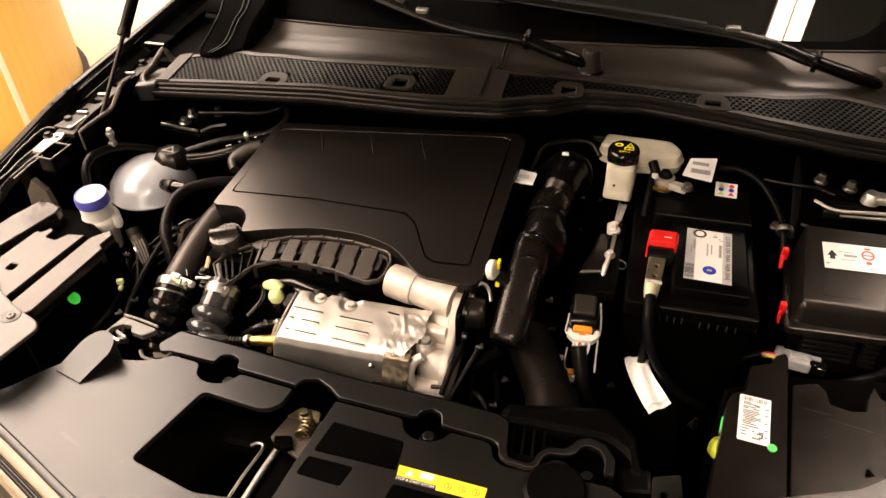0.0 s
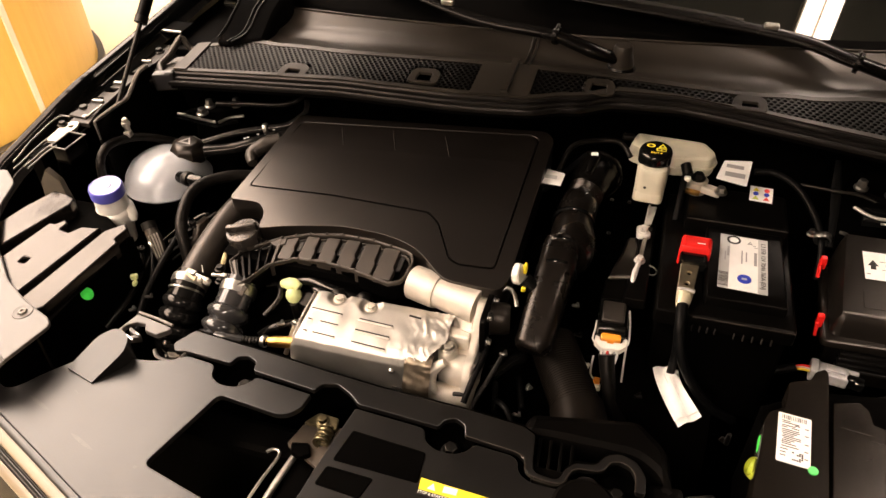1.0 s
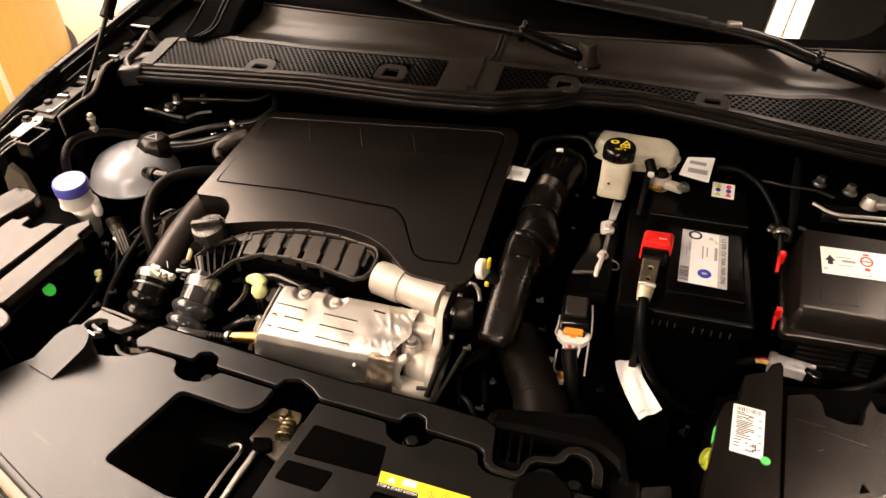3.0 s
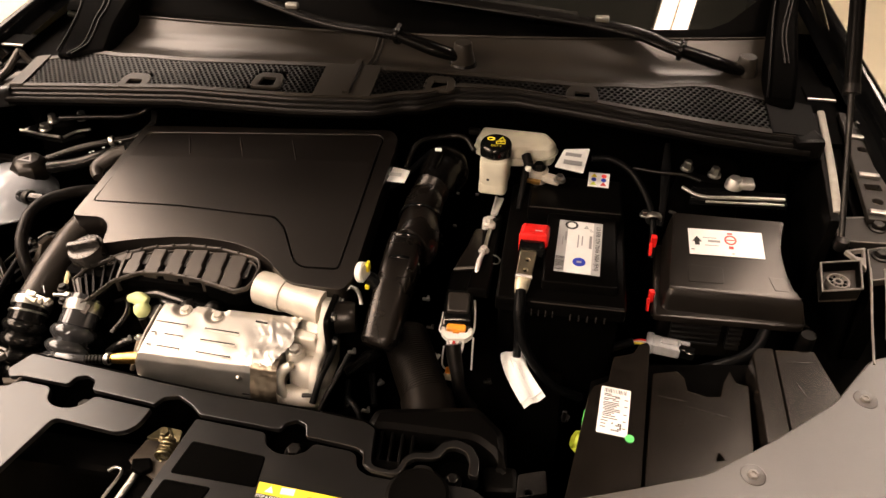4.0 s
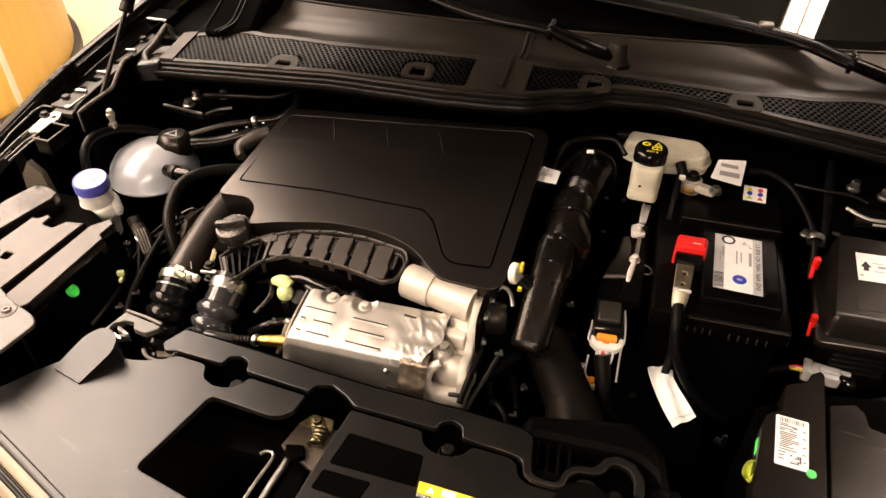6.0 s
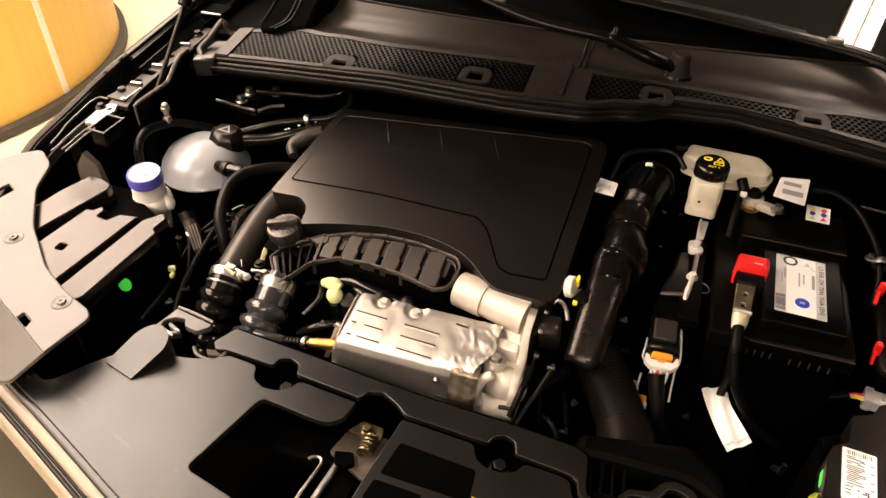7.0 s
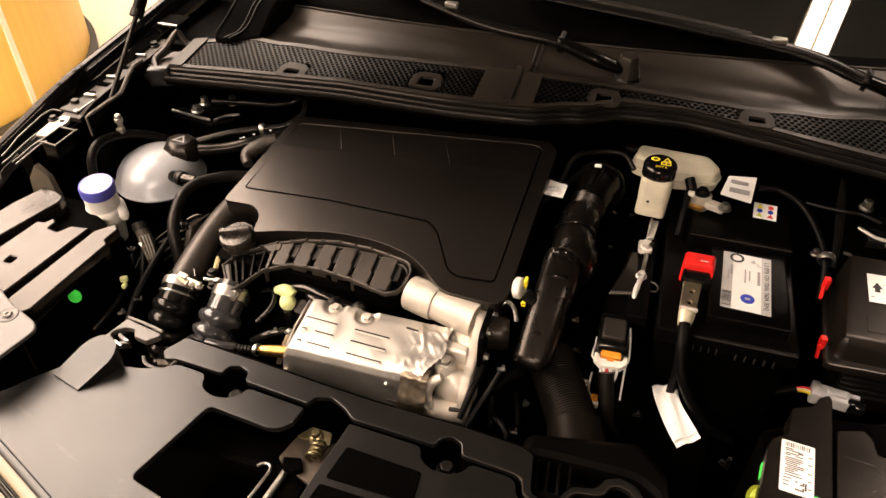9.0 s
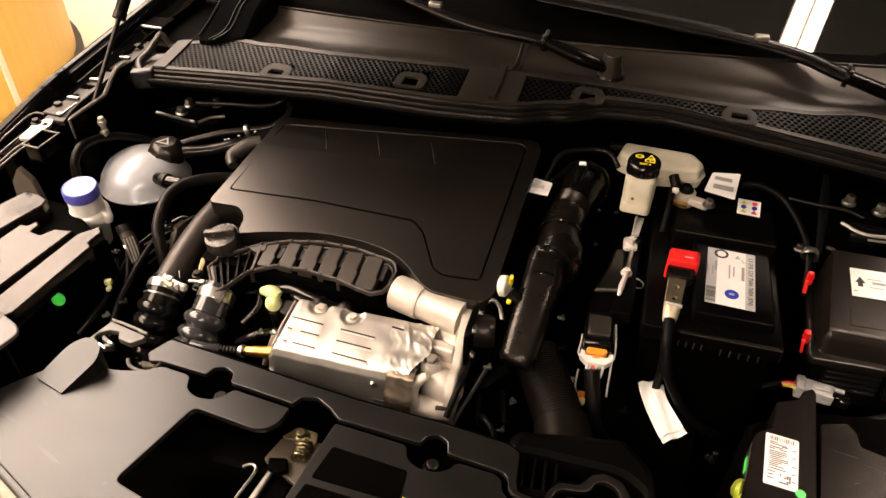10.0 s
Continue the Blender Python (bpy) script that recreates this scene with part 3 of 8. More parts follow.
def seal_at(x):
    for a, b in zip(SEALPTS, SEALPTS[1:]):
        if x <= b[0]:
            w = (x - a[0]) / (b[0] - a[0])
            w = w * w * (3 - 2 * w) if abs(b[1] - a[1]) > 0.015 else w
            return a[1] + (b[1] - a[1]) * w, a[2] + (b[2] - a[2]) * w
    return SEALPTS[-1][1:]


GRILLE_BACK = [(-0.70, 1.262), (-0.62, 1.285), (-0.53, 1.298), (-0.455, 1.285), (-0.295, 1.268), (-0.10, 1.265), (0.024, 1.268), (0.105, 1.276), (0.157, 1.281), (0.25, 1.283), (0.345, 1.285), (0.44, 1.300), (0.57, 1.333), (0.62, 1.327), (0.67, 1.322), (0.76, 1.315)]
GRILLE_FRONT = [(-0.70, 0.016), (0.13, 0.016), (0.16, 0.019), (0.20, 0.016), (0.25, 0.011), (0.30, 0.0085), (0.34, 0.010), (0.39, 0.016), (0.76, 0.020)]


def along(line, x):
    """The height of a stepped line at x, eased from point to point."""
    for (x0, y0), (x1, y1) in zip(line, line[1:]):
        if x <= x1:
            w = min(1, max(0, (x - x0) / (x1 - x0)))
            return y0 + (y1 - y0) * w * w * (3 - 2 * w)
    return line[-1][1]


def mesh_back(x):
    return along(GRILLE_BACK, x)


def glass_base(x):
    return 1.378 + 0.20 * (x + 0.05) ** 2, 1.066 - 0.04 * (x - 0.1) ** 2


def cowl_z(x, y):
    ys, zs = seal_at(max(-0.66, min(0.73, x)))
    return zs + 0.010 + 0.10 * (y - ys)


weather = thing("weatherstrip", (0, 1.2, 0.99), "ribbed black rubber weatherstrip along the bulkhead", "weatherstrip")


def seal_rib(profile):
    """One rib of the rubber: its section, carried along the bulkhead."""
    bm, rings, n = bmesh.new(), [], 140
    for i in range(n + 1):
        x = -0.685 + 1.405 * i / n
        y, z = seal_at(max(-0.665, x))
        y += 0.0006 * noise.noise(Vector((x * 14, 0, profile[0][0] * 50)))
        rings.append([bm.verts.new((x, y + p, z + q + 0.0005 * noise.noise(Vector((x * 20, 3, q * 90))))) for p, q in profile])
    k = len(profile)
    for r0, r1 in zip(rings, rings[1:]):
        for j in range(k):
            bm.faces.new((r0[j], r1[j], r1[(j + 1) % k], r0[(j + 1) % k]))
    bm.faces.new(rings[0]), bm.faces.new(rings[-1])
    return bm


part("upper_rib", seal_rib([(0.0120, -0.004), (0.0120, 0.0070), (0.0098, 0.0095), (0.0072, 0.0098), (0.0052, 0.0078), (0.0046, 0.0040), (0.0046, -0.004)]), RUBBER, weather)
part("middle_rib", seal_rib([(0.0034, -0.006), (0.0032, 0.0018), (0.0016, 0.0038), (-0.0006, 0.0039), (-0.0026, 0.0022), (-0.0034, -0.0015), (-0.0034, -0.006)]), RUBBER, weather)
part("lower_rib", seal_rib([(-0.0044, -0.010), (-0.0046, -0.0030), (-0.0062, -0.0012), (-0.0082, -0.0012), (-0.0098, -0.0030), (-0.0104, -0.0065), (-0.0100, -0.010)]), RUBBER, weather)
# The web is blacker than its ribs: shade of the gaps, painted in.
part("web", seal_rib([(0.0050, -0.012), (0.0050, 0.0002), (-0.0040, -0.0048), (-0.0090, -0.0085), (-0.0090, -0.016)]), DARK, weather)


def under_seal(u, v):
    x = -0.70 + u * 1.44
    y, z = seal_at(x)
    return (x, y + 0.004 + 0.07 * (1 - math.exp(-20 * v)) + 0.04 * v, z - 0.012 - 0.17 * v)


# This strip's near-black colour stands for the shade beneath the rubber.
part("bulkhead_edge", grid(under_seal, 60, 6), DARK, weather, "bulkhead edge below the rubber, near-black for shade")


def cell_mesh(inside, x0, x1, y0, y1, pitch, wall, depth, slant):
    """A grating of hexagonal cells; inside(x, y) tells where it is."""
    bm = bmesh.new()
    dy = pitch * 0.72
    rows = int((y1 - y0) / dy)
    R, r = pitch / math.sqrt(3) * 1.0, (pitch / 2 - wall) / math.cos(math.pi / 6)
    for j in range(rows):
        y = y0 + (j + 0.5) * dy
        n = int((x1 - x0) / pitch)
        for i in range(n):
            x = x0 + (i + 0.5 * (j % 2) + 0.25) * pitch + slant * (y - y0)
            if not inside(x, y):
                continue
            out, top, low = [], [], []
            for k in range(6):
                a = radians(60 * k + 30)
                ox, oy = x + R * math.cos(a), y + R * 0.83 * math.sin(a)
                ix, iy = x + r * math.cos(a), y + r * 0.83 * math.sin(a)
                z = cowl_z(x, y)
                out.append(bm.verts.new((ox, oy, cowl_z(ox, oy))))
                top.append(bm.verts.new((ix, iy, z)))
                low.append(bm.verts.new((ix, iy, z - depth)))
            for k in range(6):
                q = (k + 1) % 6
                bm.faces.new((out[k], out[q], top[q], top[k]))
                bm.faces.new((top[k], top[q], low[q], low[k]))
    return bm


cowl = thing("cowl_panel", (0, 1.28, 0.99), "dark grey plastic cowl with honeycomb air grilles", "cowl")
TABS = [(-0.395, 1.198), (-0.157, 1.207), (0.128, 1.238), (0.361, 1.257)]


def in_grille(x, y, lo, hi, back=0.007):
    ys, zs = seal_at(max(-0.66, min(0.73, x)))
    if not (lo <= x <= hi and ys + along(GRILLE_FRONT, x) + 0.003 <= y <= mesh_back(x) - back):
        return False
    return all(abs(x - tx) > 0.026 or abs(y - ty) > 0.028 for tx, ty in TABS)


SPANS = ((-0.618, -0.071), (0.022, 0.66))
part("grille", cell_mesh(lambda x, y: in_grille(x, y, *SPANS[0]), -0.66, -0.05, 1.15, 1.36, 0.0094, 0.0016, 0.005, 0.0), PLASTIC, cowl, "fine slanted honeycomb grille", 20, "stuff")
part("grille", cell_mesh(lambda x, y: in_grille(x, y, *SPANS[1]), 0.0, 0.70, 1.18, 1.37, 0.0104, 0.0018, 0.005, 0.0), PLASTIC, cowl, "honeycomb grille", 20, "stuff")


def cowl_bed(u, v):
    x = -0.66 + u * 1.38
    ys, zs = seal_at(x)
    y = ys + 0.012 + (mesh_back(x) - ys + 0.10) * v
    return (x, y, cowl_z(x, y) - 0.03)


# A near-black sheet under the cells stands for the shade in the duct.
part("grille_bed", grid(cowl_bed, 50, 4), DARK, cowl, "near-black sheet for the shade below the grilles")


def frame_strip(y_of0, y_of1, x0, x1, n=60, lift=0.001, drop=0.01):
    def f(u, v):
        x = x0 + (x1 - x0) * u
        y = y_of0(x) + (y_of1(x) - y_of0(x)) * v
        return (x, y, cowl_z(x, y) + lift)
    return grid(f, n, 3, drop)


part("front_rim", frame_strip(lambda x: seal_at(x)[0] + 0.010, lambda x: seal_at(x)[0] + along(GRILLE_FRONT, x) + 0.003, -0.64, 0.73), RIM, cowl, "plain front rim")
part("rear_rim", frame_strip(lambda x: mesh_back(x) - 0.008, lambda x: mesh_back(x) + 0.003, -0.64, 0.73), RIM, cowl, "plain rear rim")
part("middle_bridge", frame_strip(lambda x: seal_at(x)[0] + 0.012, lambda x: mesh_back(x), -0.070, 0.024, 8, 0.002), RIM, cowl, "plain bridge between the grilles")
part("bridge_rib", frame_strip(lambda x: seal_at(x)[0] + 0.02, lambda x: mesh_back(x) + 0.01, -0.022, -0.011, 2, 0.006), RIM, cowl)
part("end_piece", frame_strip(lambda x: seal_at(x)[0] + 0.012, lambda x: mesh_back(x) + 0.004, -0.640, -0.612, 6, 0.003), RIM, cowl)
part("end_piece", frame_strip(lambda x: seal_at(x)[0] + 0.012, lambda x: mesh_back(x) + 0.004, 0.66, 0.735, 6, 0.003), PLASTIC, cowl)
for tx, ty in TABS:
    z = cowl_z(tx, ty)
    wide, deep = (0.013, 0.010) if tx < -0.3 or tx > 0.3 else (0.0130, 0.019)
    collar = rounded([(tx - 0.027, ty - 0.020), (tx + 0.027, ty - 0.020), (tx + 0.025, ty + 0.012), (tx + 0.016, ty + 0.024), (tx - 0.016, ty + 0.024), (tx - 0.025, ty + 0.012)], 0.012)
    hole = rounded([(tx - wide, ty - 0.5 * deep - 0.004), (tx + wide, ty - 0.5 * deep - 0.004), (tx + wide * 0.9, ty + 0.5 * deep), (tx - wide * 0.9, ty + 0.5 * deep)], 0.003)
    part("clip_pocket", drape(slab(collar, z - 0.003, z + 0.0015, 0.001, [hole]), lambda x, y: 0.10 * (y - ty)), RIM, cowl, "flat collar round a clip hole")


def upper_cowl(u, v):
    x = -0.58 + u * 1.28
    y0 = mesh_back(x)
    y1, z1 = glass_base(x)
    z0 = cowl_z(x, y0)
    y = y0 + (y1 - y0) * v
    z = z0 + (z1 - z0) * (v ** 1.5) - 0.010 * math.sin(math.pi * v)
    z += 0.0035 * math.exp(-((v - 0.55 - 0.25 * (x + 0.4)) / 0.08) ** 2) * max(0, min(1, (-0.05 - x) / 0.2))
    return (x, y, z)


part("upper_panel", grid(upper_cowl, 60, 10, 0.004), COWLING, cowl, "smooth sloping upper panel", 60)
part("panel_joint", join(*[tube([(x, upper_cowl((x + 0.58) / 1.28, w)[1], upper_cowl((x + 0.58) / 1.28, w)[2] + 0.001) for w in (0.05, 0.5, 0.9)], 0.0022, 6) for x in (-0.003, 0.005)]), COWLING, cowl)

part("panel_lip", tube([(x, glass_base(x)[0] - 0.001, glass_base(x)[1] + 0.0005) for x in [-0.58 + 0.064 * i for i in range(21)]], 0.0022, 8, 0.03), COWLING, cowl, "thin raised rear lip")

GS, GC = math.sin(radians(30)), math.cos(radians(30))


def glass(u, v):
    x = -0.68 + u * 1.40
    y, z = glass_base(x)
    d = -0.01 + v * 0.97
    return (x * (1 - 0.1 * v), y + 0.010 + d * GC, z - 0.008 + d * GS)


part("windscreen", grid(glass, 30, 16, 0.005), GLASS, car, "dark glossy windscreen", 35)


def lower_band(u, v):
    x = -0.68 + u * 1.40
    y, z = glass_base(x)
    d = v * (0.020 + 0.060 * max(0, min(1, (0.38 - x) / 0.25)) + 0.10 * max(0, abs(x - 0.05) - 0.52) ** 1.0 + 0.8 * max(0, abs(x) - 0.60))
    return (x, y + 0.006 + d * GC, z - 0.004 + d * GS + 0.0015)


part("windscreen_band", grid(lower_band, 40, 4, 0.003), DARK, car, "matt black band along the glass", 60)

# pillar trims at both ends of the cowl, and the dark corners beyond them
def pillar_rise(x, y):
    return 0.55 * max(0, y - 1.29)


for side_pts, top, lines in (
        ([(-0.598, 1.284), (-0.568, 1.274), (-0.545, 1.284), (-0.500, 1.292), (-0.500, 1.350), (-0.488, 1.400), (-0.530, 1.530), (-0.59, 1.70), (-0.70, 1.70), (-0.640, 1.520), (-0.590, 1.400), (-0.590, 1.330)], 1.034,
         [[(-0.569, 1.277), (-0.549, 1.306), (-0.545, 1.354), (-0.540, 1.397), (-0.565, 1.53)], [(-0.560, 1.277), (-0.540, 1.308), (-0.536, 1.354), (-0.530, 1.397), (-0.556, 1.53)], [(-0.594, 1.288), (-0.587, 1.33), (-0.586, 1.39), (-0.62, 1.50)]]),
        ([(0.658, 1.300), (0.704, 1.296), (0.712, 1.360), (0.716, 1.485), (0.745, 1.60), (0.79, 1.74), (0.735, 1.74), (0.695, 1.58), (0.677, 1.483), (0.669, 1.420), (0.663, 1.350)], 1.020,
         [[(0.660, 1.304), (0.664, 1.350), (0.6695, 1.420), (0.677, 1.483), (0.70, 1.58)], [(0.6885, 1.365), (0.686, 1.420), (0.700, 1.484), (0.722, 1.58)], [(0.6945, 1.365), (0.692, 1.420), (0.706, 1.484), (0.728, 1.58)]])):
    part("pillar_trim", drape(slab(rounded(side_pts, 0.010, 3), 0.96, top, 0.008), pillar_rise), DARK, car, "black trim at the pillar foot", 60)
    for line in lines:
        part("pillar_seam", tube([(x, y, top + 0.0005 + pillar_rise(x, y)) for x, y in line], 0.0018, 6), PLASTIC, car, "raised seam")
for pts in ([(-0.80, 1.30), (-0.675, 1.30), (-0.66, 1.42), (-0.70, 1.75), (-0.82, 1.75)], [(0.725, 1.30), (0.83, 1.30), (0.86, 1.75), (0.79, 1.75), (0.735, 1.50)]):
    part("scuttle_corner", slab(pts, 0.90, 0.955, 0.002), DARK, car, "black corner beside the pillar")

# ---- wipers ----
def wiper(pivot, elbow, mid, tip, wide, label):
    th = thing("wiper", pivot, label, "wiper", "windscreen wipers")
    p, e, m, t = (Vector(q) for q in (pivot, elbow, mid, tip))
    part("pivot_cap", lathe([(0, 0.012), (0.0135, 0.0118), (0.0155, 0.009), (0.0165, -0.004), (0.019, -0.012), (0.022, -0.03), (0.026, -0.032), (0, -0.034)], 24, Matrix.Translation(p + Vector((0, 0, 0.010)))), RIM, th, "round pivot cap")
    part("pivot_collar", lathe([(0.020, -0.012), (0.025, -0.018), (0.027, -0.030), (0.034, -0.034), (0, -0.036)], 28, Matrix.Translation(p)), WIPER, th, "stepped collar")
    arm = tube([p + Vector((0, 0, -0.006)), p + (e - p) * 0.4 + Vector((0, -0.012, 0.0)), e], [0.013, 0.0165, wide], 16, flat=0.7)
    part("arm_head", arm, WIPER, th, "black arm head")
    part("hinge_ring", ring_band(e, m - e, wide * 0.9, 0.008, 0.0025), WIPER, th)
    part("hinge_pin", tube([e + Vector((0, -0.012, 0.012)), e + Vector((0, 0.012, 0.014))], 0.0035, 10), DULLSTEEL, th)
    part("arm", tube([e, m, t], [wide, wide, wide * 0.65], 14, flat=0.62), WIPER, th, "broad tapering black arm")
    part("arm_edge", tube([e + Vector((0, -0.016, 0.004)), m + Vector((0, -0.016, 0.002)), t + Vector((0, -0.010, 0))], 0.0016, 8), WIPER, th, "thin folded edge")
    part("blade", tube([m + (t - m) * 0.10 + Vector((0, 0.020, 0.000)), m + (t - m) * 0.6 + Vector((0, 0.018, 0.002)), t + Vector((0, 0.016, 0.004))], 0.010, 8, flat=0.9), RUBBER, th, "black rubber blade")
    part("clip", box(*(m + Vector((0, 0, 0.012))), 0.024, 0.014, 0.010, 0.003), STEEL, th, "bright clip")
    return th


wiper((0.154, 1.325, 1.060), (0.042, 1.325, 1.087), (-0.17, 1.395, 1.088), (-0.62, 1.56, 1.165), 0.0135, "satin black windscreen wiper arm and blade")
wiper((0.640, 1.405, 1.030), (0.522, 1.380, 1.066), (0.385, 1.424, 1.084), (-0.06, 1.433, 1.124), 0.0155, "satin black windscreen wiper arm with clip")

# ---- front panel over the radiator ----
FRONT = [(-0.600, 0.566), (-0.565, 0.553), (-0.50, 0.5265), (-0.41, 0.4890), (-0.355, 0.4655), (-0.30, 0.443), (-0.18, 0.414), (0.0, 0.40), (0.18, 0.412), (0.30, 0.436), (0.41, 0.468), (0.50, 0.50)]
front_cover = thing("front_panel_cover", (0, 0.55, 0.80), "charcoal plastic cover over the radiator with a cut-out", "front panel")
outline = FRONT[1:] + [(0.40, 0.57), (0.29, 0.60), (0.272, 0.612), (0.228, 0.613), (0.222, 0.634), (0.200, 0.634), (0.194, 0.613), (0.180, 0.609), (0.148, 0.610), (0.134, 0.618), (0.130, 0.634), (0.122, 0.639), (0.076, 0.642), (0.070, 0.630), (0.056, 0.622), (0.034, 0.622), (0.018, 0.632), (0.014, 0.648), (-0.062, 0.653), (-0.079, 0.654), (-0.092, 0.566), (-0.099, 0.500), (-0.190, 0.490), (-0.288, 0.513), (-0.2548, 0.628), (-0.1698, 0.6194), (-0.1573, 0.6228), (-0.1458, 0.6344), (-0.1415, 0.6595), (-0.222, 0.667), (-0.228, 0.654), (-0.240, 0.645), (-0.262, 0.643), (-0.280, 0.652), (-0.285, 0.672), (-0.330, 0.676), (-0.345, 0.664), (-0.375, 0.655), (-0.44, 0.647), (-0.472, 0.628), (-0.4983, 0.5963), (-0.5098, 0.5785), (-0.5214, 0.5667), (-0.5327, 0.5646), (-0.5512, 0.5737), (-0.5593, 0.5728), (-0.5667, 0.5610)]
corners = [0.003 if (x, y) in ((-0.079, 0.654), (-0.1415, 0.6595)) else 0.010 for x, y in outline]
part("panel", slab(rounded(outline, corners, 4), 0.867, 0.875, 0.0010, [rounded([(-0.558, 0.5605), (-0.548, 0.5582), (-0.5466, 0.5635), (-0.5566, 0.5658)], 0.0015)]), PANEL, front_cover, "grained charcoal panel with a square cut-out")


def strip_between(a, b, z0, z1, chamfer=0.002):
    """A band between two lines of the same length."""
    return slab([tuple(p) for p in a] + [tuple(p) for p in reversed(b)], z0, z1, chamfer)


# raised rear border of the panel, following its stepped line
rear = [(-0.352, 0.680), (-0.336, 0.684), (-0.268, 0.680), (-0.264, 0.693), (-0.250, 0.698), (-0.236, 0.692), (-0.232, 0.677), (-0.147, 0.6685), (-0.142, 0.667), (-0.135, 0.680), (-0.116, 0.685), (-0.094, 0.674), (-0.078, 0.6615), (-0.062, 0.661), (0.028, 0.656), (0.032, 0.667), (0.045, 0.673), (0.058, 0.667), (0.062, 0.652), (0.128, 0.645), (0.138, 0.637), (0.141, 0.624), (0.150, 0.619), (0.176, 0.617), (0.186, 0.621), (0.190, 0.634), (0.198, 0.642), (0.220, 0.645), (0.228, 0.650), (0.233, 0.660), (0.243, 0.664), (0.256, 0.660), (0.263, 0.648), (0.264, 0.629)]
back = [(-0.362, 0.692), (-0.345, 0.722), (-0.225, 0.711), (-0.145, 0.702), (-0.062, 0.695), (0.060, 0.690), (0.128, 0.684), (0.143, 0.676), (0.147, 0.640), (0.150, 0.627), (0.157, 0.624), (0.174, 0.622), (0.181, 0.626), (0.184, 0.638), (0.194, 0.650), (0.216, 0.653), (0.222, 0.660), (0.228, 0.670), (0.243, 0.676), (0.262, 0.670), (0.274, 0.652), (0.275, 0.629)]
part("rear_border", slab(rounded(rear + back[::-1], 0.004, 4), 0.8665, 0.8735, 0.0012), PANEL, front_cover, "raised rear border")
# Skirt and fixing wells are near-black, holding the shade of the hollows.
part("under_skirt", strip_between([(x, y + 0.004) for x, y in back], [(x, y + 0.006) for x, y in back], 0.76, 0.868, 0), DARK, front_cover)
for x, y in ((-0.249, 0.674), (0.042, 0.652)):
    part("fixing_well", lathe([(0.032, 0.866), (0.030, 0.842), (0.0, 0.838)], 20, pose(x, y, 0)), DARK, front_cover, "fixing well, near-black for its shade")
    part("fixing_bolt", bolt((x + 0.004, y - 0.006, 0.842), 0.009, 0.012), DULLSTEEL, front_cover, "steel fixing bolt")
part("fixing_well", lathe([(0.030, 0.864), (0.028, 0.848), (0.0, 0.846)], 20, pose(0.248, 0.634, 0)), DARK, front_cover, "fixing well, near-black for its shade")
part("fixing_bolt", bolt((0.245, 0.632, 0.850), 0.0075, 0.010), DULLSTEEL, front_cover, "steel fixing bolt")
part("pale_border_line", tube([(x, y, 0.8738) for x, y in rear if x > 0.06], 0.0010, 6, 0.004), PIPE, front_cover, "thin pale edge")
for pts in ([(-0.069, 0.622), (0.025, 0.615), (0.028, 0.574), (-0.077, 0.577)], [(-0.080, 0.568), (-0.022, 0.566), (-0.029, 0.538), (-0.085, 0.542)], [(0.03, 0.556), (0.095, 0.553), (0.10, 0.52), (0.025, 0.522)]):
    part("sound_pad", slab(rounded(pts, 0.004), 0.873, 0.8765, 0.0008), DARK, front_cover, "flat black pad")
part("blanking_cap", lathe([(0, 0.884), (0.032, 0.884), (0.036, 0.881), (0.037, 0.872), (0.037, 0.86)], 32, pose(0.212, 0.590, 0)), PLASTIC, front_cover, "round black cap")
# Pale slivers paint the smooth highlights on soft creases of the panel.
for x0, y0, x1, y1, w in ((-0.489, 0.5618, -0.4478, 0.5486, 0.0046), (-0.4008, 0.5274, -0.3572, 0.5126, 0.0046), (-0.2985, 0.5061, -0.2915, 0.5071, 0.0040), (-0.440, 0.586, -0.428, 0.580, 0.0012)):
    mx, my, ln = (x0 + x1) / 2, (y0 + y1) / 2, math.hypot(x1 - x0, y1 - y0) / 2
    ang = math.degrees(math.atan2(y1 - y0, x1 - x0))
    part("scuff_sheen_mark", moved(slab([(-ln, 0.0), (-ln * 0.5, -w * 0.5), (ln * 0.4, -w * 0.6), (ln, 0.0), (ln * 0.5, w * 0.4), (-ln * 0.4, w * 0.5)], 0.8750, 0.8751), pose(mx, my, 0, 0, 0, ang)), HAZE, front_cover, "faint pale mark, scuff and painted sheen")

yellow = thing("warning_label", (0.084, 0.57, 0.875), "yellow warning label with pictograms on the front panel", "label")
Y = [(0.030, 0.582), (0.137, 0.576), (0.136, 0.558), (0.080, 0.560), (0.079, 0.566), (0.031, 0.568)]
part("sticker", slab(Y, 0.875, 0.8758), YELLOW, yellow)
part("caption_band", slab([(0.030, 0.5675), (0.079, 0.5655), (0.079, 0.5605), (0.030, 0.562)], 0.875, 0.8757), INK, yellow, "black caption band")
part("caption", letters("STOP & START SYSTEM", 0.0046, pose(0.0545, 0.5638, 0.8759, 0, 0, -2.5)), PAPER, yellow, "white capitals")
part("triangle", slab([(0.040, 0.5705), (0.050, 0.5700), (0.0455, 0.5785)], 0.8758, 0.8761), PAPER, yellow)
part("pictogram", bars([(0.066, 0.5745, 0.016, 0.008)], 0.8758), PAPER, yellow)
for x in (0.093, 0.110, 0.126):
    part("pictogram", join(slab(circle(x, 0.5675, 0.0048, 16), 0.8758, 0.876, 0, [circle(x, 0.5675, 0.0036, 16)]), bars([(x, 0.5675, 0.0016, 0.006), (x + 0.002, 0.5665, 0.003, 0.0015)], 0.8758)), ORANGE, yellow)

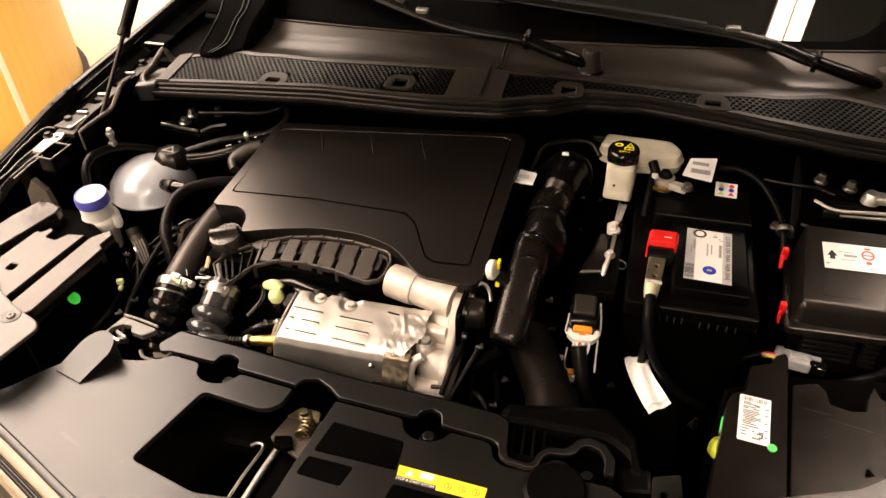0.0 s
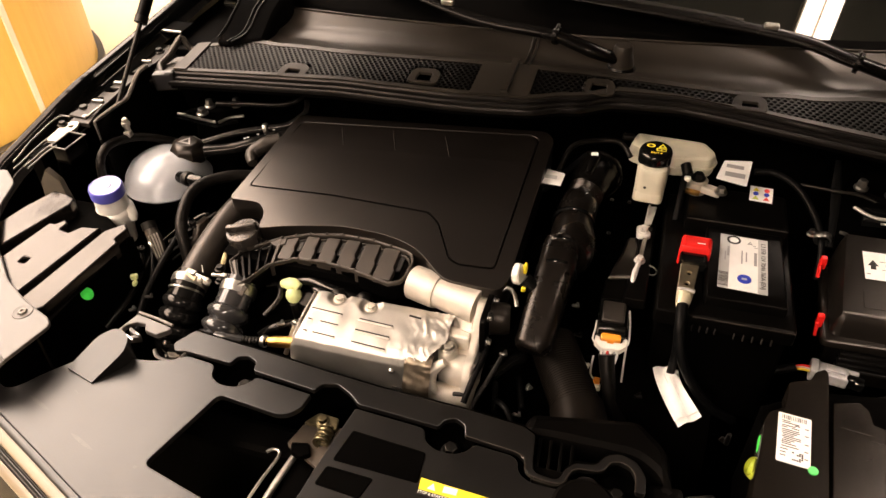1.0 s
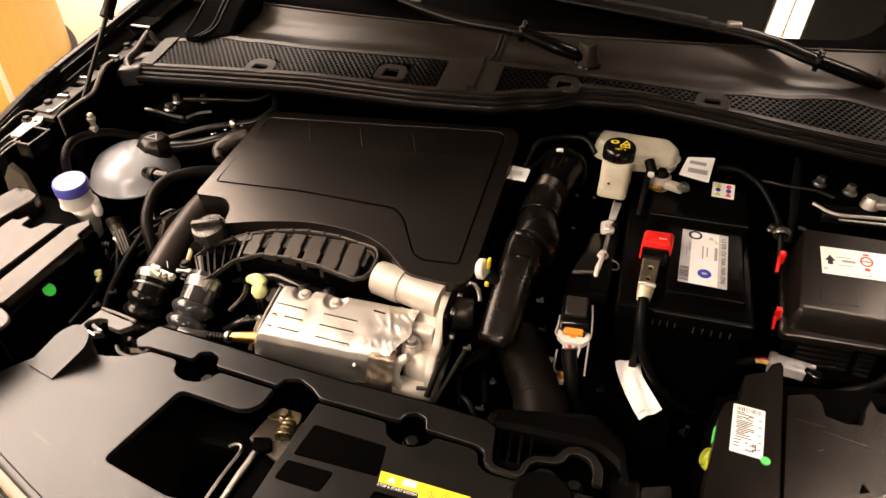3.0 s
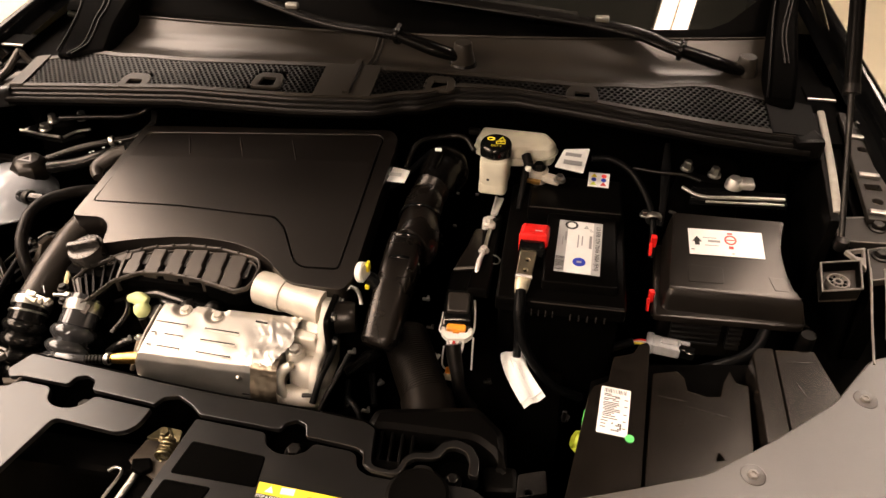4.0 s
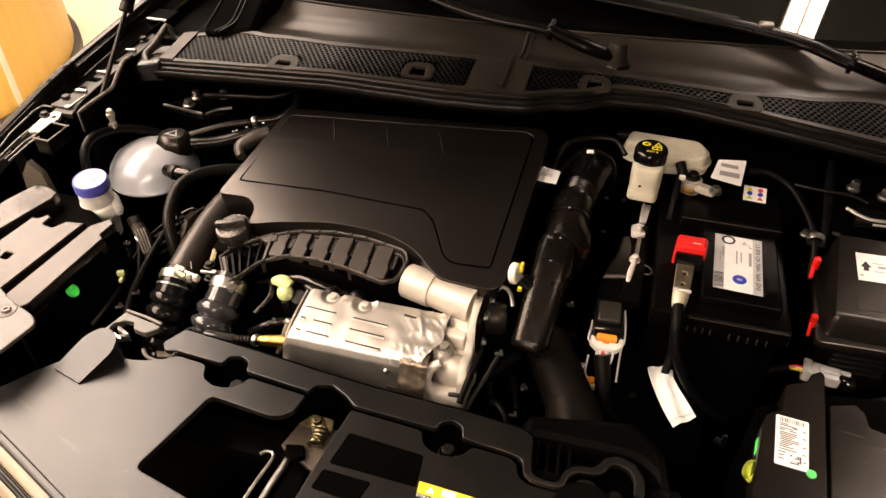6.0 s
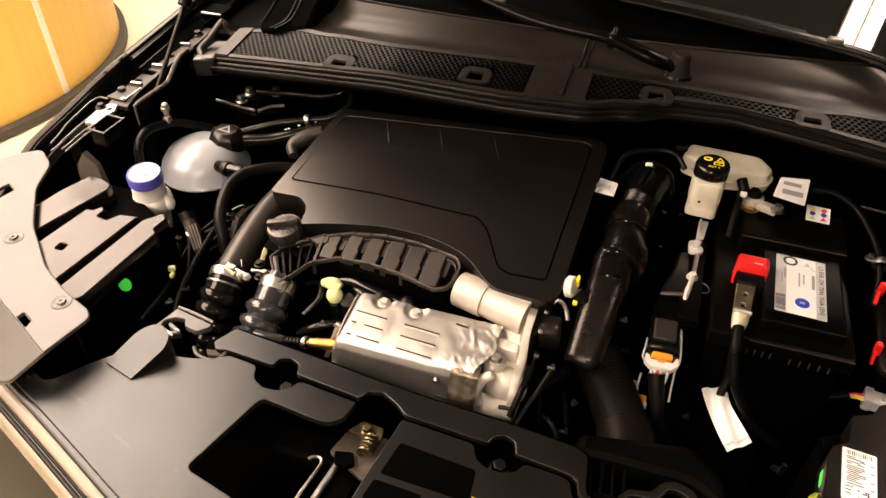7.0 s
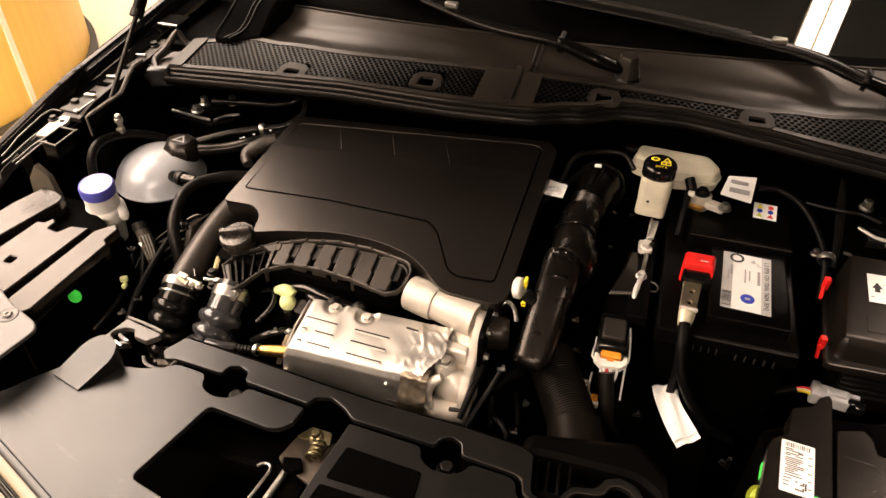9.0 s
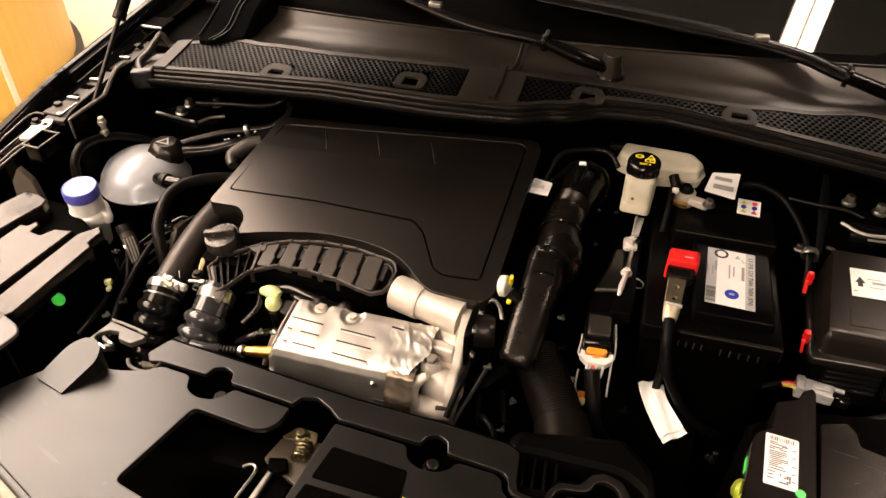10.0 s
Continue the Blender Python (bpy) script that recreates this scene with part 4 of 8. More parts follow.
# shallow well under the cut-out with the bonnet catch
# Near-black floor and wall make the opening read as deep shade.
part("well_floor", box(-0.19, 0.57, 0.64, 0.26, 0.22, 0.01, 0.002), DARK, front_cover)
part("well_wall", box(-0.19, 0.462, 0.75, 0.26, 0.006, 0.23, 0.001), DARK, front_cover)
part("catch_plate", slab(rounded([(-0.158, 0.609), (-0.150, 0.642), (-0.130, 0.650), (-0.084, 0.648), (-0.088, 0.600), (-0.105, 0.585)], 0.003), 0.828, 0.834, 0.001), RUST, front_cover, "bare steel catch plate")
catch = thing("bonnet_catch", (-0.12, 0.645, 0.834), "olive passivated spring catch on a steel plate", "bonnet catch")
part("post", tube([(-0.120, 0.641, 0.834), (-0.120, 0.639, 0.848)], 0.0085, 14), OLIVE, catch)
part("flange", slab(rounded([(-0.146, 0.636), (-0.132, 0.656), (-0.104, 0.654), (-0.100, 0.636)], 0.004), 0.842, 0.846, 0.001), OLIVE, catch)
part("spring", tube([(-0.114 + 0.0085 * math.cos(a), 0.638 - a * 0.0008, 0.842 + 0.0085 * math.sin(a)) for a in [i * 0.5 for i in range(60)]], 0.0021, 6, 0.004), OLIVE, catch, "coil spring")
part("nut", bolt((-0.122, 0.644, 0.848), 0.006, 0.006), OLIVE, catch)
part("striker_loop", tube([(-0.182, 0.597, 0.823), (-0.176, 0.602, 0.824), (-0.167, 0.602, 0.824), (-0.1640, 0.594, 0.824), (-0.1668, 0.575, 0.824), (-0.1705, 0.550, 0.824), (-0.176, 0.50, 0.822)], 0.0021, 8), STEEL, catch, "thin bright wire loop")
part("release_rod", tube([(-0.1450, 0.601, 0.824), (-0.1475, 0.580, 0.824), (-0.1505, 0.558, 0.824), (-0.157, 0.50, 0.820)], 0.0044, 10), STEEL, catch, "bright release rod")
part("lever", slab(rounded([(-0.150, 0.608), (-0.128, 0.613), (-0.120, 0.598), (-0.130, 0.590), (-0.145, 0.594)], 0.003), 0.834, 0.842, 0.002), DARK, catch, "black lever")
part("guide_plate", slab([(-0.143, 0.60), (-0.118, 0.60), (-0.112, 0.48), (-0.146, 0.48)], 0.815, 0.820, 0.001), DARK, catch, "black guide plate")

# wedge-shaped duct with a rounded nose, and the bracket behind it
nose = rounded([(-0.469, 0.612), (-0.424, 0.600), (-0.397, 0.644), (-0.400, 0.662), (-0.422, 0.669), (-0.444, 0.656)], [0.001, 0.001, 0.012, 0.012, 0.012, 0.012], 4)
wedge = slab(nose, 0.862, 0.93, 0.0015)
for v in wedge.verts:
    if v.co.z > 0.88:
        v.co.z = min(v.co.z, 0.8775 + max(0, v.co.y - 0.604 - 0.1 * (v.co.x + 0.424) * -1.0) * 0.52)
solo("air_scoop", wedge, PANEL, (-0.40, 0.62, 0.864), "grey wedge-shaped scoop on the front panel", "air scoop")
bracket = thing("mounting_bracket", (-0.40, 0.69, 0.85), "grey frame-like bracket beside the hoses", "bracket")
part("frame", slab(rounded([(-0.452, 0.6755), (-0.4385, 0.7255), (-0.3775, 0.7135), (-0.3765, 0.7085), (-0.3895, 0.6955), (-0.4100, 0.6990), (-0.4165, 0.7105), (-0.4300, 0.7095), (-0.4415, 0.7005), (-0.4420, 0.6925), (-0.4330, 0.6865), (-0.4370, 0.6735)], 0.003), 0.871, 0.879, 0.0015), CORNER, bracket, "pale hooked frame")
part("rear_flange", tube([(-0.4365, 0.7262, 0.8805), (-0.408, 0.7225, 0.8805), (-0.3762, 0.7160, 0.8805)], 0.0022, 8), CAPGREY, bracket, "bright folded rear edge")
part("brace", slab(rounded([(-0.4340, 0.7005), (-0.4120, 0.6915), (-0.4080, 0.6865), (-0.4320, 0.6775), (-0.4340, 0.6815), (-0.4190, 0.6880), (-0.4330, 0.6945)], 0.0015), 0.868, 0.878, 0.001), CORNER, bracket, "small cross brace")
part("channel_wall", tube([(-0.384, 0.678, 0.868), (-0.375, 0.669, 0.868), (-0.359, 0.665, 0.868), (-0.344, 0.668, 0.868), (-0.339, 0.684, 0.868), (-0.341, 0.704, 0.868)], 0.0028, 8), CORNER, bracket, "thin curved wall")
part("tray", slab([(-0.392, 0.716), (-0.345, 0.712), (-0.342, 0.672), (-0.375, 0.670)], 0.835, 0.840), DARK, bracket)
part("block", slab(rounded([(-0.377, 0.690), (-0.355, 0.693), (-0.352, 0.684), (-0.368, 0.680)], 0.003), 0.838, 0.856, 0.002), BAFFLE, bracket, "tan rubber block")
part("clip", join(box(-0.4215, 0.6805, 0.8800, 0.003, 0.016, 0.003, 0.0008, 68), box(-0.4140, 0.6885, 0.8800, 0.008, 0.0026, 0.003, 0.0008, -15)), STEEL, bracket, "bright spring clip")

# bumper edge in front: painted lip, chrome strip
bumper = thing("bumper", (0, 0.42, 0.6), "black bumper with a polished strip below the panel", "bumper")


def bumper_band(d0, z0, d1, z1, name, mat, label):
    a = [Vector((x, y)) for x, y in FRONT]

    def f(u, v):
        k = u * (len(a) - 1)
        i = min(int(k), len(a) - 2)
        p = a[i] + (a[i + 1] - a[i]) * (k - i)
        t = (a[i + 1] - a[i]).normalized()
        n = Vector((t.y, -t.x))
        d = d0 + (d1 - d0) * v
        return (p.x + n.x * d, p.y + n.y * d, z0 + (z1 - z0) * v + 0.0012 * math.sin(math.pi * v))
    part(name, grid(f, 40, 5, 0.003), mat, bumper, label, 60)


# The first band is a black strip painting the shade of the gap.
bumper_band(-0.004, 0.870, 0.0008, 0.868, "shadow_gap", RUBBER, "black strip for the gap's shade")
bumper_band(0.0008, 0.872, 0.0095, 0.869, "inner_lip", PANEL, "charcoal lip")
bumper_band(0.0095, 0.866, 0.0215, 0.862, "polished_strip", TRIM, "polished metal strip")
bumper_band(0.0215, 0.858, 0.0250, 0.857, "groove", RUBBER, "black groove")
bumper_band(0.0250, 0.860, 0.0275, 0.858, "groove_rib", PANEL, "thin charcoal rib")
bumper_band(0.0275, 0.856, 0.0320, 0.854, "groove", RUBBER, "black groove")
bumper_band(0.0320, 0.857, 0.0420, 0.850, "lower_strip", TRIM, "thin polished strip")
bumper_band(0.042, 0.846, 0.14, 0.70, "skin", PAINT, "glossy black skin")
bumper_band(0.14, 0.70, 0.17, 0.35, "apron", PAINT, "glossy black apron")

# ---- covers over the lamp corners ----
def corner_cover(pts, screws, holes, label, flap=()):
    th = thing("corner_cover", (pts[0][0], pts[0][1], 0.90), label, "corner cover", "lamp corner covers")
    rim = rounded(pts, [0.0 if p in flap[:2] else 0.012 for p in pts], 3)
    part("panel", slab(rim, 0.920, 0.925, 0.0015, holes), CORNER, th)
    if flap:
        a, b = Vector(flap[0]), Vector(flap[1])
        n = (b - a).normalized()
        part("front_flap", drape(slab(rounded(flap, [0.0, 0.0] + [0.006] * (len(flap) - 2), 3), 0.9200, 0.9247, 0.001), lambda x, y: -0.56 * max(0, (Vector((x, y)) - a).dot(Vector((-n.y, n.x))))), CORNER, th, "flap sloping down to the bumper")
    for x, y in screws:
        part("screw_seat", lathe([(0, 0.9252), (0.0110, 0.9253), (0.0128, 0.9258), (0.0136, 0.925)], 28, pose(x, y, 0)), CORNER, th)
        part("screw", lathe([(0, 0.9262), (0.0026, 0.9262), (0.0030, 0.9280), (0.0052, 0.9280), (0.0062, 0.9270), (0.0066, 0.925)], 6, pose(x, y, 0)), CAPGREY, th, "pale socket screw")
    return th


corner_cover([(-0.869, 0.905), (-0.900, 0.84), (-0.860, 0.738), (-0.5131, 0.5708), (-0.4986, 0.6386), (-0.5107, 0.6505), (-0.56, 0.668), (-0.62, 0.700), (-0.70, 0.768), (-0.762, 0.845), (-0.785, 0.905), (-0.83, 0.938)],
             [(-0.705, 0.735), (-0.551, 0.6493)], [rounded([(-0.5860, 0.6085), (-0.5640, 0.5985), (-0.5655, 0.6100), (-0.5845, 0.6190)], 0.002), rounded([(-0.82, 0.80), (-0.80, 0.79), (-0.79, 0.83), (-0.81, 0.84)], 0.003)],
             "matt charcoal plastic cover at the lamp corner, lit", [(-0.5131, 0.5708), (-0.860, 0.738), (-0.84, 0.705), (-0.70, 0.592), (-0.567, 0.532), (-0.543, 0.5355)])
corner_cover([(0.770, 0.850), (0.900, 0.84), (0.84, 0.72), (0.70, 0.60), (0.55, 0.52), (0.40, 0.475), (0.31, 0.50), (0.30, 0.556), (0.37, 0.583), (0.43, 0.604), (0.52, 0.638), (0.600, 0.697), (0.674, 0.758), (0.733, 0.835)],
             [(0.711, 0.770), (0.567, 0.645)], [rounded([(0.60, 0.600), (0.575, 0.588), (0.568, 0.602), (0.592, 0.615)], 0.003)],
             "matt charcoal plastic cover reaching to the front panel")

# ---- lamp housings ----
lampL = thing("headlamp_housing", (-0.62, 0.78, 0.80), "pale lit headlamp housing with ribbed top", "headlamp", "headlamps")
part("body", slab([(-0.78, 0.80), (-0.70, 0.935), (-0.665, 0.935), (-0.53, 0.855), (-0.535, 0.66), (-0.60, 0.60), (-0.74, 0.70)], 0.72, 0.885, 0.004), DARK, lampL, "black housing")
part("top_plate", slab(rounded([(-0.712, 0.742), (-0.750, 0.815), (-0.740, 0.868), (-0.721, 0.919), (-0.691, 0.914), (-0.673, 0.907), (-0.669, 0.892)], 0.004), 0.88, 0.911, 0.003), HEADLAMP, lampL, "grey top plate")
part("top_plate", slab(rounded([(-0.690, 0.720), (-0.671, 0.842), (-0.659, 0.843), (-0.651, 0.856), (-0.641, 0.848), (-0.642, 0.832), (-0.624, 0.829), (-0.613, 0.847), (-0.582, 0.851), (-0.605, 0.680), (-0.640, 0.680)], 0.002), 0.88, 0.910, 0.003, [rounded([(-0.650, 0.749), (-0.640, 0.749), (-0.640, 0.761), (-0.650, 0.761)], 0.002)]), HEADLAMP, lampL, "grey top plate")
part("top_plate", slab(rounded([(-0.594, 0.665), (-0.573, 0.846), (-0.551, 0.872), (-0.539, 0.860), (-0.542, 0.833), (-0.533, 0.826), (-0.546, 0.678), (-0.560, 0.660)], 0.002), 0.87, 0.910, 0.003), HEADLAMP, lampL, "grey top plate")
part("sticker", moved(lathe([(0, 0.0012), (0.0098, 0.0012), (0.0098, 0)], 24), Matrix.Translation((-0.5305, 0.736, 0.885)) @ pose(0, 0, 0, 0, 52, 4)), GREEN, lampL, "round bright green sticker")
part("side_wall", sheet([(0.64, 0.74), (0.86, 0.74), (0.86, 0.895), (0.64, 0.895)], 0.006, "x", -0.537), DARK, lampL)

lampR = thing("headlamp_housing", (0.56, 0.74, 0.80), "dark brown-grey headlamp housing with a white label", "headlamp", "headlamps")
part("body", slab([(0.385, 0.58), (0.40, 0.79), (0.47, 0.83), (0.60, 0.85), (0.72, 0.80), (0.74, 0.70), (0.60, 0.60)], 0.72, 0.878, 0.004), DARK, lampR, "black housing")
part("top_plate", slab(rounded([(0.367, 0.57), (0.394, 0.738), (0.400, 0.752), (0.417, 0.762), (0.424, 0.803), (0.449, 0.814), (0.456, 0.829), (0.467, 0.836), (0.4705, 0.830), (0.4500, 0.60)], 0.003), 0.875, 0.912, 0.0015), HEADLAMP, lampR, "dark top plate")
part("top_plate", slab(rounded([(0.4525, 0.60), (0.4725, 0.787), (0.502, 0.796), (0.511, 0.786), (0.513, 0.766), (0.535, 0.760), (0.551, 0.763), (0.557, 0.786), (0.567, 0.806), (0.572, 0.788), (0.587, 0.785), (0.575, 0.64)], 0.002), 0.875, 0.908, 0.0015, [rounded([(0.536, 0.669), (0.545, 0.672), (0.540, 0.680)], 0.001)]), HEADLAMP, lampR, "dark scuffed top plate")
part("shelf", slab(rounded([(0.508, 0.770), (0.512, 0.800), (0.560, 0.800), (0.556, 0.765)], 0.003), 0.852, 0.872, 0.002), PLASTIC, lampR, "sunken ledge behind the plate")
part("top_plate", slab(rounded([(0.5885, 0.66), (0.5945, 0.829), (0.603, 0.840), (0.6215, 0.8415), (0.6175, 0.66)], 0.003), 0.88, 0.920, 0.0015), HEADLAMP, lampR, "dark scuffed top plate")
part("top_plate", slab(rounded([(0.6190, 0.66), (0.6230, 0.8415), (0.672, 0.846), (0.678, 0.818), (0.690, 0.770), (0.690, 0.70)], 0.003), 0.88, 0.918, 0.0015), HEADLAMP, lampR, "dark scuffed top plate")
part("top_plate", slab(rounded([(0.700, 0.70), (0.702, 0.790), (0.716, 0.812), (0.742, 0.805), (0.748, 0.74)], 0.003), 0.875, 0.905, 0.002), HEADLAMP, lampR, "dark top plate")
for x0, y0, x1, y1, z in ((0.476, 0.752, 0.512, 0.748, 0.9081), (0.505, 0.742, 0.560, 0.731, 0.9081), (0.540, 0.735, 0.556, 0.733, 0.9081), (0.498, 0.712, 0.505, 0.716, 0.9081), (0.640, 0.790, 0.648, 0.770, 0.9181), (0.632, 0.822, 0.668, 0.826, 0.9181)):
    mx, my, ln = (x0 + x1) / 2, (y0 + y1) / 2, math.hypot(x1 - x0, y1 - y0) / 2
    part("scuff_sheen_mark", moved(slab([(-ln, 0.0), (-ln * 0.4, -0.0004), (ln * 0.5, -0.0005), (ln, 0.0), (ln * 0.4, 0.0004), (-ln * 0.5, 0.0003)], z, z + 0.0002), pose(mx, my, 0, 0, 0, math.degrees(math.atan2(y1 - y0, x1 - x0)))), HAZE, lampR, "faint pale mark, scuff and painted sheen")
part("peg", lathe([(0, 0.930), (0.009, 0.930), (0.010, 0.926), (0.010, 0.90)], 16, pose(0.665, 0.862, 0)), PLASTIC, lampR)
part("bulb_cap", lathe([(0, 0.0), (0.014, 0.0), (0.016, 0.004), (0.013, 0.012)], 20, Matrix.Translation((0.3895, 0.681, 0.892)) @ pose(0, 0, 0, 0, -62, 0) @ Matrix.Scale(0.84, 4)), LIME, lampR, "lime green cap")
part("bulb_lug", moved(box(0, 0, 0, 0.005, 0.022, 0.010, 0.0022), Matrix.Translation((0.3915, 0.714, 0.896)) @ pose(0, 0, 0, 0, 0, -8)), GREEN, lampR, "thin green lug")
solo("pin", tube([(0.3715, 0.768, 0.816), (0.3718, 0.768, 0.826), (0.372, 0.768, 0.836)], [0.0030, 0.0034, 0.0026], 10, 0.004), DULLSTEEL, (0.3717, 0.768, 0.816), "short steel pin beside the headlamp", "pin")

slab_label = thing("paper_label", (0.424, 0.717, 0.912), "white printed label on the dark housing", "label")
LM = Matrix.Translation((0.4235, 0.717, 0.9122)) @ pose(0, 0, 0, 0, 0, -5.5)
part("sheet", moved(slab(rounded([(-0.0175, -0.0345), (0.0175, -0.0345), (0.0175, 0.0345), (-0.0175, 0.0345)], 0.002), 0, 0.0008), LM), PAPER, slab_label)
random.seed(4)
part("barcode", moved(bars([(-0.013 + i * 0.0019, 0.029, random.choice((0.0006, 0.0011)), 0.006) for i in range(14)], 0.0008), LM), INK, slab_label, "black bar code")
part("print", moved(bars([(x, y, w, 0.0012) for x, y, w in ((-0.004, 0.021, 0.018), (-0.006, 0.017, 0.014), (-0.004, 0.011, 0.018), (-0.005, 0.006, 0.016), (-0.003, 0.001, 0.020), (-0.006, -0.004, 0.013), (-0.005, -0.009, 0.015), (0.013, 0.018, 0.004), (0.013, 0.008, 0.004), (0.013, -0.004, 0.004), (0.013, -0.014, 0.004), (-0.009, 0.0235, 0.009), (0.003, 0.0192, 0.006), (-0.0105, 0.0145, 0.006), (0.001, 0.0145, 0.008), (-0.004, 0.0085, 0.019), (-0.006, 0.0035, 0.012), (-0.002, -0.0015, 0.018), (-0.008, -0.0065, 0.010), (-0.004, -0.0125, 0.018), (-0.010, -0.0165, 0.008), (-0.011, -0.0210, 0.006), (-0.011, -0.0255, 0.006), (0.013, -0.024, 0.004))], 0.0008), LM), INK, slab_label, "lines of small print")
part("code_block", moved(bars([(-0.0005 + (i % 5) * 0.0024, -0.0285 + (i // 5) * 0.0024, 0.0020, 0.0020) for i in range(25) if random.random() < 0.6], 0.0008), LM), INK, slab_label)
solo("green_dot_sticker", lathe([(0, 0.9136), (0.0051, 0.9136), (0.0053, 0.912)], 20, pose(0.4405, 0.680, 0)), MINT, (0.4405, 0.680, 0.912), "small round green sticker on the housing", "sticker")

# ---- engine ----
def cover_z(x, y):
    return 0.27 * (y - 1.005) + 0.085 * (x + 0.405) - 0.08 * max(0, y - 1.095 + 0.02 * x)


engine = thing("engine", (-0.15, 0.95, 0.4), "dark engine block below its plastic cover", "engine")
# Near-black castings: the shade under the cover is coloured in.
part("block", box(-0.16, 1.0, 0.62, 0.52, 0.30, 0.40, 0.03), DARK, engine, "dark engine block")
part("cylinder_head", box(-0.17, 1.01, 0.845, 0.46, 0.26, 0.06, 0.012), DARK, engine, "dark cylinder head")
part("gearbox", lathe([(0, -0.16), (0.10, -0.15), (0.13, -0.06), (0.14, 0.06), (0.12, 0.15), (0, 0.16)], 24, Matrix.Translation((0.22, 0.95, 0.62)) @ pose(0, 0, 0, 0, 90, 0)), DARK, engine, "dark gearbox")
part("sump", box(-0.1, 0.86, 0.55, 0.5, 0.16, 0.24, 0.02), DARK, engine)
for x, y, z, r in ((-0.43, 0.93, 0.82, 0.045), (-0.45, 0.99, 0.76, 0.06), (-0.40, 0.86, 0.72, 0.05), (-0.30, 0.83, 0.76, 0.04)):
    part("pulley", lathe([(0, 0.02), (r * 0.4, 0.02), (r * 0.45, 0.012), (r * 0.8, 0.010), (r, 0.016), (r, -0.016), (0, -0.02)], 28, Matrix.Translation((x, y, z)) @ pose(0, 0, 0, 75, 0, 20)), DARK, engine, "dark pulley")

ecover = thing("engine_cover", (-0.16, 1.03, 0.90), "matt black plastic engine cover with a stepped edge", "engine cover")
CO = [(-0.385, 1.178), (-0.428, 0.978), (-0.372, 0.976), (-0.352, 0.958), (-0.350, 0.926), (-0.30, 0.936), (-0.215, 0.945), (-0.14, 0.938), (-0.084, 0.920), (-0.030, 0.872), (0.052, 0.864), (0.0625, 0.88), (0.075, 1.15), (0.06, 1.168)]
GR = [(-0.372, 1.160), (-0.405, 1.006), (-0.250, 1.000), (-0.085, 0.983), (-0.065, 0.966), (-0.032, 0.906), (-0.015, 0.897), (0.040, 0.896), (0.052, 1.148), (0.038, 1.158)]
base = 0.916
shell = slab(rounded(CO, [0.012, 0.010, 0.012, 0.014, 0.006, 0.03, 0.03, 0.03, 0.03, 0.016, 0.012, 0.012, 0.012, 0.012], 4), base - 0.045, base, 0.0003, [rounded(GR, 0.008, 3)])
part("shell", drape(shell, cover_z), SHELL, ecover, "satin black shell", 40)
# Floor of the groove is near-black, so its shade is painted in.
part("groove", drape(slab(rounded(inset(GR[::-1] if area(GR) < 0 else GR, -0.002), 0.008, 3), base - 0.03, base - 0.0022), cover_z), DARK, ecover, "groove floor, near-black for its shade")
ins = inset(GR if area(GR) > 0 else GR[::-1], 0.0028)
crease = [(-0.3838, 1.1027), (0.0470, 1.0941)]
rear_half = [crease[0], crease[1]] + [p for p in ins if p[1] > 1.12]
middle = (-0.17, 1.13)
rear_half.sort(key=lambda p: math.atan2(p[1] - middle[1], p[0] - middle[0]))
part("rear_panel", drape(slab(rounded(rear_half, [0.0 if p in crease else 0.006 for p in rear_half], 3), base - 0.03, base + 0.0001), cover_z), COVER, ecover, "flatter rear half of the centre panel", 20)
part("centre_panel", drape(slab(rounded([crease[1], crease[0]] + sorted([p for p in ins if p[1] < 1.05], key=lambda p: p[0] - 0.2 * p[1]), [0.0, 0.0] + [0.005] * len([p for p in ins if p[1] < 1.05]), 3), base - 0.03, base + 0.0001), cover_z), COVER, ecover, "smooth raised centre panel", 40)
# Ribs take a paler plastic than the cover, standing for their highlights.
for x, y, h in ((-0.283, 1.132, 0.0016), (-0.188, 1.128, 0.0011), (-0.093, 1.120, 0.0008)):
    part("rib", drape(tube([(x - 0.011, y + 0.024, base), (x, y, base + h * 0.6), (x + 0.010, y - 0.024, base)], [0.0006, 0.0016, 0.0008], 8, 0.006), cover_z), LIDPLASTIC, ecover, "faint raised crease")

# ribbed duct in front of the cover
def duct_z(x, y):
    return 0.885 + 0.25 * (y - 0.9) + 0.08 * (x + 0.25)


TOP = [(-0.378, 0.872), (-0.362, 0.898), (-0.315, 0.924), (-0.270, 0.938), (-0.215, 0.944), (-0.160, 0.940), (-0.098, 0.926)]
BOT = [(-0.345, 0.826), (-0.328, 0.844), (-0.308, 0.872), (-0.272, 0.888), (-0.225, 0.888), (-0.172, 0.880), (-0.112, 0.864)]


def on_line(line, u):
    k = u * (len(line) - 1)
    i = min(int(k), len(line) - 2)
    a, b = Vector(line[i]), Vector(line[i + 1])
    return a + (b - a) * (k - i)


duct = thing("intake_duct", (-0.24, 0.89, 0.86), "black ribbed plastic duct in front of the engine cover", "intake duct")
ring = [tuple(on_line(BOT, i / 18)) for i in range(19)] + [(-0.094, 0.870), (-0.086, 0.884), (-0.084, 0.908), (-0.090, 0.920)] + [tuple(on_line(TOP, 1 - i / 18)) for i in range(19)]
ring = ring if area(ring) > 0 else ring[::-1]
# Tray colour is near-black, carrying the shade under the pads.
part("tray", drape(slab(inset(ring, 0.002), -0.03, -0.0075), duct_z), DARK, duct, "tray, near-black for the shade under the pads")
part("rim", drape(slab(ring, -0.002, 0.004, 0.002, [inset(ring, 0.0042)]), duct_z), PIPE, duct, "raised rim")
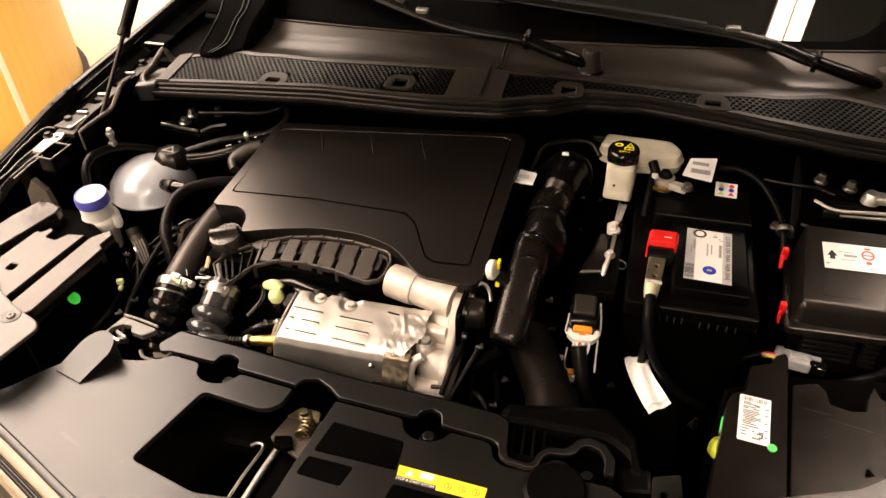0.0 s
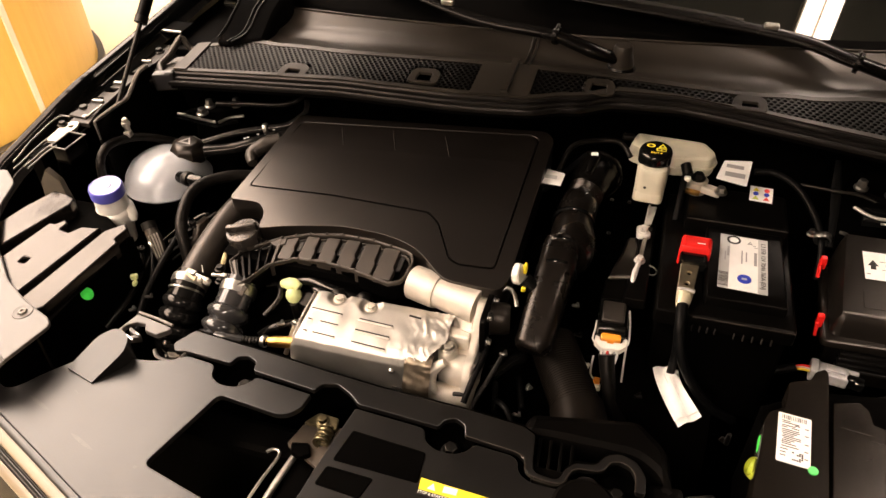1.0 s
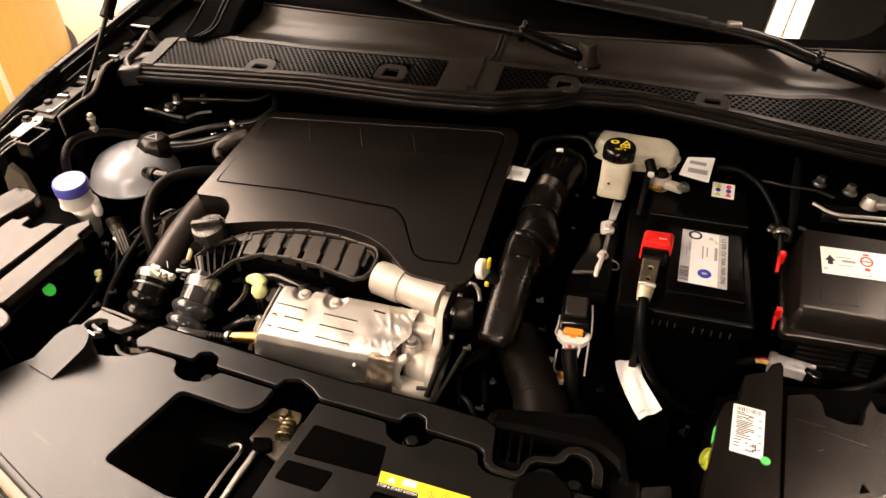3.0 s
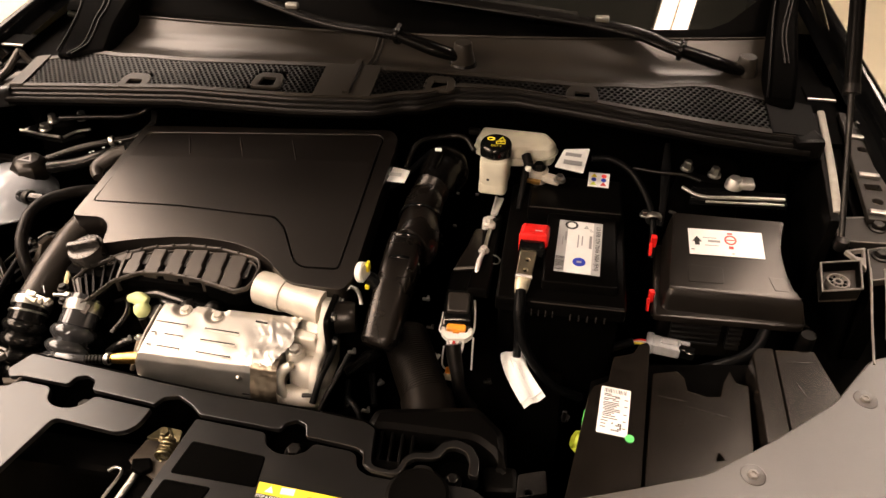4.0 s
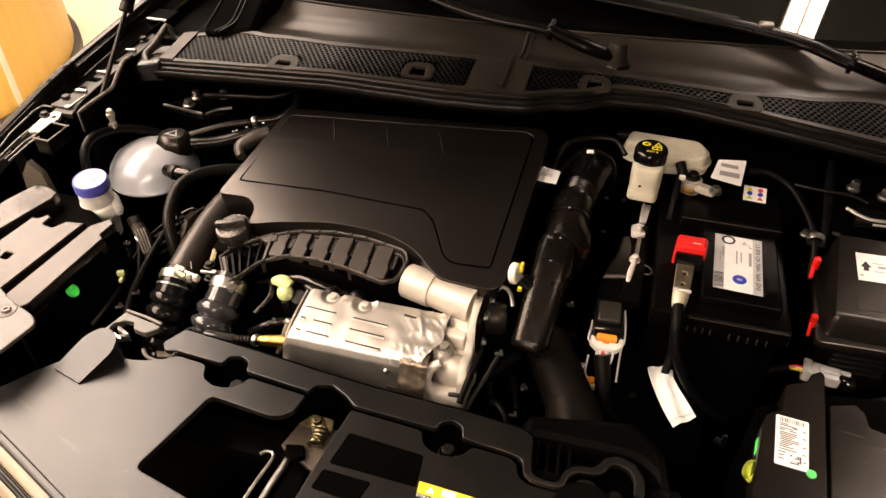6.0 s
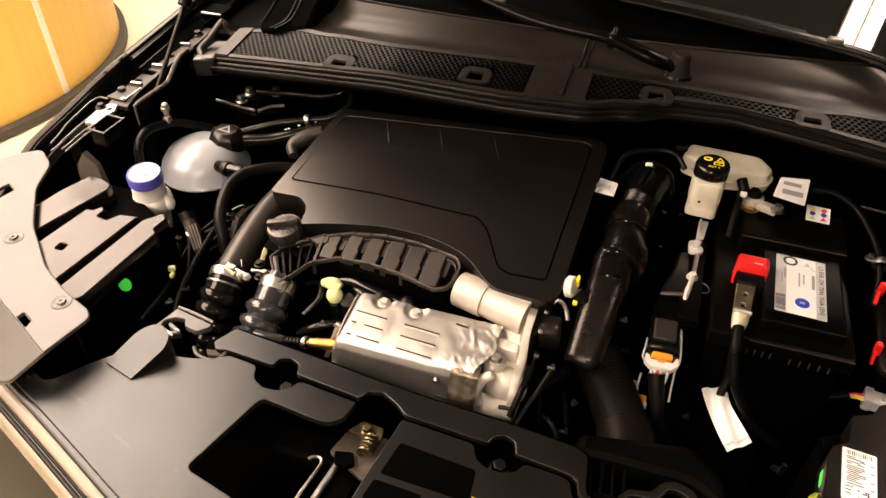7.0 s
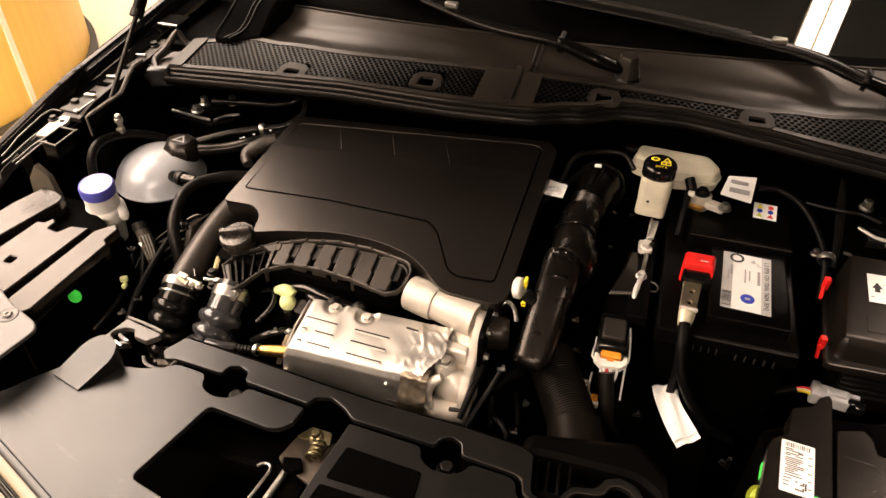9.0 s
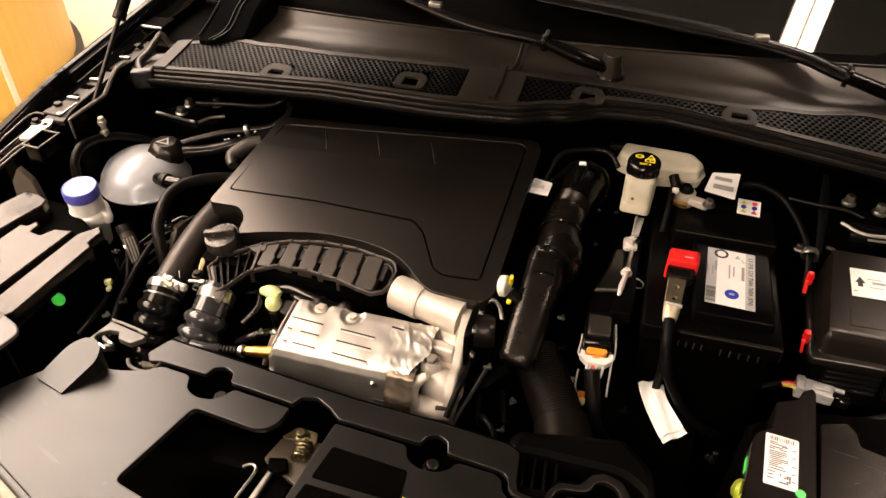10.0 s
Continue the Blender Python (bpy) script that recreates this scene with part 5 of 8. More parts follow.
part("inner_rim", drape(slab(inset(ring, 0.0060), -0.02, -0.002, 0.001, [inset(ring, 0.0078)]), duct_z), PIPE, duct)
for k in range(6):
    cx = -0.2900 + 0.0343 * k - 0.0002 * k * k
    back_y, front_y = 0.9305 + 0.0048 * k - 0.00105 * k * k, 0.8885 + 0.0022 * k - 0.00105 * k * k
    w = 0.0112 + 0.0006 * k
    slant = 0.0015
    pad = [(cx - w - slant, front_y), (cx + w - slant, front_y - 0.001), (cx + w, front_y + 0.018), (cx + w - 0.003, front_y + 0.022), (cx + w - 0.002, back_y), (cx - w, back_y), (cx - w - 0.001, front_y + 0.022)]
    part("raised_pad", drape(slab(rounded(pad, 0.003, 3), -0.02, 0.0008 + 0.0006 * (k % 2), 0.0016), duct_z), PIPE, duct)
    # A black strip stands for the shade in the gap beside each pad.
    part("pad_gap_shade", drape(slab(rounded([(cx + w - 0.002, front_y + 0.021), (cx + w + 0.0060, front_y + 0.022), (cx + w + 0.0065, back_y - 0.002), (cx + w - 0.0005, back_y - 0.002)], 0.002), -0.012, -0.0050), duct_z), INK, duct, "black strip for the shade between the pads")
for k in range(5):
    u0 = 0.05 + k * 0.058
    a, b = on_line(BOT, u0), on_line(TOP, u0 + 0.02)
    a, b = a + (b - a) * 0.15, a + (b - a) * 0.87
    t = (on_line(BOT, u0 + 0.05) - on_line(BOT, u0)).normalized() * 0.0022
    part("fin", drape(slab([tuple(a - t), tuple(a + t), tuple(b + t), tuple(b - t)], -0.02, 0.001, 0.0006), duct_z), PLASTIC, duct)
part("divider", drape(slab([tuple(on_line(BOT, 0.34)), tuple(on_line(BOT, 0.362)), tuple(on_line(TOP, 0.362)), tuple(on_line(TOP, 0.34))], -0.02, 0.003, 0.001), duct_z), PIPE, duct)
part("end_plate", drape(slab([tuple(on_line(BOT, 0.0)), tuple(on_line(BOT, 0.055)), tuple(on_line(TOP, 0.06)), tuple(on_line(TOP, 0.0))], -0.02, 0.0015, 0.001), duct_z), PIPE, duct)
part("hood", drape(slab([tuple(on_line(BOT, 0.33) * 0.3 + on_line(TOP, 0.33) * 0.7), tuple(on_line(BOT, 0.39) * 0.3 + on_line(TOP, 0.39) * 0.7), tuple(on_line(TOP, 0.385)), tuple(on_line(TOP, 0.28))], -0.012, 0.0025, 0.001), duct_z), PIPE, duct)
for k in range(11):
    for line, s in ((TOP, 1), (BOT, -1)):
        p = on_line(line, 0.12 + k * 0.08)
        part("edge_lug", box(p.x, p.y - s * 0.0025, duct_z(p.x, p.y) + 0.0040, 0.0040, 0.0035, 0.003, 0.0010), PIPE, duct)

# ---- exhaust heat shield ----
shield = thing("heat_shield", (-0.125, 0.79, 0.76), "bright pressed aluminium heat shield with slots", "heat shield")
SP = [(0.846, 0.850), (0.844, 0.868), (0.838, 0.8785), (0.825, 0.8795), (0.812, 0.878), (0.795, 0.8755), (0.775, 0.872), (0.763, 0.8688), (0.7545, 0.863), (0.7500, 0.853), (0.7485, 0.838), (0.7470, 0.80), (0.7455, 0.765)]


def shield_f(u, v):
    k = v * (len(SP) - 1)
    i = min(int(k), len(SP) - 2)
    w = k - i
    y, z = SP[i][0] + (SP[i + 1][0] - SP[i][0]) * w, SP[i][1] + (SP[i + 1][1] - SP[i][1]) * w
    x0 = -0.217 + 0.012 * max(0, 1 - abs(v - 0.55) * 2)
    x1 = -0.006 - 0.05 * max(0, v - 0.4) + 0.006 * noise.noise(Vector((0, v * 9, 1.7)))
    x = -0.217 + (x1 + 0.217) * u + 0.004 * math.sin(v * 5)
    end = min(1, u / 0.05)
    z -= 0.010 * (1 - end) ** 2
    z += 0.0014 * noise.noise(Vector((x * 45, y * 45, z * 30))) * (0.5 + 1.6 * max(0, u - 0.6))
    z += 0.0024 * (1 - abs(noise.noise(Vector((x * 95 + y * 80, y * 45, 4.0)))) * 2.2) ** 3 * max(0, min(1, (u - 0.70) * 5))
    for bx, by in ((-0.174, 0.833), (-0.124, 0.828)):
        d = math.hypot(x - bx, y - by)
        if d < 0.017 and z > 0.86:
            z -= 0.006 * min(1, (0.017 - d) / 0.006)
    return (x, y + 0.012 * (u - 0.5) * 0 + 0.0, z)


part("shell", grid(shield_f, 90, 60, 0.0), SHIELD, shield, "pressed aluminium shell", 60)
part("end_wall", sheet([(0.844, 0.860), (0.838, 0.874), (0.79, 0.870), (0.760, 0.862), (0.752, 0.850), (0.748, 0.80), (0.748, 0.765), (0.844, 0.765)], 0.002, "x", -0.216), SHIELD, shield)
# No slots are cut: black bars stand for the shade inside them.
for row, (y, z, tilt) in enumerate(((0.8025, 0.8770, 7), (0.7840, 0.8740, 9), (0.7650, 0.8698, 14))):
    for x0, x1 in (((-0.2050, -0.1570), (-0.1310, -0.0800)), ((-0.2040, -0.1965), (-0.1840, -0.1560), (-0.1305, -0.0795)), ((-0.2030, -0.1960), (-0.1880, -0.1540), (-0.1295, -0.0790)))[row]:
        cx, wd, cy = (x0 + x1) / 2, x1 - x0, y - 0.045 * ((x0 + x1) / 2 + 0.18)
        part("slot", moved(box(0, 0, 0, wd, 0.0019, 0.0012, 0.0003), Matrix.Translation((cx, cy, z)) @ pose(0, 0, 0, tilt, 0, -2.5)), INK, shield, "black bar for the shade in a slot")
        part("slot_lip", moved(box(0, 0, 0, wd + 0.002, 0.0022, 0.0016, 0.0007), Matrix.Translation((cx, cy - 0.0024, z - 0.0003)) @ pose(0, 0, 0, tilt + 4, 0, -2.5)), SHIELD, shield)
part("slot", box(-0.055, 0.8205, 0.8798, 0.018, 0.0032, 0.001, 0.0003, -6), INK, shield, "black bar for the shade in a slot")
for bx, by in ((-0.174, 0.833), (-0.124, 0.828)):
    part("shield_bolt", bolt((bx, by, 0.8735), 0.0062, 0.0055), CAST, shield)
part("rivet", lathe([(0, 0.004), (0.003, 0.0034), (0.005, 0)], 14, Matrix.Translation((-0.0672, 0.7482, 0.8432)) @ pose(0, 0, 0, 88, 0, 0)), STEEL, shield)
for z in (0.812, 0.800):
    part("slot", box(-0.06, 0.7468, z, 0.016, 0.0016, 0.0022, 0.0003), INK, shield)

crimp = thing("foil_bracket", (-0.012, 0.752, 0.77), "crumpled bright foil bracket beside the shield", "bracket")


def foil(u, v):
    x = -0.049 + 0.037 * u
    y = 0.768 - 0.034 * min(1, v * 1.6) + 0.0006 * math.sin(u * 14)
    z = 0.868 - 0.10 * max(0, v - 0.3) - 0.012 * v
    return (x, y + 0.0017 * abs(math.sin(v * 17)) ** 0.5 * (v > 0.35) + 0.0006 * noise.noise(Vector((x * 60, z * 160, 0))), z + 0.0012 * noise.noise(Vector((x * 90, v * 8, 3))))


part("foil", grid(foil, 20, 48, 0.001), FOIL, crimp, "", 50)

# ---- turbocharger ----
turbo = thing("turbocharger", (0.0, 0.83, 0.78), "pale cast aluminium turbocharger housing", "turbocharger")
A, B = Vector((-0.078, 0.883, 0.886)), Vector((0.026, 0.858, 0.884))
part("inlet", tube([A, A + (B - A) * 0.18, A + (B - A) * 0.36, A + (B - A) * 0.40], [0.0250, 0.0255, 0.0255, 0.0250], 36, 0.006), CAST, turbo, "turned cast inlet")
part("inlet_face", lathe([(0, 0), (0.018, 0.0005), (0.0235, 0.0015), (0.0255, -0.002)], 36, Matrix.Translation(A) @ (A - B).to_track_quat("Z", "Y").to_matrix().to_4x4()), CAST, turbo)
part("throat", tube([A + (B - A) * 0.36, A + (B - A) * 0.60, A + (B - A) * 0.85, B], [0.0228, 0.0236, 0.0250, 0.0262], 32, 0.008), CAST, turbo, "cast throat")
part("body", drape(slab(rounded([(-0.008, 0.868), (0.034, 0.862), (0.036, 0.812), (0.008, 0.814), (-0.006, 0.826), (-0.014, 0.842)], [0.010, 0.004, 0.006, 0.010, 0.012, 0.010]), 0.80, 0.876, 0.012), lambda x, y: 0.16 * (x - 0.01) + 0.25 * (y - 0.85)), CAST, turbo, "cast body", 60)
part("flange_wall", sheet(rounded([(0.880, 0.872), (0.870, 0.897), (0.846, 0.905), (0.824, 0.890), (0.808, 0.870), (0.796, 0.858), (0.776, 0.860), (0.757, 0.842), (0.749, 0.812), (0.752, 0.785), (0.860, 0.785)], 0.006), 0.012, "x", 0.034, 0.003), CAST, turbo, "cast flange wall", 60)
part("shelf", drape(slab(rounded([(-0.022, 0.826), (0.004, 0.824), (0.028, 0.816), (0.028, 0.802), (0.002, 0.806), (-0.016, 0.808)], 0.004), 0.848, 0.871, 0.003), lambda x, y: 0.10 * (x + 0.02)), CAST, turbo, "cast shelf", 60)
part("web", sheet([(0.768, 0.800), (0.826, 0.800), (0.826, 0.872), (0.812, 0.872), (0.776, 0.860)], 0.005, "x", -0.0195, 0.002), SHIELD, turbo, "thin side web")
part("boss", lathe([(0.0, 0.866), (0.0115, 0.866), (0.0135, 0.863), (0.0145, 0.83), (0.016, 0.80)], 24, pose(0.002, 0.789, 0)), CAST, turbo, "round bolt boss")
part("lug_bolt", bolt((0.002, 0.789, 0.866), 0.0078, 0.0075), CAPALLOY, turbo, "pale flanged bolt")
bulge = lathe([(0.0, 0.034), (0.010, 0.0325), (0.018, 0.028), (0.024, 0.019), (0.0265, 0.006), (0.0265, -0.006), (0.024, -0.019), (0.014, -0.030), (0.0, -0.034)], 32, Matrix.Translation((0.020, 0.784, 0.824)) @ pose(0, 0, 0, 12, 8, 0) @ Matrix.Diagonal((1.05, 0.85, 1.0, 1)))
part("volute", bulge, CAST, turbo, "rounded cast volute", 60)
part("volute_rim", tube([(0.004, 0.766, 0.862), (-0.009, 0.762, 0.852), (-0.0145, 0.757, 0.838), (-0.012, 0.753, 0.822), (-0.002, 0.750, 0.812)], [0.006, 0.0075, 0.008, 0.0075, 0.006], 14, 0.004), CAST, turbo, "raised volute rim")
part("drain_pipe", tube([(-0.014, 0.757, 0.805), (-0.010, 0.757, 0.806), (0.012, 0.759, 0.806), (0.034, 0.763, 0.806)], [0.0150, 0.0165, 0.0160, 0.0160], 24, 0.006), CAST, turbo, "short cast drain pipe")
part("drain_lip", ring_band((-0.013, 0.757, 0.805), (1, 0.05, 0), 0.0150, 0.004, 0.0022), SHIELD, turbo)
# Black bar in place of the vent's shaded opening.
part("vent_slot", box(0.026, 0.7505, 0.822, 0.016, 0.006, 0.005, 0.002, 10), INK, turbo, "black bar for the shade in the vent")
part("rear_wall", box(0.010, 0.800, 0.815, 0.052, 0.022, 0.075, 0.006), CAST, turbo, "cast rear wall")
part("flange", moved(slab(rounded([(-0.034, -0.03), (0.03, -0.034), (0.036, 0.02), (0.0, 0.04), (-0.034, 0.03)], 0.012), -0.004, 0.004, 0.002), Matrix.Translation((0.0435, 0.840, 0.874)) @ pose(0, 0, 0, 0, 90, 0)), PLASTIC, turbo, "black flange")
act = thing("actuator", (0.07, 0.835, 0.85), "black cylindrical actuator bolted to the turbocharger", "actuator")
part("canister", tube([(0.046, 0.846, 0.880), (0.052, 0.847, 0.880), (0.068, 0.850, 0.880), (0.073, 0.851, 0.880)], [0.0235, 0.0225, 0.0225, 0.020], 28, 0.004), LIDPLASTIC, act, "satin canister")
for a in (40, 125, 215, 300):
    part("actuator_bolt", bolt((0.0475, 0.844 + 0.029 * math.cos(radians(a)), 0.876 + 0.029 * math.sin(radians(a))), 0.0048, 0.006, (1, 0, 0)), STEEL, act)
part("vacuum_pipe", tube([(0.048, 0.868, 0.905), (0.062, 0.878, 0.912), (0.074, 0.872, 0.907), (0.080, 0.860, 0.897)], 0.0032, 10), STEEL, act, "bright bent pipe")
part("link_rod", tube([(0.075, 0.80, 0.86), (0.065, 0.775, 0.845), (0.05, 0.745, 0.82), (0.046, 0.72, 0.80)], 0.0035, 8), WIRE, act)

# lambda probe
probe = thing("lambda_probe", (-0.24, 0.757, 0.835), "brass-coloured exhaust probe with a sheathed lead", "sensor")
part("probe_body", tube([(-0.210, 0.764, 0.842), (-0.222, 0.762, 0.842), (-0.250, 0.757, 0.841), (-0.266, 0.754, 0.841)], [0.010, 0.0088, 0.0080, 0.0056], 14, 0.004), BRASS, probe)
part("sleeve", tube([(-0.256, 0.755, 0.841), (-0.275, 0.751, 0.841), (-0.295, 0.748, 0.841)], 0.0058, 10, rib=0.0012, pitch=0.005), RUBBER, probe)
part("lead", tube([(-0.293, 0.748, 0.841), (-0.315, 0.745, 0.842), (-0.335, 0.745, 0.842)], 0.0075, 10), GREYHOSE, probe, "pale sheath")
part("crimp_ring", ring_band((-0.262, 0.7545, 0.841), (1, -0.2, 0), 0.0070, 0.007), STEEL, probe)

stud = thing("exhaust_stud", (-0.222, 0.742, 0.80), "rusty rod and bright nut beside the heat shield", "stud")
part("rod", tube([(-0.2215, 0.778, 0.862), (-0.226, 0.766, 0.846), (-0.230, 0.752, 0.826)], 0.0034, 10), FOIL, stud, "rusty rod")
part("nut", bolt((-0.2215, 0.779, 0.862), 0.0052, 0.006, (0.2, 0.5, 0.8)), STEEL, stud)
part("collar", tube([(-0.226, 0.742, 0.812), (-0.222, 0.736, 0.800), (-0.218, 0.730, 0.785)], [0.007, 0.0095, 0.011], 14, 0.004), STEEL, stud, "bright collar")

# ---- coolant, washer and oil ----
tank = thing("coolant_tank", (-0.607, 1.060, 0.80), "milky round coolant expansion tank with a black cap", "coolant tank")
TM = Matrix.Translation((-0.607, 1.060, 0.866))
part("upper_shell", lathe([(0.0, 0.050), (0.020, 0.049), (0.040, 0.044), (0.058, 0.033), (0.070, 0.018), (0.0755, 0.002), (0.079, -0.002), (0.078, -0.005), (0.0755, -0.006), (0.072, -0.012)], 44, TM.copy()), TANK, tank, "milky translucent shell")
# Lower half takes the near-black shade colour, unlike the milky upper half.
part("lower_shell", lathe([(0.0745, -0.008), (0.070, -0.022), (0.058, -0.042), (0.035, -0.060), (0.0, -0.066)], 40, TM.copy()), DARK, tank, "lower shell, near-black for shade")
CM = Matrix.Translation((-0.574, 1.090, 0.893)) @ pose(0, 0, 0, -2, 4, 0) @ Matrix.Diagonal((1.2, 1.2, 1.15, 1))
part("neck", lathe([(0.022, -0.03), (0.022, 0.004), (0.0, 0.005)], 24, CM.copy()), RUBBER, tank)
cap = part("cap", lathe([(0.0, 0.030), (0.016, 0.030), (0.021, 0.027), (0.0255, 0.020), (0.0265, 0.012), (0.0265, 0.0), (0.024, -0.003), (0, -0.003)], 8, CM.copy()), LIDPLASTIC, tank, "eight-sided black screw cap", 30)
tri = [(-0.010, -0.007), (0.010, -0.007), (0.0, 0.010)]
part("triangle_mark", moved(slab(tri, 0.0302, 0.0308, 0, [inset(tri, 0.0022)]), CM.copy()), GREYINK, cap, "pale warning triangle")
part("nipple", tube([(-0.556, 1.030, 0.892), (-0.530, 1.022, 0.898), (-0.505, 1.020, 0.900)], [0.011, 0.010, 0.008], 14), GLOSS, tank)
part("spring_clip", ring_band((-0.535, 1.023, 0.897), (1, -0.3, 0.15), 0.0105, 0.012, 0.002), DULLSTEEL, tank)

washer = thing("washer_filler", (-0.622, 0.926, 0.80), "white washer fluid filler neck with a violet-blue cap", "washer filler")
WM = Matrix.Translation((-0.624, 0.930, 0.912)) @ pose(0, 0, 0, 4, 3, 0) @ Matrix.Diagonal((0.92, 0.92, 0.9, 1))
part("neck", lathe([(0.022, -0.11), (0.025, -0.075), (0.0265, -0.060), (0.0330, -0.055), (0.0350, -0.048), (0.0345, -0.036), (0.0320, -0.031), (0.0285, -0.028), (0.0280, -0.008), (0.0265, 0.002), (0, 0.002)], 32, WM.copy()), MILK, washer, "milky white neck")
part("neck_lug", moved(tube([(0.020, 0.004, -0.036), (0.032, 0.003, -0.038), (0.037, 0.000, -0.042), (0.038, -0.002, -0.050)], [0.010, 0.010, 0.009, 0.006], 14), WM.copy()), MILK, washer, "rounded lug on the neck")
wc = part("cap", lathe([(0.0285, 0.0), (0.030, 0.002), (0.030, 0.017), (0.0285, 0.021), (0.027, 0.022)], 40, WM.copy()), BLUE, washer, "violet-blue cap rim")
part("cap_top", lathe([(0.0272, 0.0218), (0.025, 0.0205), (0.023, 0.0202), (0.010, 0.0206), (0.009, 0.0218), (0.007, 0.0206), (0, 0.0206)], 36, WM.copy()), BLUETOP, wc, "paler blue cap top")

oil = thing("oil_filler_cap", (-0.370, 0.917, 0.87), "grey-brown oil filler cap with a grip bar", "oil cap")
OM = Matrix.Translation((-0.370, 0.917, 0.886)) @ pose(0, 0, 0, 6, -6, 0)
part("skirt", lathe([(0.026, -0.02), (0.0275, -0.004), (0.0275, 0.010), (0.026, 0.013), (0.020, 0.014), (0, 0.013)], 32, OM.copy()), OILCAP, oil)
part("grip", moved(box(0, 0, 0.018, 0.050, 0.010, 0.013, 0.003), OM @ pose(0, 0, 0, 0, 0, 15)), OILCAP, oil, "raised grip bar")

dip = thing("dipstick", (-0.272, 0.862, 0.82), "pale green dipstick grip", "dipstick")
grip = join(moved(lathe([(0, 0.0125), (0.007, 0.0105), (0.0115, 0.005), (0.013, -0.002), (0.011, -0.009), (0.006, -0.013), (0, -0.014)], 20), Matrix.Translation((-0.265, 0.857, 0.839)) @ Matrix.Scale(0.98, 4)),
            tube([(-0.288, 0.868, 0.846), (-0.280, 0.8675, 0.849), (-0.268, 0.866, 0.850), (-0.258, 0.864, 0.847)], [0.006, 0.0095, 0.0105, 0.008], 14, 0.003))
part("grip", grip, PALELIME, dip)
part("tube", tube([(-0.262, 0.847, 0.83), (-0.258, 0.846, 0.78), (-0.25, 0.85, 0.70)], 0.006, 10), DULLSTEEL, dip)


def hose(name, pts, r, mat, label, category="hose", group="", **kw):
    return solo(name, tube(pts, r, **kw), mat, tuple(Vector(pts[-1])), label, category, group)


# charge pipe and the two bellows hoses with their clamps
charge = thing("charge_pipe", (-0.43, 0.83, 0.80), "dusty grey charge pipe with a clamped bellows hose", "pipe")
part("pipe", tube([(-0.405, 1.10, 0.885), (-0.425, 1.03, 0.872), (-0.434, 0.975, 0.866), (-0.434, 0.90, 0.856), (-0.433, 0.846, 0.844)], [0.021, 0.0215, 0.0225, 0.0235, 0.024], 24), PIPE, charge, "dusty grey pipe")
part("cuff", tube([(-0.433, 0.850, 0.845), (-0.434, 0.834, 0.838), (-0.436, 0.816, 0.826)], 0.0265, 24), HOSE, charge)
part("clamp", ring_band((-0.434, 0.838, 0.840), (0.02, -0.9, -0.4), 0.0265, 0.013, 0.0018), STEEL, charge, "zinc-plated hose clamp")
part("clamp_edge", ring_band((-0.435, 0.826, 0.833), (0.02, -0.86, -0.5), 0.0266, 0.003, 0.0012), STEEL, charge)
part("clamp_screw", join(box(-0.420, 0.835, 0.866, 0.014, 0.009, 0.008, 0.002, -15), tube([(-0.424, 0.836, 0.866), (-0.396, 0.830, 0.864)], 0.003, 8)), STEEL, charge)
part("bellows", tube([(-0.436, 0.820, 0.828), (-0.438, 0.805, 0.814), (-0.441, 0.790, 0.795), (-0.443, 0.778, 0.77), (-0.444, 0.77, 0.74)], 0.0215, 28, rib=0.0095, pitch=0.021), HOSE, charge, "black bellows hose")
part("hose_print", moved(bars([(0, 0, 0.004, 0.0025), (0.007, 0.0008, 0.003, 0.002), (0.013, 0.001, 0.003, 0.002)]), Matrix.Translation((-0.448, 0.803, 0.843)) @ pose(0, 0, 0, 35, 0, -6)), PAPER, charge, "worn white print")

part("clamp_tag", moved(box(0, 0, 0, 0.020, 0.012, 0.003, 0.001), Matrix.Translation((-0.421, 0.832, 0.8655)) @ pose(0, 0, 0, 30, 20, -14)), LUG, charge, "tan clamp tag")
for p, r in (((-0.4035, 0.8285, 0.862), 0.0062), ((-0.3925, 0.8280, 0.861), 0.0066)):
    part("screw_head", lathe([(0, r), (r * 0.6, r * 0.8), (r, 0), (r * 0.6, -r * 0.8), (0, -r)], 14, Matrix.Translation(p)), CAPALLOY, charge, "bright rounded screw head")
part("paint_fleck", moved(slab([(-0.006, -0.002), (0.005, -0.0028), (0.007, 0.0005), (-0.004, 0.0022)], 0, 0.0008), Matrix.Translation((-0.4165, 0.853, 0.8615)) @ pose(0, 0, 0, 20, 35, -50)), PAPER, charge, "white paint fleck")

bell = thing("bellows_hose", (-0.350, 0.80, 0.78), "shiny grey bellows hose with a steel clamp", "hose")
part("cuff", tube([(-0.351, 0.856, 0.846), (-0.352, 0.838, 0.838), (-0.354, 0.816, 0.826)], 0.0262, 28), GREYHOSE, bell)
part("clamp", ring_band((-0.3515, 0.842, 0.840), (0.0, -0.88, -0.45), 0.0262, 0.016, 0.0016), STEEL, bell, "zinc-plated hose clamp")
part("clamp_tag", moved(box(0, 0, 0, 0.022, 0.015, 0.003, 0.001), Matrix.Translation((-0.340, 0.829, 0.858)) @ pose(0, 0, 0, 28, 18, -8)), RUST, bell, "tan clamp tag")
part("clamp_screw", join(box(-0.372, 0.845, 0.862, 0.010, 0.009, 0.008, 0.002), tube([(-0.368, 0.845, 0.863), (-0.392, 0.842, 0.863)], 0.003, 8)), STEEL, bell)
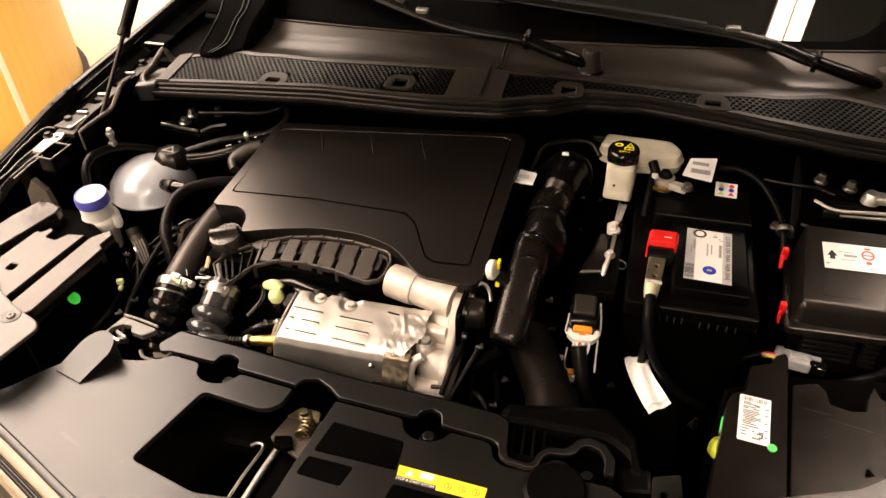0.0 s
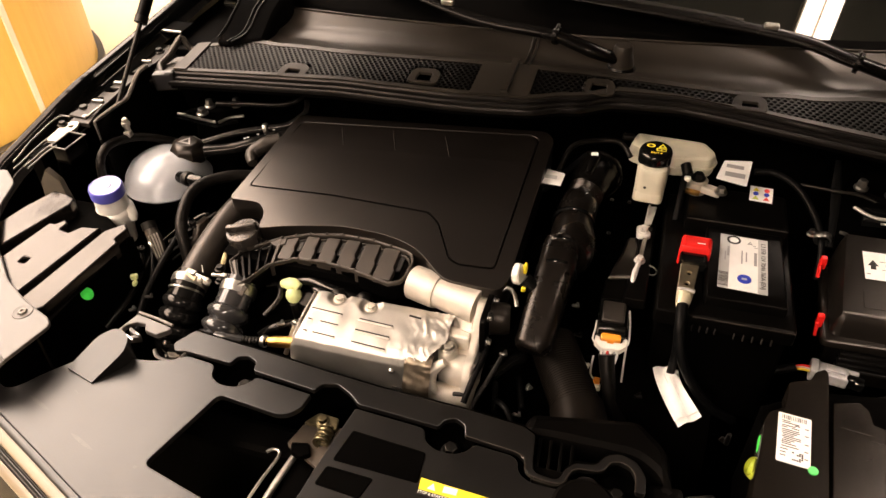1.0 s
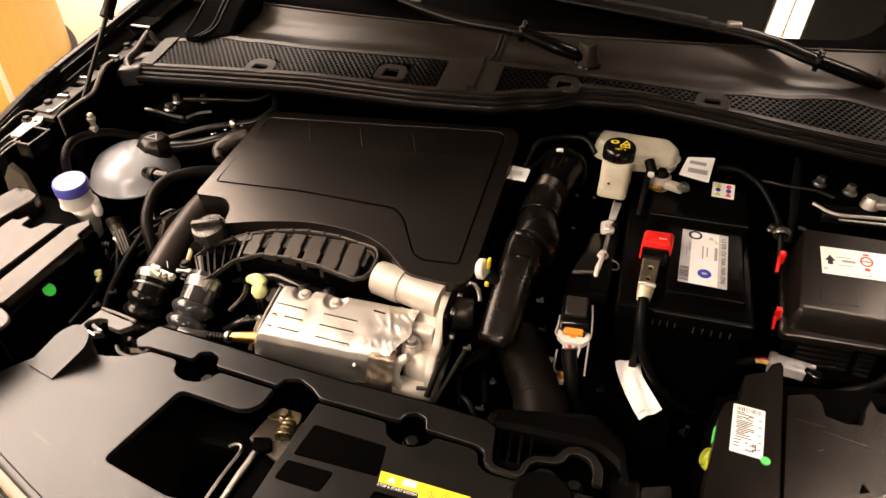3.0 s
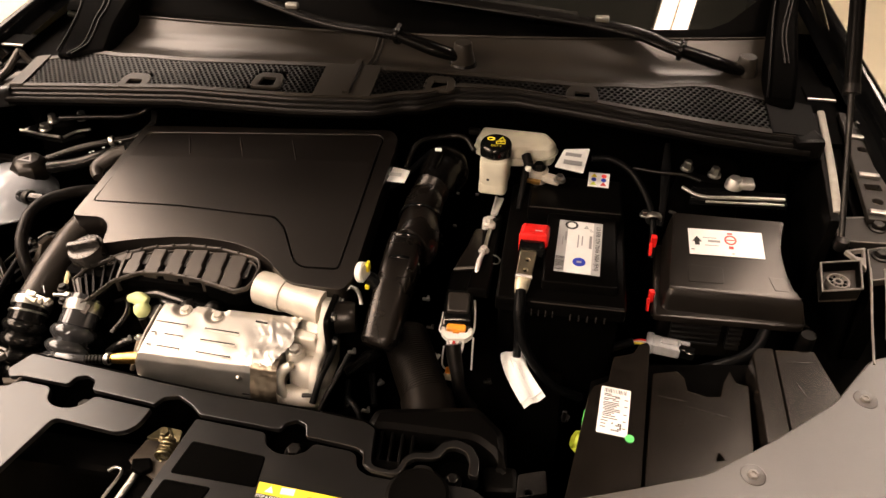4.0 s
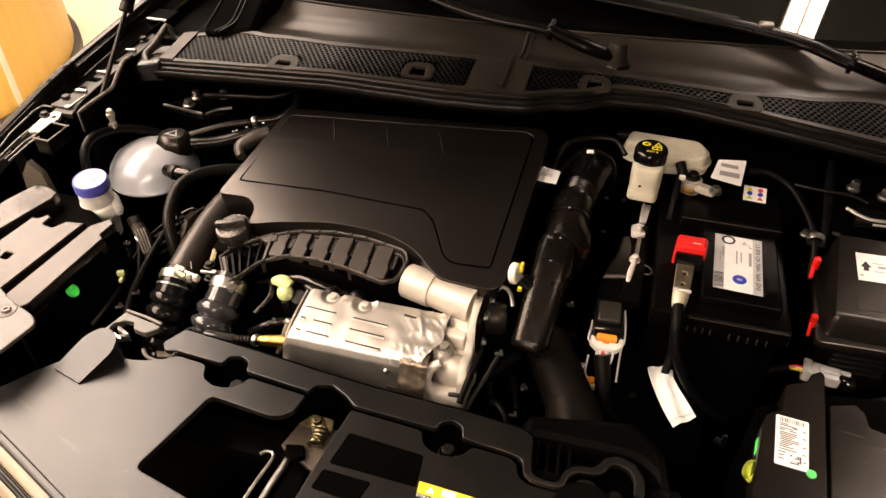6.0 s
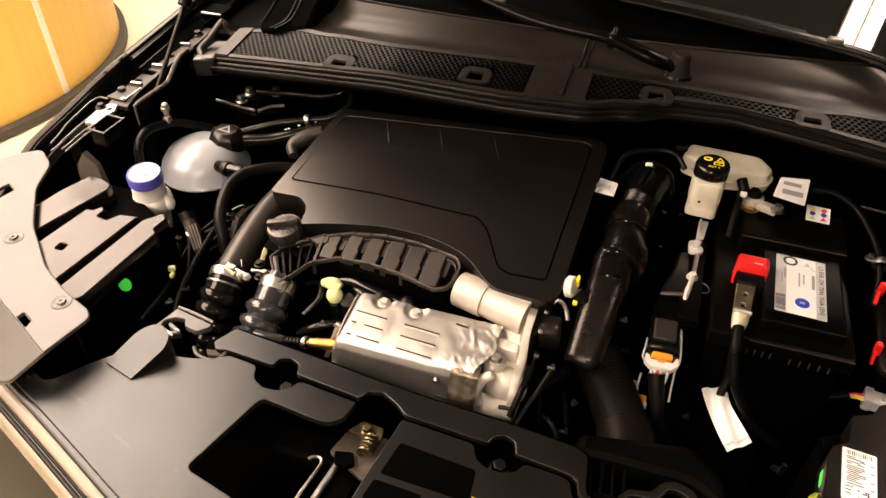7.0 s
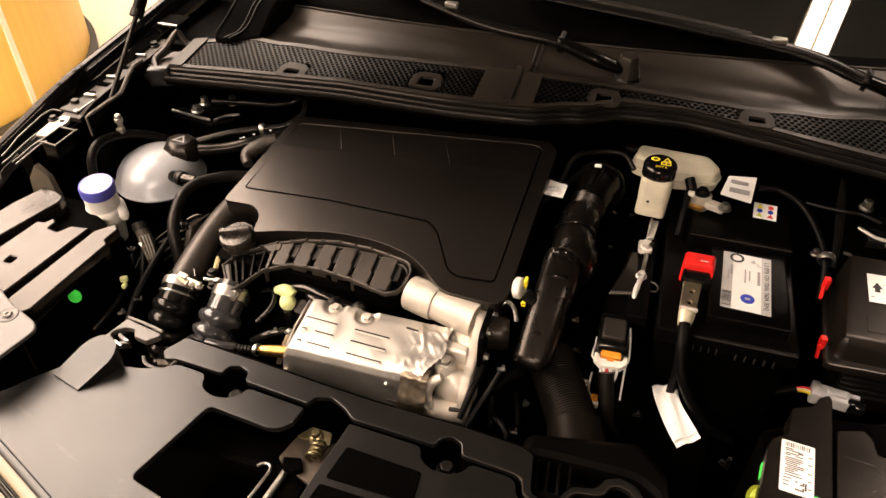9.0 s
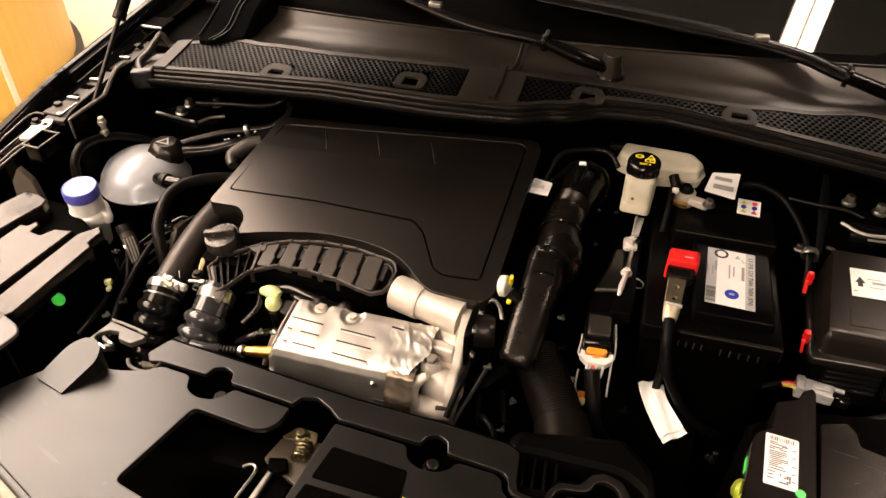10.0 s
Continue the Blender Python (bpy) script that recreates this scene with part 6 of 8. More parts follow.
part("bellows", tube([(-0.354, 0.819, 0.828), (-0.355, 0.806, 0.819), (-0.358, 0.788, 0.806), (-0.363, 0.772, 0.794), (-0.367, 0.758, 0.78), (-0.369, 0.748, 0.765)], 0.0225, 32, rib=0.0105, pitch=0.0245), GREYHOSE, bell, "glossy grey bellows")
for k in range(4):
    part("hose_print", box(-0.372 + 0.0085 * k, 0.797 + 0.001 * k, 0.8375 + 0.0012 * (k % 2), 0.004, 0.002, 0.0015, 0.0004, 20), PAPER, bell, "worn white print")
part("end_ring", ring_band((-0.369, 0.752, 0.774), (0.0, -0.75, -0.66), 0.032, 0.006, 0.002), STEEL, bell, "bright end ring")

hose("coolant_hose", [(-0.430, 1.068, 0.892), (-0.460, 1.047, 0.900), (-0.490, 1.015, 0.905), (-0.4985, 0.985, 0.905), (-0.4983, 0.959, 0.900), (-0.4907, 0.9225, 0.882), (-0.4768, 0.900, 0.852), (-0.465, 0.885, 0.80)], 0.0098, RUBBER, "curved black rubber coolant hose", group="hoses", seg=16)
hose("heater_hose", [(-0.545, 1.100, 0.905), (-0.50, 1.115, 0.908), (-0.455, 1.135, 0.917), (-0.41, 1.165, 0.922), (-0.36, 1.20, 0.92)], 0.0105, HOSE, "black heater hose with pale marks", group="hoses", seg=14)
hose("vent_hose", [(-0.56, 1.11, 0.912), (-0.50, 1.140, 0.925), (-0.445, 1.160, 0.932), (-0.41, 1.175, 0.935), (-0.385, 1.20, 0.950), (-0.39, 1.22, 0.962)], 0.0065, HOSE, "thin black vent hose", group="hoses")
hose("vent_hose", [(-0.565, 1.195, 0.948), (-0.50, 1.205, 0.950), (-0.44, 1.207, 0.955), (-0.405, 1.215, 0.965), (-0.39, 1.235, 0.975)], 0.005, HOSE, "thin black vent hose above the tower", group="hoses")
hose("overflow_hose", [(-0.600, 1.120, 0.895), (-0.625, 1.112, 0.908), (-0.655, 1.075, 0.933), (-0.670, 1.032, 0.946), (-0.674, 1.006, 0.946), (-0.674, 0.988, 0.934), (-0.675, 0.982, 0.912), (-0.682, 0.980, 0.86), (-0.69, 0.98, 0.80)], 0.0075, RUBBER, "black overflow hose looping behind the tank", group="hoses", seg=14)
solo("rubber_bung", tube([(-0.435, 1.075, 0.912), (-0.445, 1.095, 0.918), (-0.425, 1.118, 0.928), (-0.405, 1.13, 0.932)], [0.008, 0.0125, 0.0135, 0.012], 18, 0.005), PIPE, (-0.43, 1.09, 0.90), "grey rubber bung beside the engine cover", "bung")
marks = [(-0.475, 1.127, 0.926), (-0.470, 1.130, 0.927), (-0.455, 1.140, 0.930), (-0.43, 1.155, 0.934)]
hm = thing("hose_marking", (-0.46, 1.13, 0.92), "row of pale paint dots along a hose", "paint marks")
for p in marks:
    part("dot", box(*p, 0.004, 0.002, 0.0015, 0.0004, 25), PAPER, hm)
solo("hose_clip", ring_band((-0.448, 1.159, 0.932), (1, 0.4, 0.15), 0.0072, 0.008, 0.002), STEEL, (-0.448, 1.159, 0.925), "small bright hose clip", "clip")

# tower brackets; bright metal tubes stand for the light their edges catch
brace = thing("tower_bracket", (-0.58, 1.15, 0.90), "black bracket with bright edges at the strut tower", "bracket", "tower brackets")
part("plate", slab([(-0.660, 1.192), (-0.565, 1.178), (-0.535, 1.205), (-0.54, 1.235), (-0.64, 1.225)], 0.905, 0.915, 0.003), GLOSS, brace)
part("edge", tube([(-0.654, 1.191, 0.917), (-0.608, 1.183, 0.918), (-0.566, 1.178, 0.918)], 0.0028, 8), STEEL, brace, "bright edge")
part("edge", tube([(-0.560, 1.179, 0.917), (-0.545, 1.196, 0.920), (-0.52, 1.206, 0.922)], 0.0028, 8), STEEL, brace, "bright edge")
part("stud", bolt((-0.592, 1.182, 0.930), 0.008, 0.012), STEEL, brace)
brace2 = thing("tower_bracket", (0.62, 1.12, 0.90), "black bracket with a long bright edge at the strut tower", "bracket", "tower brackets")
part("plate", slab([(0.545, 1.15), (0.695, 1.158), (0.70, 1.19), (0.55, 1.19)], 0.912, 0.922, 0.003), GLOSS, brace2)
part("edge", tube([(0.535, 1.177, 0.925), (0.564, 1.156, 0.925), (0.62, 1.160, 0.925), (0.691, 1.166, 0.925)], 0.0028, 8), SHIELD, brace2, "bright edge")
part("edge", tube([(0.57, 1.150, 0.920), (0.62, 1.153, 0.920), (0.690, 1.158, 0.920)], 0.0018, 8), SHIELD, brace2, "bright edge")
part("lug", join(lathe([(0, 0.008), (0.009, 0.007), (0.013, 0.0), (0.014, -0.010)], 20, pose(0.613, 1.180, 0.942)), box(0.628, 1.180, 0.940, 0.03, 0.024, 0.012, 0.004)), SHIELD, brace2, "bright domed lug")
hose("brake_line", [(0.455, 1.19, 0.945), (0.50, 1.182, 0.946), (0.535, 1.182, 0.945), (0.56, 1.176, 0.94)], 0.0026, DULLSTEEL, "thin bright brake line", "pipe")

# small fittings at the side of the engine
fit1 = thing("sensor_plug", (-0.54, 0.86, 0.80), "pale ribbed sensor plug with a dark cap", "plug")
part("body", tube([(-0.5385, 0.904, 0.876), (-0.529, 0.897, 0.864), (-0.519, 0.888, 0.849), (-0.509, 0.878, 0.833)], [0.0105, 0.0115, 0.011, 0.008], 12), RUST, fit1)
part("cap", tube([(-0.5445, 0.910, 0.884), (-0.538, 0.9035, 0.875)], 0.0120, 12, 0.004), RUBBER, fit1)
for k in range(4):
    part("bright_rib", tube([(-0.5310 + 0.0032 * k, 0.8875 + 0.0030 * k, 0.876 + 0.0005 * k), (-0.5220 + 0.0032 * k, 0.8795 + 0.0030 * k, 0.861 + 0.0005 * k), (-0.5130 + 0.0028 * k, 0.8715 + 0.0026 * k, 0.845 + 0.0005 * k)], 0.0013, 6), CAPALLOY, fit1, "bright rib")
fit2 = thing("engine_bracket", (-0.46, 0.93, 0.84), "bright cast bracket beside the charge pipe", "bracket")
part("arm", sheet([(0.905, 0.80), (0.955, 0.80), (0.962, 0.872), (0.935, 0.876), (0.910, 0.85)], 0.010, "x", -0.470, 0.003), RUST, fit2)
part("arm", box(-0.485, 0.945, 0.868, 0.030, 0.008, 0.005, 0.002, 15), DULLSTEEL, fit2)
part("nut", bolt((-0.478, 0.935, 0.872), 0.006, 0.008), DULLSTEEL, fit2)
fit3 = thing("head_bracket", (-0.385, 0.87, 0.84), "brassy bracket with bolts below the oil cap", "bracket")
part("plate", sheet([(0.855, 0.82), (0.90, 0.82), (0.908, 0.866), (0.885, 0.872), (0.86, 0.852)], 0.008, "x", -0.390, 0.002), OLIVE, fit3)
for p in ((-0.390, 0.862, 0.858), (-0.384, 0.848, 0.846)):
    part("bolt", bolt(p, 0.006, 0.007), DULLSTEEL, fit3)
for k, (a, b, c) in enumerate((((-0.47, 0.99, 0.86), (-0.50, 0.96, 0.845), (-0.535, 0.93, 0.83)), ((-0.455, 0.975, 0.86), (-0.49, 0.945, 0.84), (-0.52, 0.915, 0.825)), ((-0.45, 0.955, 0.855), (-0.48, 0.93, 0.84), (-0.51, 0.90, 0.82)))):
    hose("drive_belt", [a, b, c], 0.004, PLASTIC, "narrow black belt run", "belt", "belts", flat=0.5)
hose("bonnet_cable", [(-0.505, 0.96, 0.86), (-0.50, 0.90, 0.855), (-0.495, 0.84, 0.845), (-0.49, 0.79, 0.83), (-0.47, 0.74, 0.82)], 0.005, WIRE, "black cable running to the front", "cable")
hose("steel_line", [(-0.505, 0.955, 0.862), (-0.53, 0.90, 0.846), (-0.535, 0.86, 0.83)], 0.0018, DULLSTEEL, "thin dull steel line", "pipe")
solo("green_clip", join(box(-0.511, 0.811, 0.858, 0.011, 0.008, 0.008, 0.002, 30), box(-0.507, 0.804, 0.852, 0.006, 0.010, 0.007, 0.002, 10)), PALELIME, (-0.51, 0.81, 0.85), "small pale green clip", "clip")

# dark casting parts seen in the gaps below the duct
for i, (x, y, z, r) in enumerate(((-0.245, 0.865, 0.82, 0.022), (-0.19, 0.862, 0.845, 0.016), (-0.15, 0.860, 0.85, 0.014))):
    solo("casting_lump", lathe([(0, r * 0.8), (r * 0.5, r * 0.75), (r * 0.85, r * 0.4), (r, 0), (r * 0.9, -r * 0.5), (0, -r)], 16, Matrix.Translation((x, y, z)) @ pose(0, 0, 0, 30 + 20 * i, 15 * i, 0)), DULLSTEEL, (x, y, z - r), "dark lumpy casting under the duct", "casting", "castings")
hose("fuel_pipe", [(-0.085, 0.93, 0.895), (-0.04, 0.915, 0.90), (0.0, 0.89, 0.895)], 0.007, STEEL, "bright pipe below the engine cover", "pipe")

# ---- air intake ----
intake = thing("intake_pipe", (0.13, 0.95, 0.80), "glossy black intake pipe with bands", "intake pipe")
part("elbow", tube([(0.137, 1.112, 0.926), (0.140, 1.128, 0.929), (0.143, 1.150, 0.930), (0.147, 1.178, 0.922), (0.150, 1.205, 0.895)], [0.027, 0.032, 0.0370, 0.0385, 0.034], 32), WIPER, intake, "glossy black elbow")
part("elbow_lug", tube([(0.136, 1.120, 0.958), (0.139, 1.136, 0.966), (0.141, 1.154, 0.969)], [0.006, 0.008, 0.009], 12), WIPER, intake)
part("white_clip", box(0.1405, 1.148, 0.976, 0.011, 0.007, 0.006, 0.002, 10), PAPER, intake, "white clip")
part("bellows", tube([(0.138, 1.124, 0.926), (0.1345, 1.101, 0.925), (0.132, 1.082, 0.924)], 0.0268, 32, rib=0.0018, pitch=0.0042), INTAKE, intake, "ribbed upper bellows")
part("cuff", tube([(0.132, 1.086, 0.924), (0.1312, 1.081, 0.9238), (0.1295, 1.066, 0.920), (0.128, 1.050, 0.9155)], [0.0275, 0.0295, 0.0300, 0.0295], 32, 0.004), INTAKE, intake, "smooth cuff")
part("funnel", tube([(0.1275, 1.043, 0.914), (0.130, 1.022, 0.912), (0.133, 1.002, 0.910), (0.133, 0.982, 0.909), (0.131, 0.976, 0.909)], [0.0285, 0.0315, 0.0345, 0.0350, 0.0335], 32, 0.004), INTAKE, intake, "flared glossy collar")
part("pipe", tube([(0.122, 0.980, 0.911), (0.1215, 0.955, 0.911), (0.121, 0.927, 0.907), (0.1165, 0.885, 0.889), (0.112, 0.845, 0.866), (0.1105, 0.834, 0.859)], [0.0275, 0.0272, 0.0268, 0.0262, 0.0255, 0.0245], 40, 0.004, square=3.6), INTAKE, intake, "squarish satin black pipe", 60)
part("pipe_end", tube([(0.1107, 0.8365, 0.8605), (0.1100, 0.8300, 0.8560), (0.1095, 0.8250, 0.8530), (0.1092, 0.8235, 0.8520)], [0.0250, 0.0250, 0.0225, 0.0180], 40, 0.002, square=3.4), INTAKE, intake, "closed pipe end", 60)
for p, d, r in (((0.1275, 1.046, 0.9145), (0.05, -1, -0.2), 0.0300), ((0.122, 0.974, 0.911), (0.02, -1, -0.1), 0.0285), ((0.1212, 0.932, 0.908), (0.06, -1, -0.25), 0.0272)):
    part("band", ring_band(p, d, r, 0.0055, 0.0024), GLOSS, intake, "raised band")
part("rear_rim", ring_band((0.146, 1.170, 0.924), (0.1, 1, -0.25), 0.0380, 0.006, 0.003), WIPER, intake)
hose("breather_hose", [(0.088, 1.135, 0.945), (0.102, 1.168, 0.972), (0.135, 1.195, 0.972), (0.175, 1.20, 0.972), (0.195, 1.18, 0.960)], 0.0042, RUBBER, "thin black breather hose", group="hoses")

snorkel = thing("air_hose", (0.18, 0.78, 0.76), "ribbed black rubber air hose into the air box", "air hose")
part("hose", tube([(0.130, 0.90, 0.795), (0.149, 0.86, 0.795), (0.172, 0.815, 0.790), (0.184, 0.790, 0.786)], [0.034, 0.034, 0.034, 0.034], 28, rib=0.0007, pitch=0.0036), SNORKEL, snorkel, "finely ribbed hose")
part("cuff", tube([(0.181, 0.799, 0.787), (0.186, 0.786, 0.785), (0.194, 0.762, 0.783), (0.201, 0.735, 0.783)], [0.0375, 0.038, 0.038, 0.0385], 28), SNORKEL, snorkel, "plain end cuff")
airbox = thing("air_box", (0.21, 0.70, 0.80), "rounded black plastic air box behind the front panel", "air box")
part("hump", slab(rounded([(0.122, 0.685), (0.128, 0.724), (0.262, 0.748), (0.300, 0.712), (0.308, 0.655), (0.296, 0.64), (0.29, 0.67), (0.262, 0.69), (0.21, 0.69), (0.16, 0.69)], 0.012), 0.80, 0.855, 0.012), PLASTIC, airbox)
for k in range(4):
    part("rib", box(0.150 + 0.013 * k, 0.664, 0.850, 0.004, 0.044, 0.014, 0.0015, 4), PLASTIC, airbox)
part("latch_block", box(0.170, 0.634, 0.850, 0.045, 0.02, 0.02, 0.003), PLASTIC, airbox)
part("stub", box(0.300, 0.644, 0.838, 0.040, 0.036, 0.030, 0.006, 6), PLASTIC, airbox)
side = thing("side_bracket", (0.35, 0.62, 0.82), "dull steel bracket with a hole beside the air box", "bracket")
part("plate", slab(rounded([(0.320, 0.654), (0.352, 0.665), (0.3555, 0.634), (0.320, 0.623)], 0.003), 0.846, 0.852, 0.001, [circle(0.334, 0.631, 0.005, 14)]), DULLSTEEL, side)

tagf = thing("hose_tag", (0.082, 1.11, 0.93), "small white folded tag on a black hose", "tag")
part("paper", drape(slab(rounded([(0.064, 1.112), (0.102, 1.105), (0.100, 1.069), (0.062, 1.073)], 0.002), 0.964, 0.965), lambda x, y: -3.0 * (x - 0.082) ** 2 * 4), PAPER, tagf)
part("print", bars([(0.082, 1.086, 0.020, 0.009)], 0.9645), SILVER, tagf, "faint grey print")
hose("tag_cable", [(0.05, 1.075, 0.93), (0.075, 1.09, 0.938), (0.10, 1.135, 0.945), (0.125, 1.175, 0.955)], 0.005, WIRE, "thin black cable under a tag", "cable")
sens = thing("oil_sensor", (0.076, 0.885, 0.89), "white sensor plug with a yellow lock", "sensor")
part("plug", lathe([(0, 0.006), (0.013, 0.006), (0.0150, 0.004), (0.0150, -0.004), (0.012, -0.006), (0, -0.006)], 20, Matrix.Translation((0.0735, 0.8970, 0.9240)) @ pose(0, 0, 0, 0, 78, -10)), MILK, sens)
part("lock", join(box(0.0820, 0.9020, 0.9320, 0.005, 0.012, 0.014, 0.002), box(0.0840, 0.8830, 0.9110, 0.006, 0.008, 0.006, 0.001)), YELLOW, sens, "yellow lock")
part("socket", tube([(0.082, 0.8950, 0.918), (0.102, 0.8900, 0.905)], 0.011, 14), GLOSS, sens)

# ---- brake fluid reservoir ----
res = thing("brake_reservoir", (0.24, 1.17, 0.86), "yellowed brake fluid reservoir with a black cap", "brake reservoir")
part("filler", slab(rounded([(0.209, 1.132), (0.253, 1.129), (0.258, 1.178), (0.208, 1.186)], 0.012, 4), 0.926, 0.971, 0.006), RESERVOIR, res, "front filler chamber")
part("foot", slab(rounded([(0.208, 1.131), (0.252, 1.128), (0.256, 1.152), (0.208, 1.156)], 0.008, 4), 0.912, 0.930, 0.005), RESERVOIR, res)
part("rear_chamber", slab(rounded([(0.190, 1.226), (0.198, 1.270), (0.310, 1.264), (0.330, 1.232), (0.320, 1.206), (0.250, 1.196)], 0.010, 4), 0.925, 0.957, 0.008), RESERVOIR, res, "long rear chamber")
part("weld_seam", slab(rounded([(0.187, 1.224), (0.196, 1.274), (0.312, 1.268), (0.334, 1.232), (0.322, 1.202), (0.248, 1.192)], 0.010, 4), 0.938, 0.941, 0.001), RESERVOIR, res)
RM = Matrix.Translation((0.232, 1.164, 0.975)) @ pose(0, 0, 0, 4, 0, 0) @ Matrix.Scale(0.88, 4)
rc = part("cap", lathe([(0.0, 0.0185), (0.024, 0.0185), (0.0275, 0.016), (0.029, 0.012), (0.029, -0.006), (0.027, -0.008), (0, -0.008)], 40, RM.copy()), GLOSS, res, "black screw cap")
part("symbol", moved(slab(circle(-0.010, 0.008, 0.0075, 20, 0.72), 0.0186, 0.0192, 0, [circle(-0.010, 0.008, 0.004, 14, 0.72)]), RM.copy()), YELLOW, rc, "yellow brake symbol")
tri = [(0.003, 0.004), (0.017, 0.004), (0.010, 0.016)]
part("symbol", moved(slab(tri, 0.0186, 0.0192, 0, [inset(tri, 0.0016)]), RM.copy()), YELLOW, rc, "yellow triangle")
part("symbol", moved(slab([(0.000, -0.006), (0.017, -0.006), (0.017, 0.002), (0.000, 0.002)], 0.0186, 0.0192, 0, [[(0.002, -0.0045), (0.008, -0.0045), (0.008, 0.0005), (0.002, 0.0005)], [(0.0095, -0.0045), (0.0155, -0.0045), (0.0155, 0.0005), (0.0095, 0.0005)]]), RM.copy()), YELLOW, rc, "yellow booklet")
part("lettering", moved(letters("DOT 4", 0.0065, pose(0.001, -0.0125, 0.0187)), RM.copy()), YELLOW, rc, "yellow capitals")
part("level_dot", lathe([(0, 0.001), (0.002, 0.0008), (0.0025, 0)], 10, Matrix.Translation((0.224, 1.1285, 0.940)) @ pose(0, 0, 0, 90, 0, 0)), INK, res)
part("spout", box(0.186, 1.250, 0.955, 0.02, 0.012, 0.01, 0.003), RUBBER, res)

# ---- wiring beside the battery ----
loom = thing("wiring_loom", (0.23, 1.0, 0.80), "black wiring loom with bright crimped clips", "wiring loom")
part("rail", slab(rounded([(0.232, 1.115), (0.252, 1.115), (0.250, 0.93), (0.218, 0.93)], 0.004), 0.868, 0.884, 0.003), PLASTIC, loom, "dark cable rail")
part("strap", drape(slab(rounded([(0.2355, 1.156), (0.2500, 1.158), (0.2440, 1.105), (0.2330, 1.102)], 0.003), 0.886, 0.890, 0.0012), lambda x, y: 0.004 * math.sin((y - 1.1) * 70)), STRAP, loom, "bright flat strap")
part("strap_rib", tube([(0.2375, 1.152, 0.8915), (0.2360, 1.125, 0.8925), (0.2345, 1.104, 0.890)], 0.0016, 8), STRAP, loom)
part("strap_fold", slab(rounded([(0.222, 1.092), (0.243, 1.096), (0.245, 1.066), (0.224, 1.062)], 0.006), 0.889, 0.894, 0.002), STRAP, loom)
part("strap_nut", bolt((0.233, 1.078, 0.893), 0.0062, 0.010), STRAP, loom, "bright nut")
part("strap_nut", bolt((0.243, 1.083, 0.890), 0.0050, 0.007), DULLSTEEL, loom)
part("strap", slab(rounded([(0.2335, 1.064), (0.2405, 1.064), (0.2375, 1.016), (0.2315, 1.016)], 0.002), 0.889, 0.893, 0.001), STEEL, loom, "bright flat strap")
part("strap_nut", bolt((0.2335, 1.012, 0.888), 0.0058, 0.009), STRAP, loom, "bright nut")
part("strap_tail", tube([(0.2335, 1.005, 0.893), (0.2315, 0.992, 0.893), (0.2295, 0.982, 0.890), (0.2275, 0.965, 0.880), (0.2265, 0.950, 0.868)], [0.0040, 0.0036, 0.0044, 0.0028, 0.0018], 10), STRAP, loom)
part("hook", tube([(0.244, 1.012, 0.882), (0.254, 1.008, 0.884), (0.260, 0.999, 0.884), (0.257, 0.991, 0.883), (0.249, 0.992, 0.882)], 0.0013, 6), STEEL, loom, "thin wire hook")
part("shroud", drape(slab(rounded([(0.212, 1.072), (0.229, 1.076), (0.2315, 1.008), (0.228, 0.978), (0.194, 0.969), (0.196, 0.987), (0.207, 1.028)], 0.005), 0.858, 0.884, 0.004), lambda x, y: 0.003 * math.sin((y - 0.97) * 32)), LIDPLASTIC, loom, "grey cable shroud")
part("flap", slab(rounded([(0.1925, 0.9655), (0.2275, 0.9745), (0.2280, 0.9790), (0.1945, 0.9715)], 0.0012), 0.884, 0.8855, 0.0005), CAPGREY, loom, "pale folded edge")
for x, y, z in ((0.163, 1.035, 0.89), (0.166, 1.022, 0.885), (0.182, 1.052, 0.90), (0.178, 1.112, 0.92), (0.205, 1.148, 0.895)):
    part("tie_head", moved(box(0, 0, 0, 0.006, 0.004, 0.004, 0.001), Matrix.Translation((x, y, z)) @ pose(0, 0, 0, 20, 0, x * 900)), DULLSTEEL, loom, "small bright cable tie")

plug = thing("control_unit_plug", (0.21, 0.92, 0.80), "black multi-pin plug with an orange lock", "plug")
PM = Matrix.Translation((0.2095, 0.912, 0.851)) @ pose(0, 0, 0, 16, 0, 3)
part("neck", moved(slab(rounded([(-0.020, 0.028), (0.018, 0.028), (0.015, 0.070), (-0.016, 0.066)], 0.004), -0.010, 0.010, 0.003), PM.copy()), PLASTIC, plug, "black neck")
part("housing", moved(box(0, 0.000, 0, 0.042, 0.062, 0.030, 0.005), PM.copy()), GLOSS, plug, "glossy black housing")
part("lid", moved(box(0, 0.006, 0.0165, 0.032, 0.034, 0.008, 0.0035), PM.copy()), PIPE, plug, "satin lid")
part("lid_step", moved(tube([(-0.017, -0.019, 0.011), (0, -0.0185, 0.012), (0.017, -0.019, 0.011)], 0.0085, 20, 0.006), PM.copy()), GLOSS, plug)
part("orange_lock", moved(box(0.000, -0.0315, 0.010, 0.028, 0.011, 0.010, 0.003), PM.copy()), ORANGE, plug, "orange lock")
part("orange_lip", moved(box(0.000, -0.0375, 0.0085, 0.009, 0.004, 0.005, 0.001), PM.copy()), ORANGE, plug)
part("base", moved(slab(rounded([(-0.0215, -0.028), (-0.022, -0.039), (-0.012, -0.048), (0.014, -0.048), (0.024, -0.039), (0.0235, -0.028), (0.017, -0.028), (0.016, -0.036), (-0.014, -0.036), (-0.015, -0.028)], 0.003), -0.004, 0.008, 0.002), PM.copy()), MILK, plug, "milky connector base")
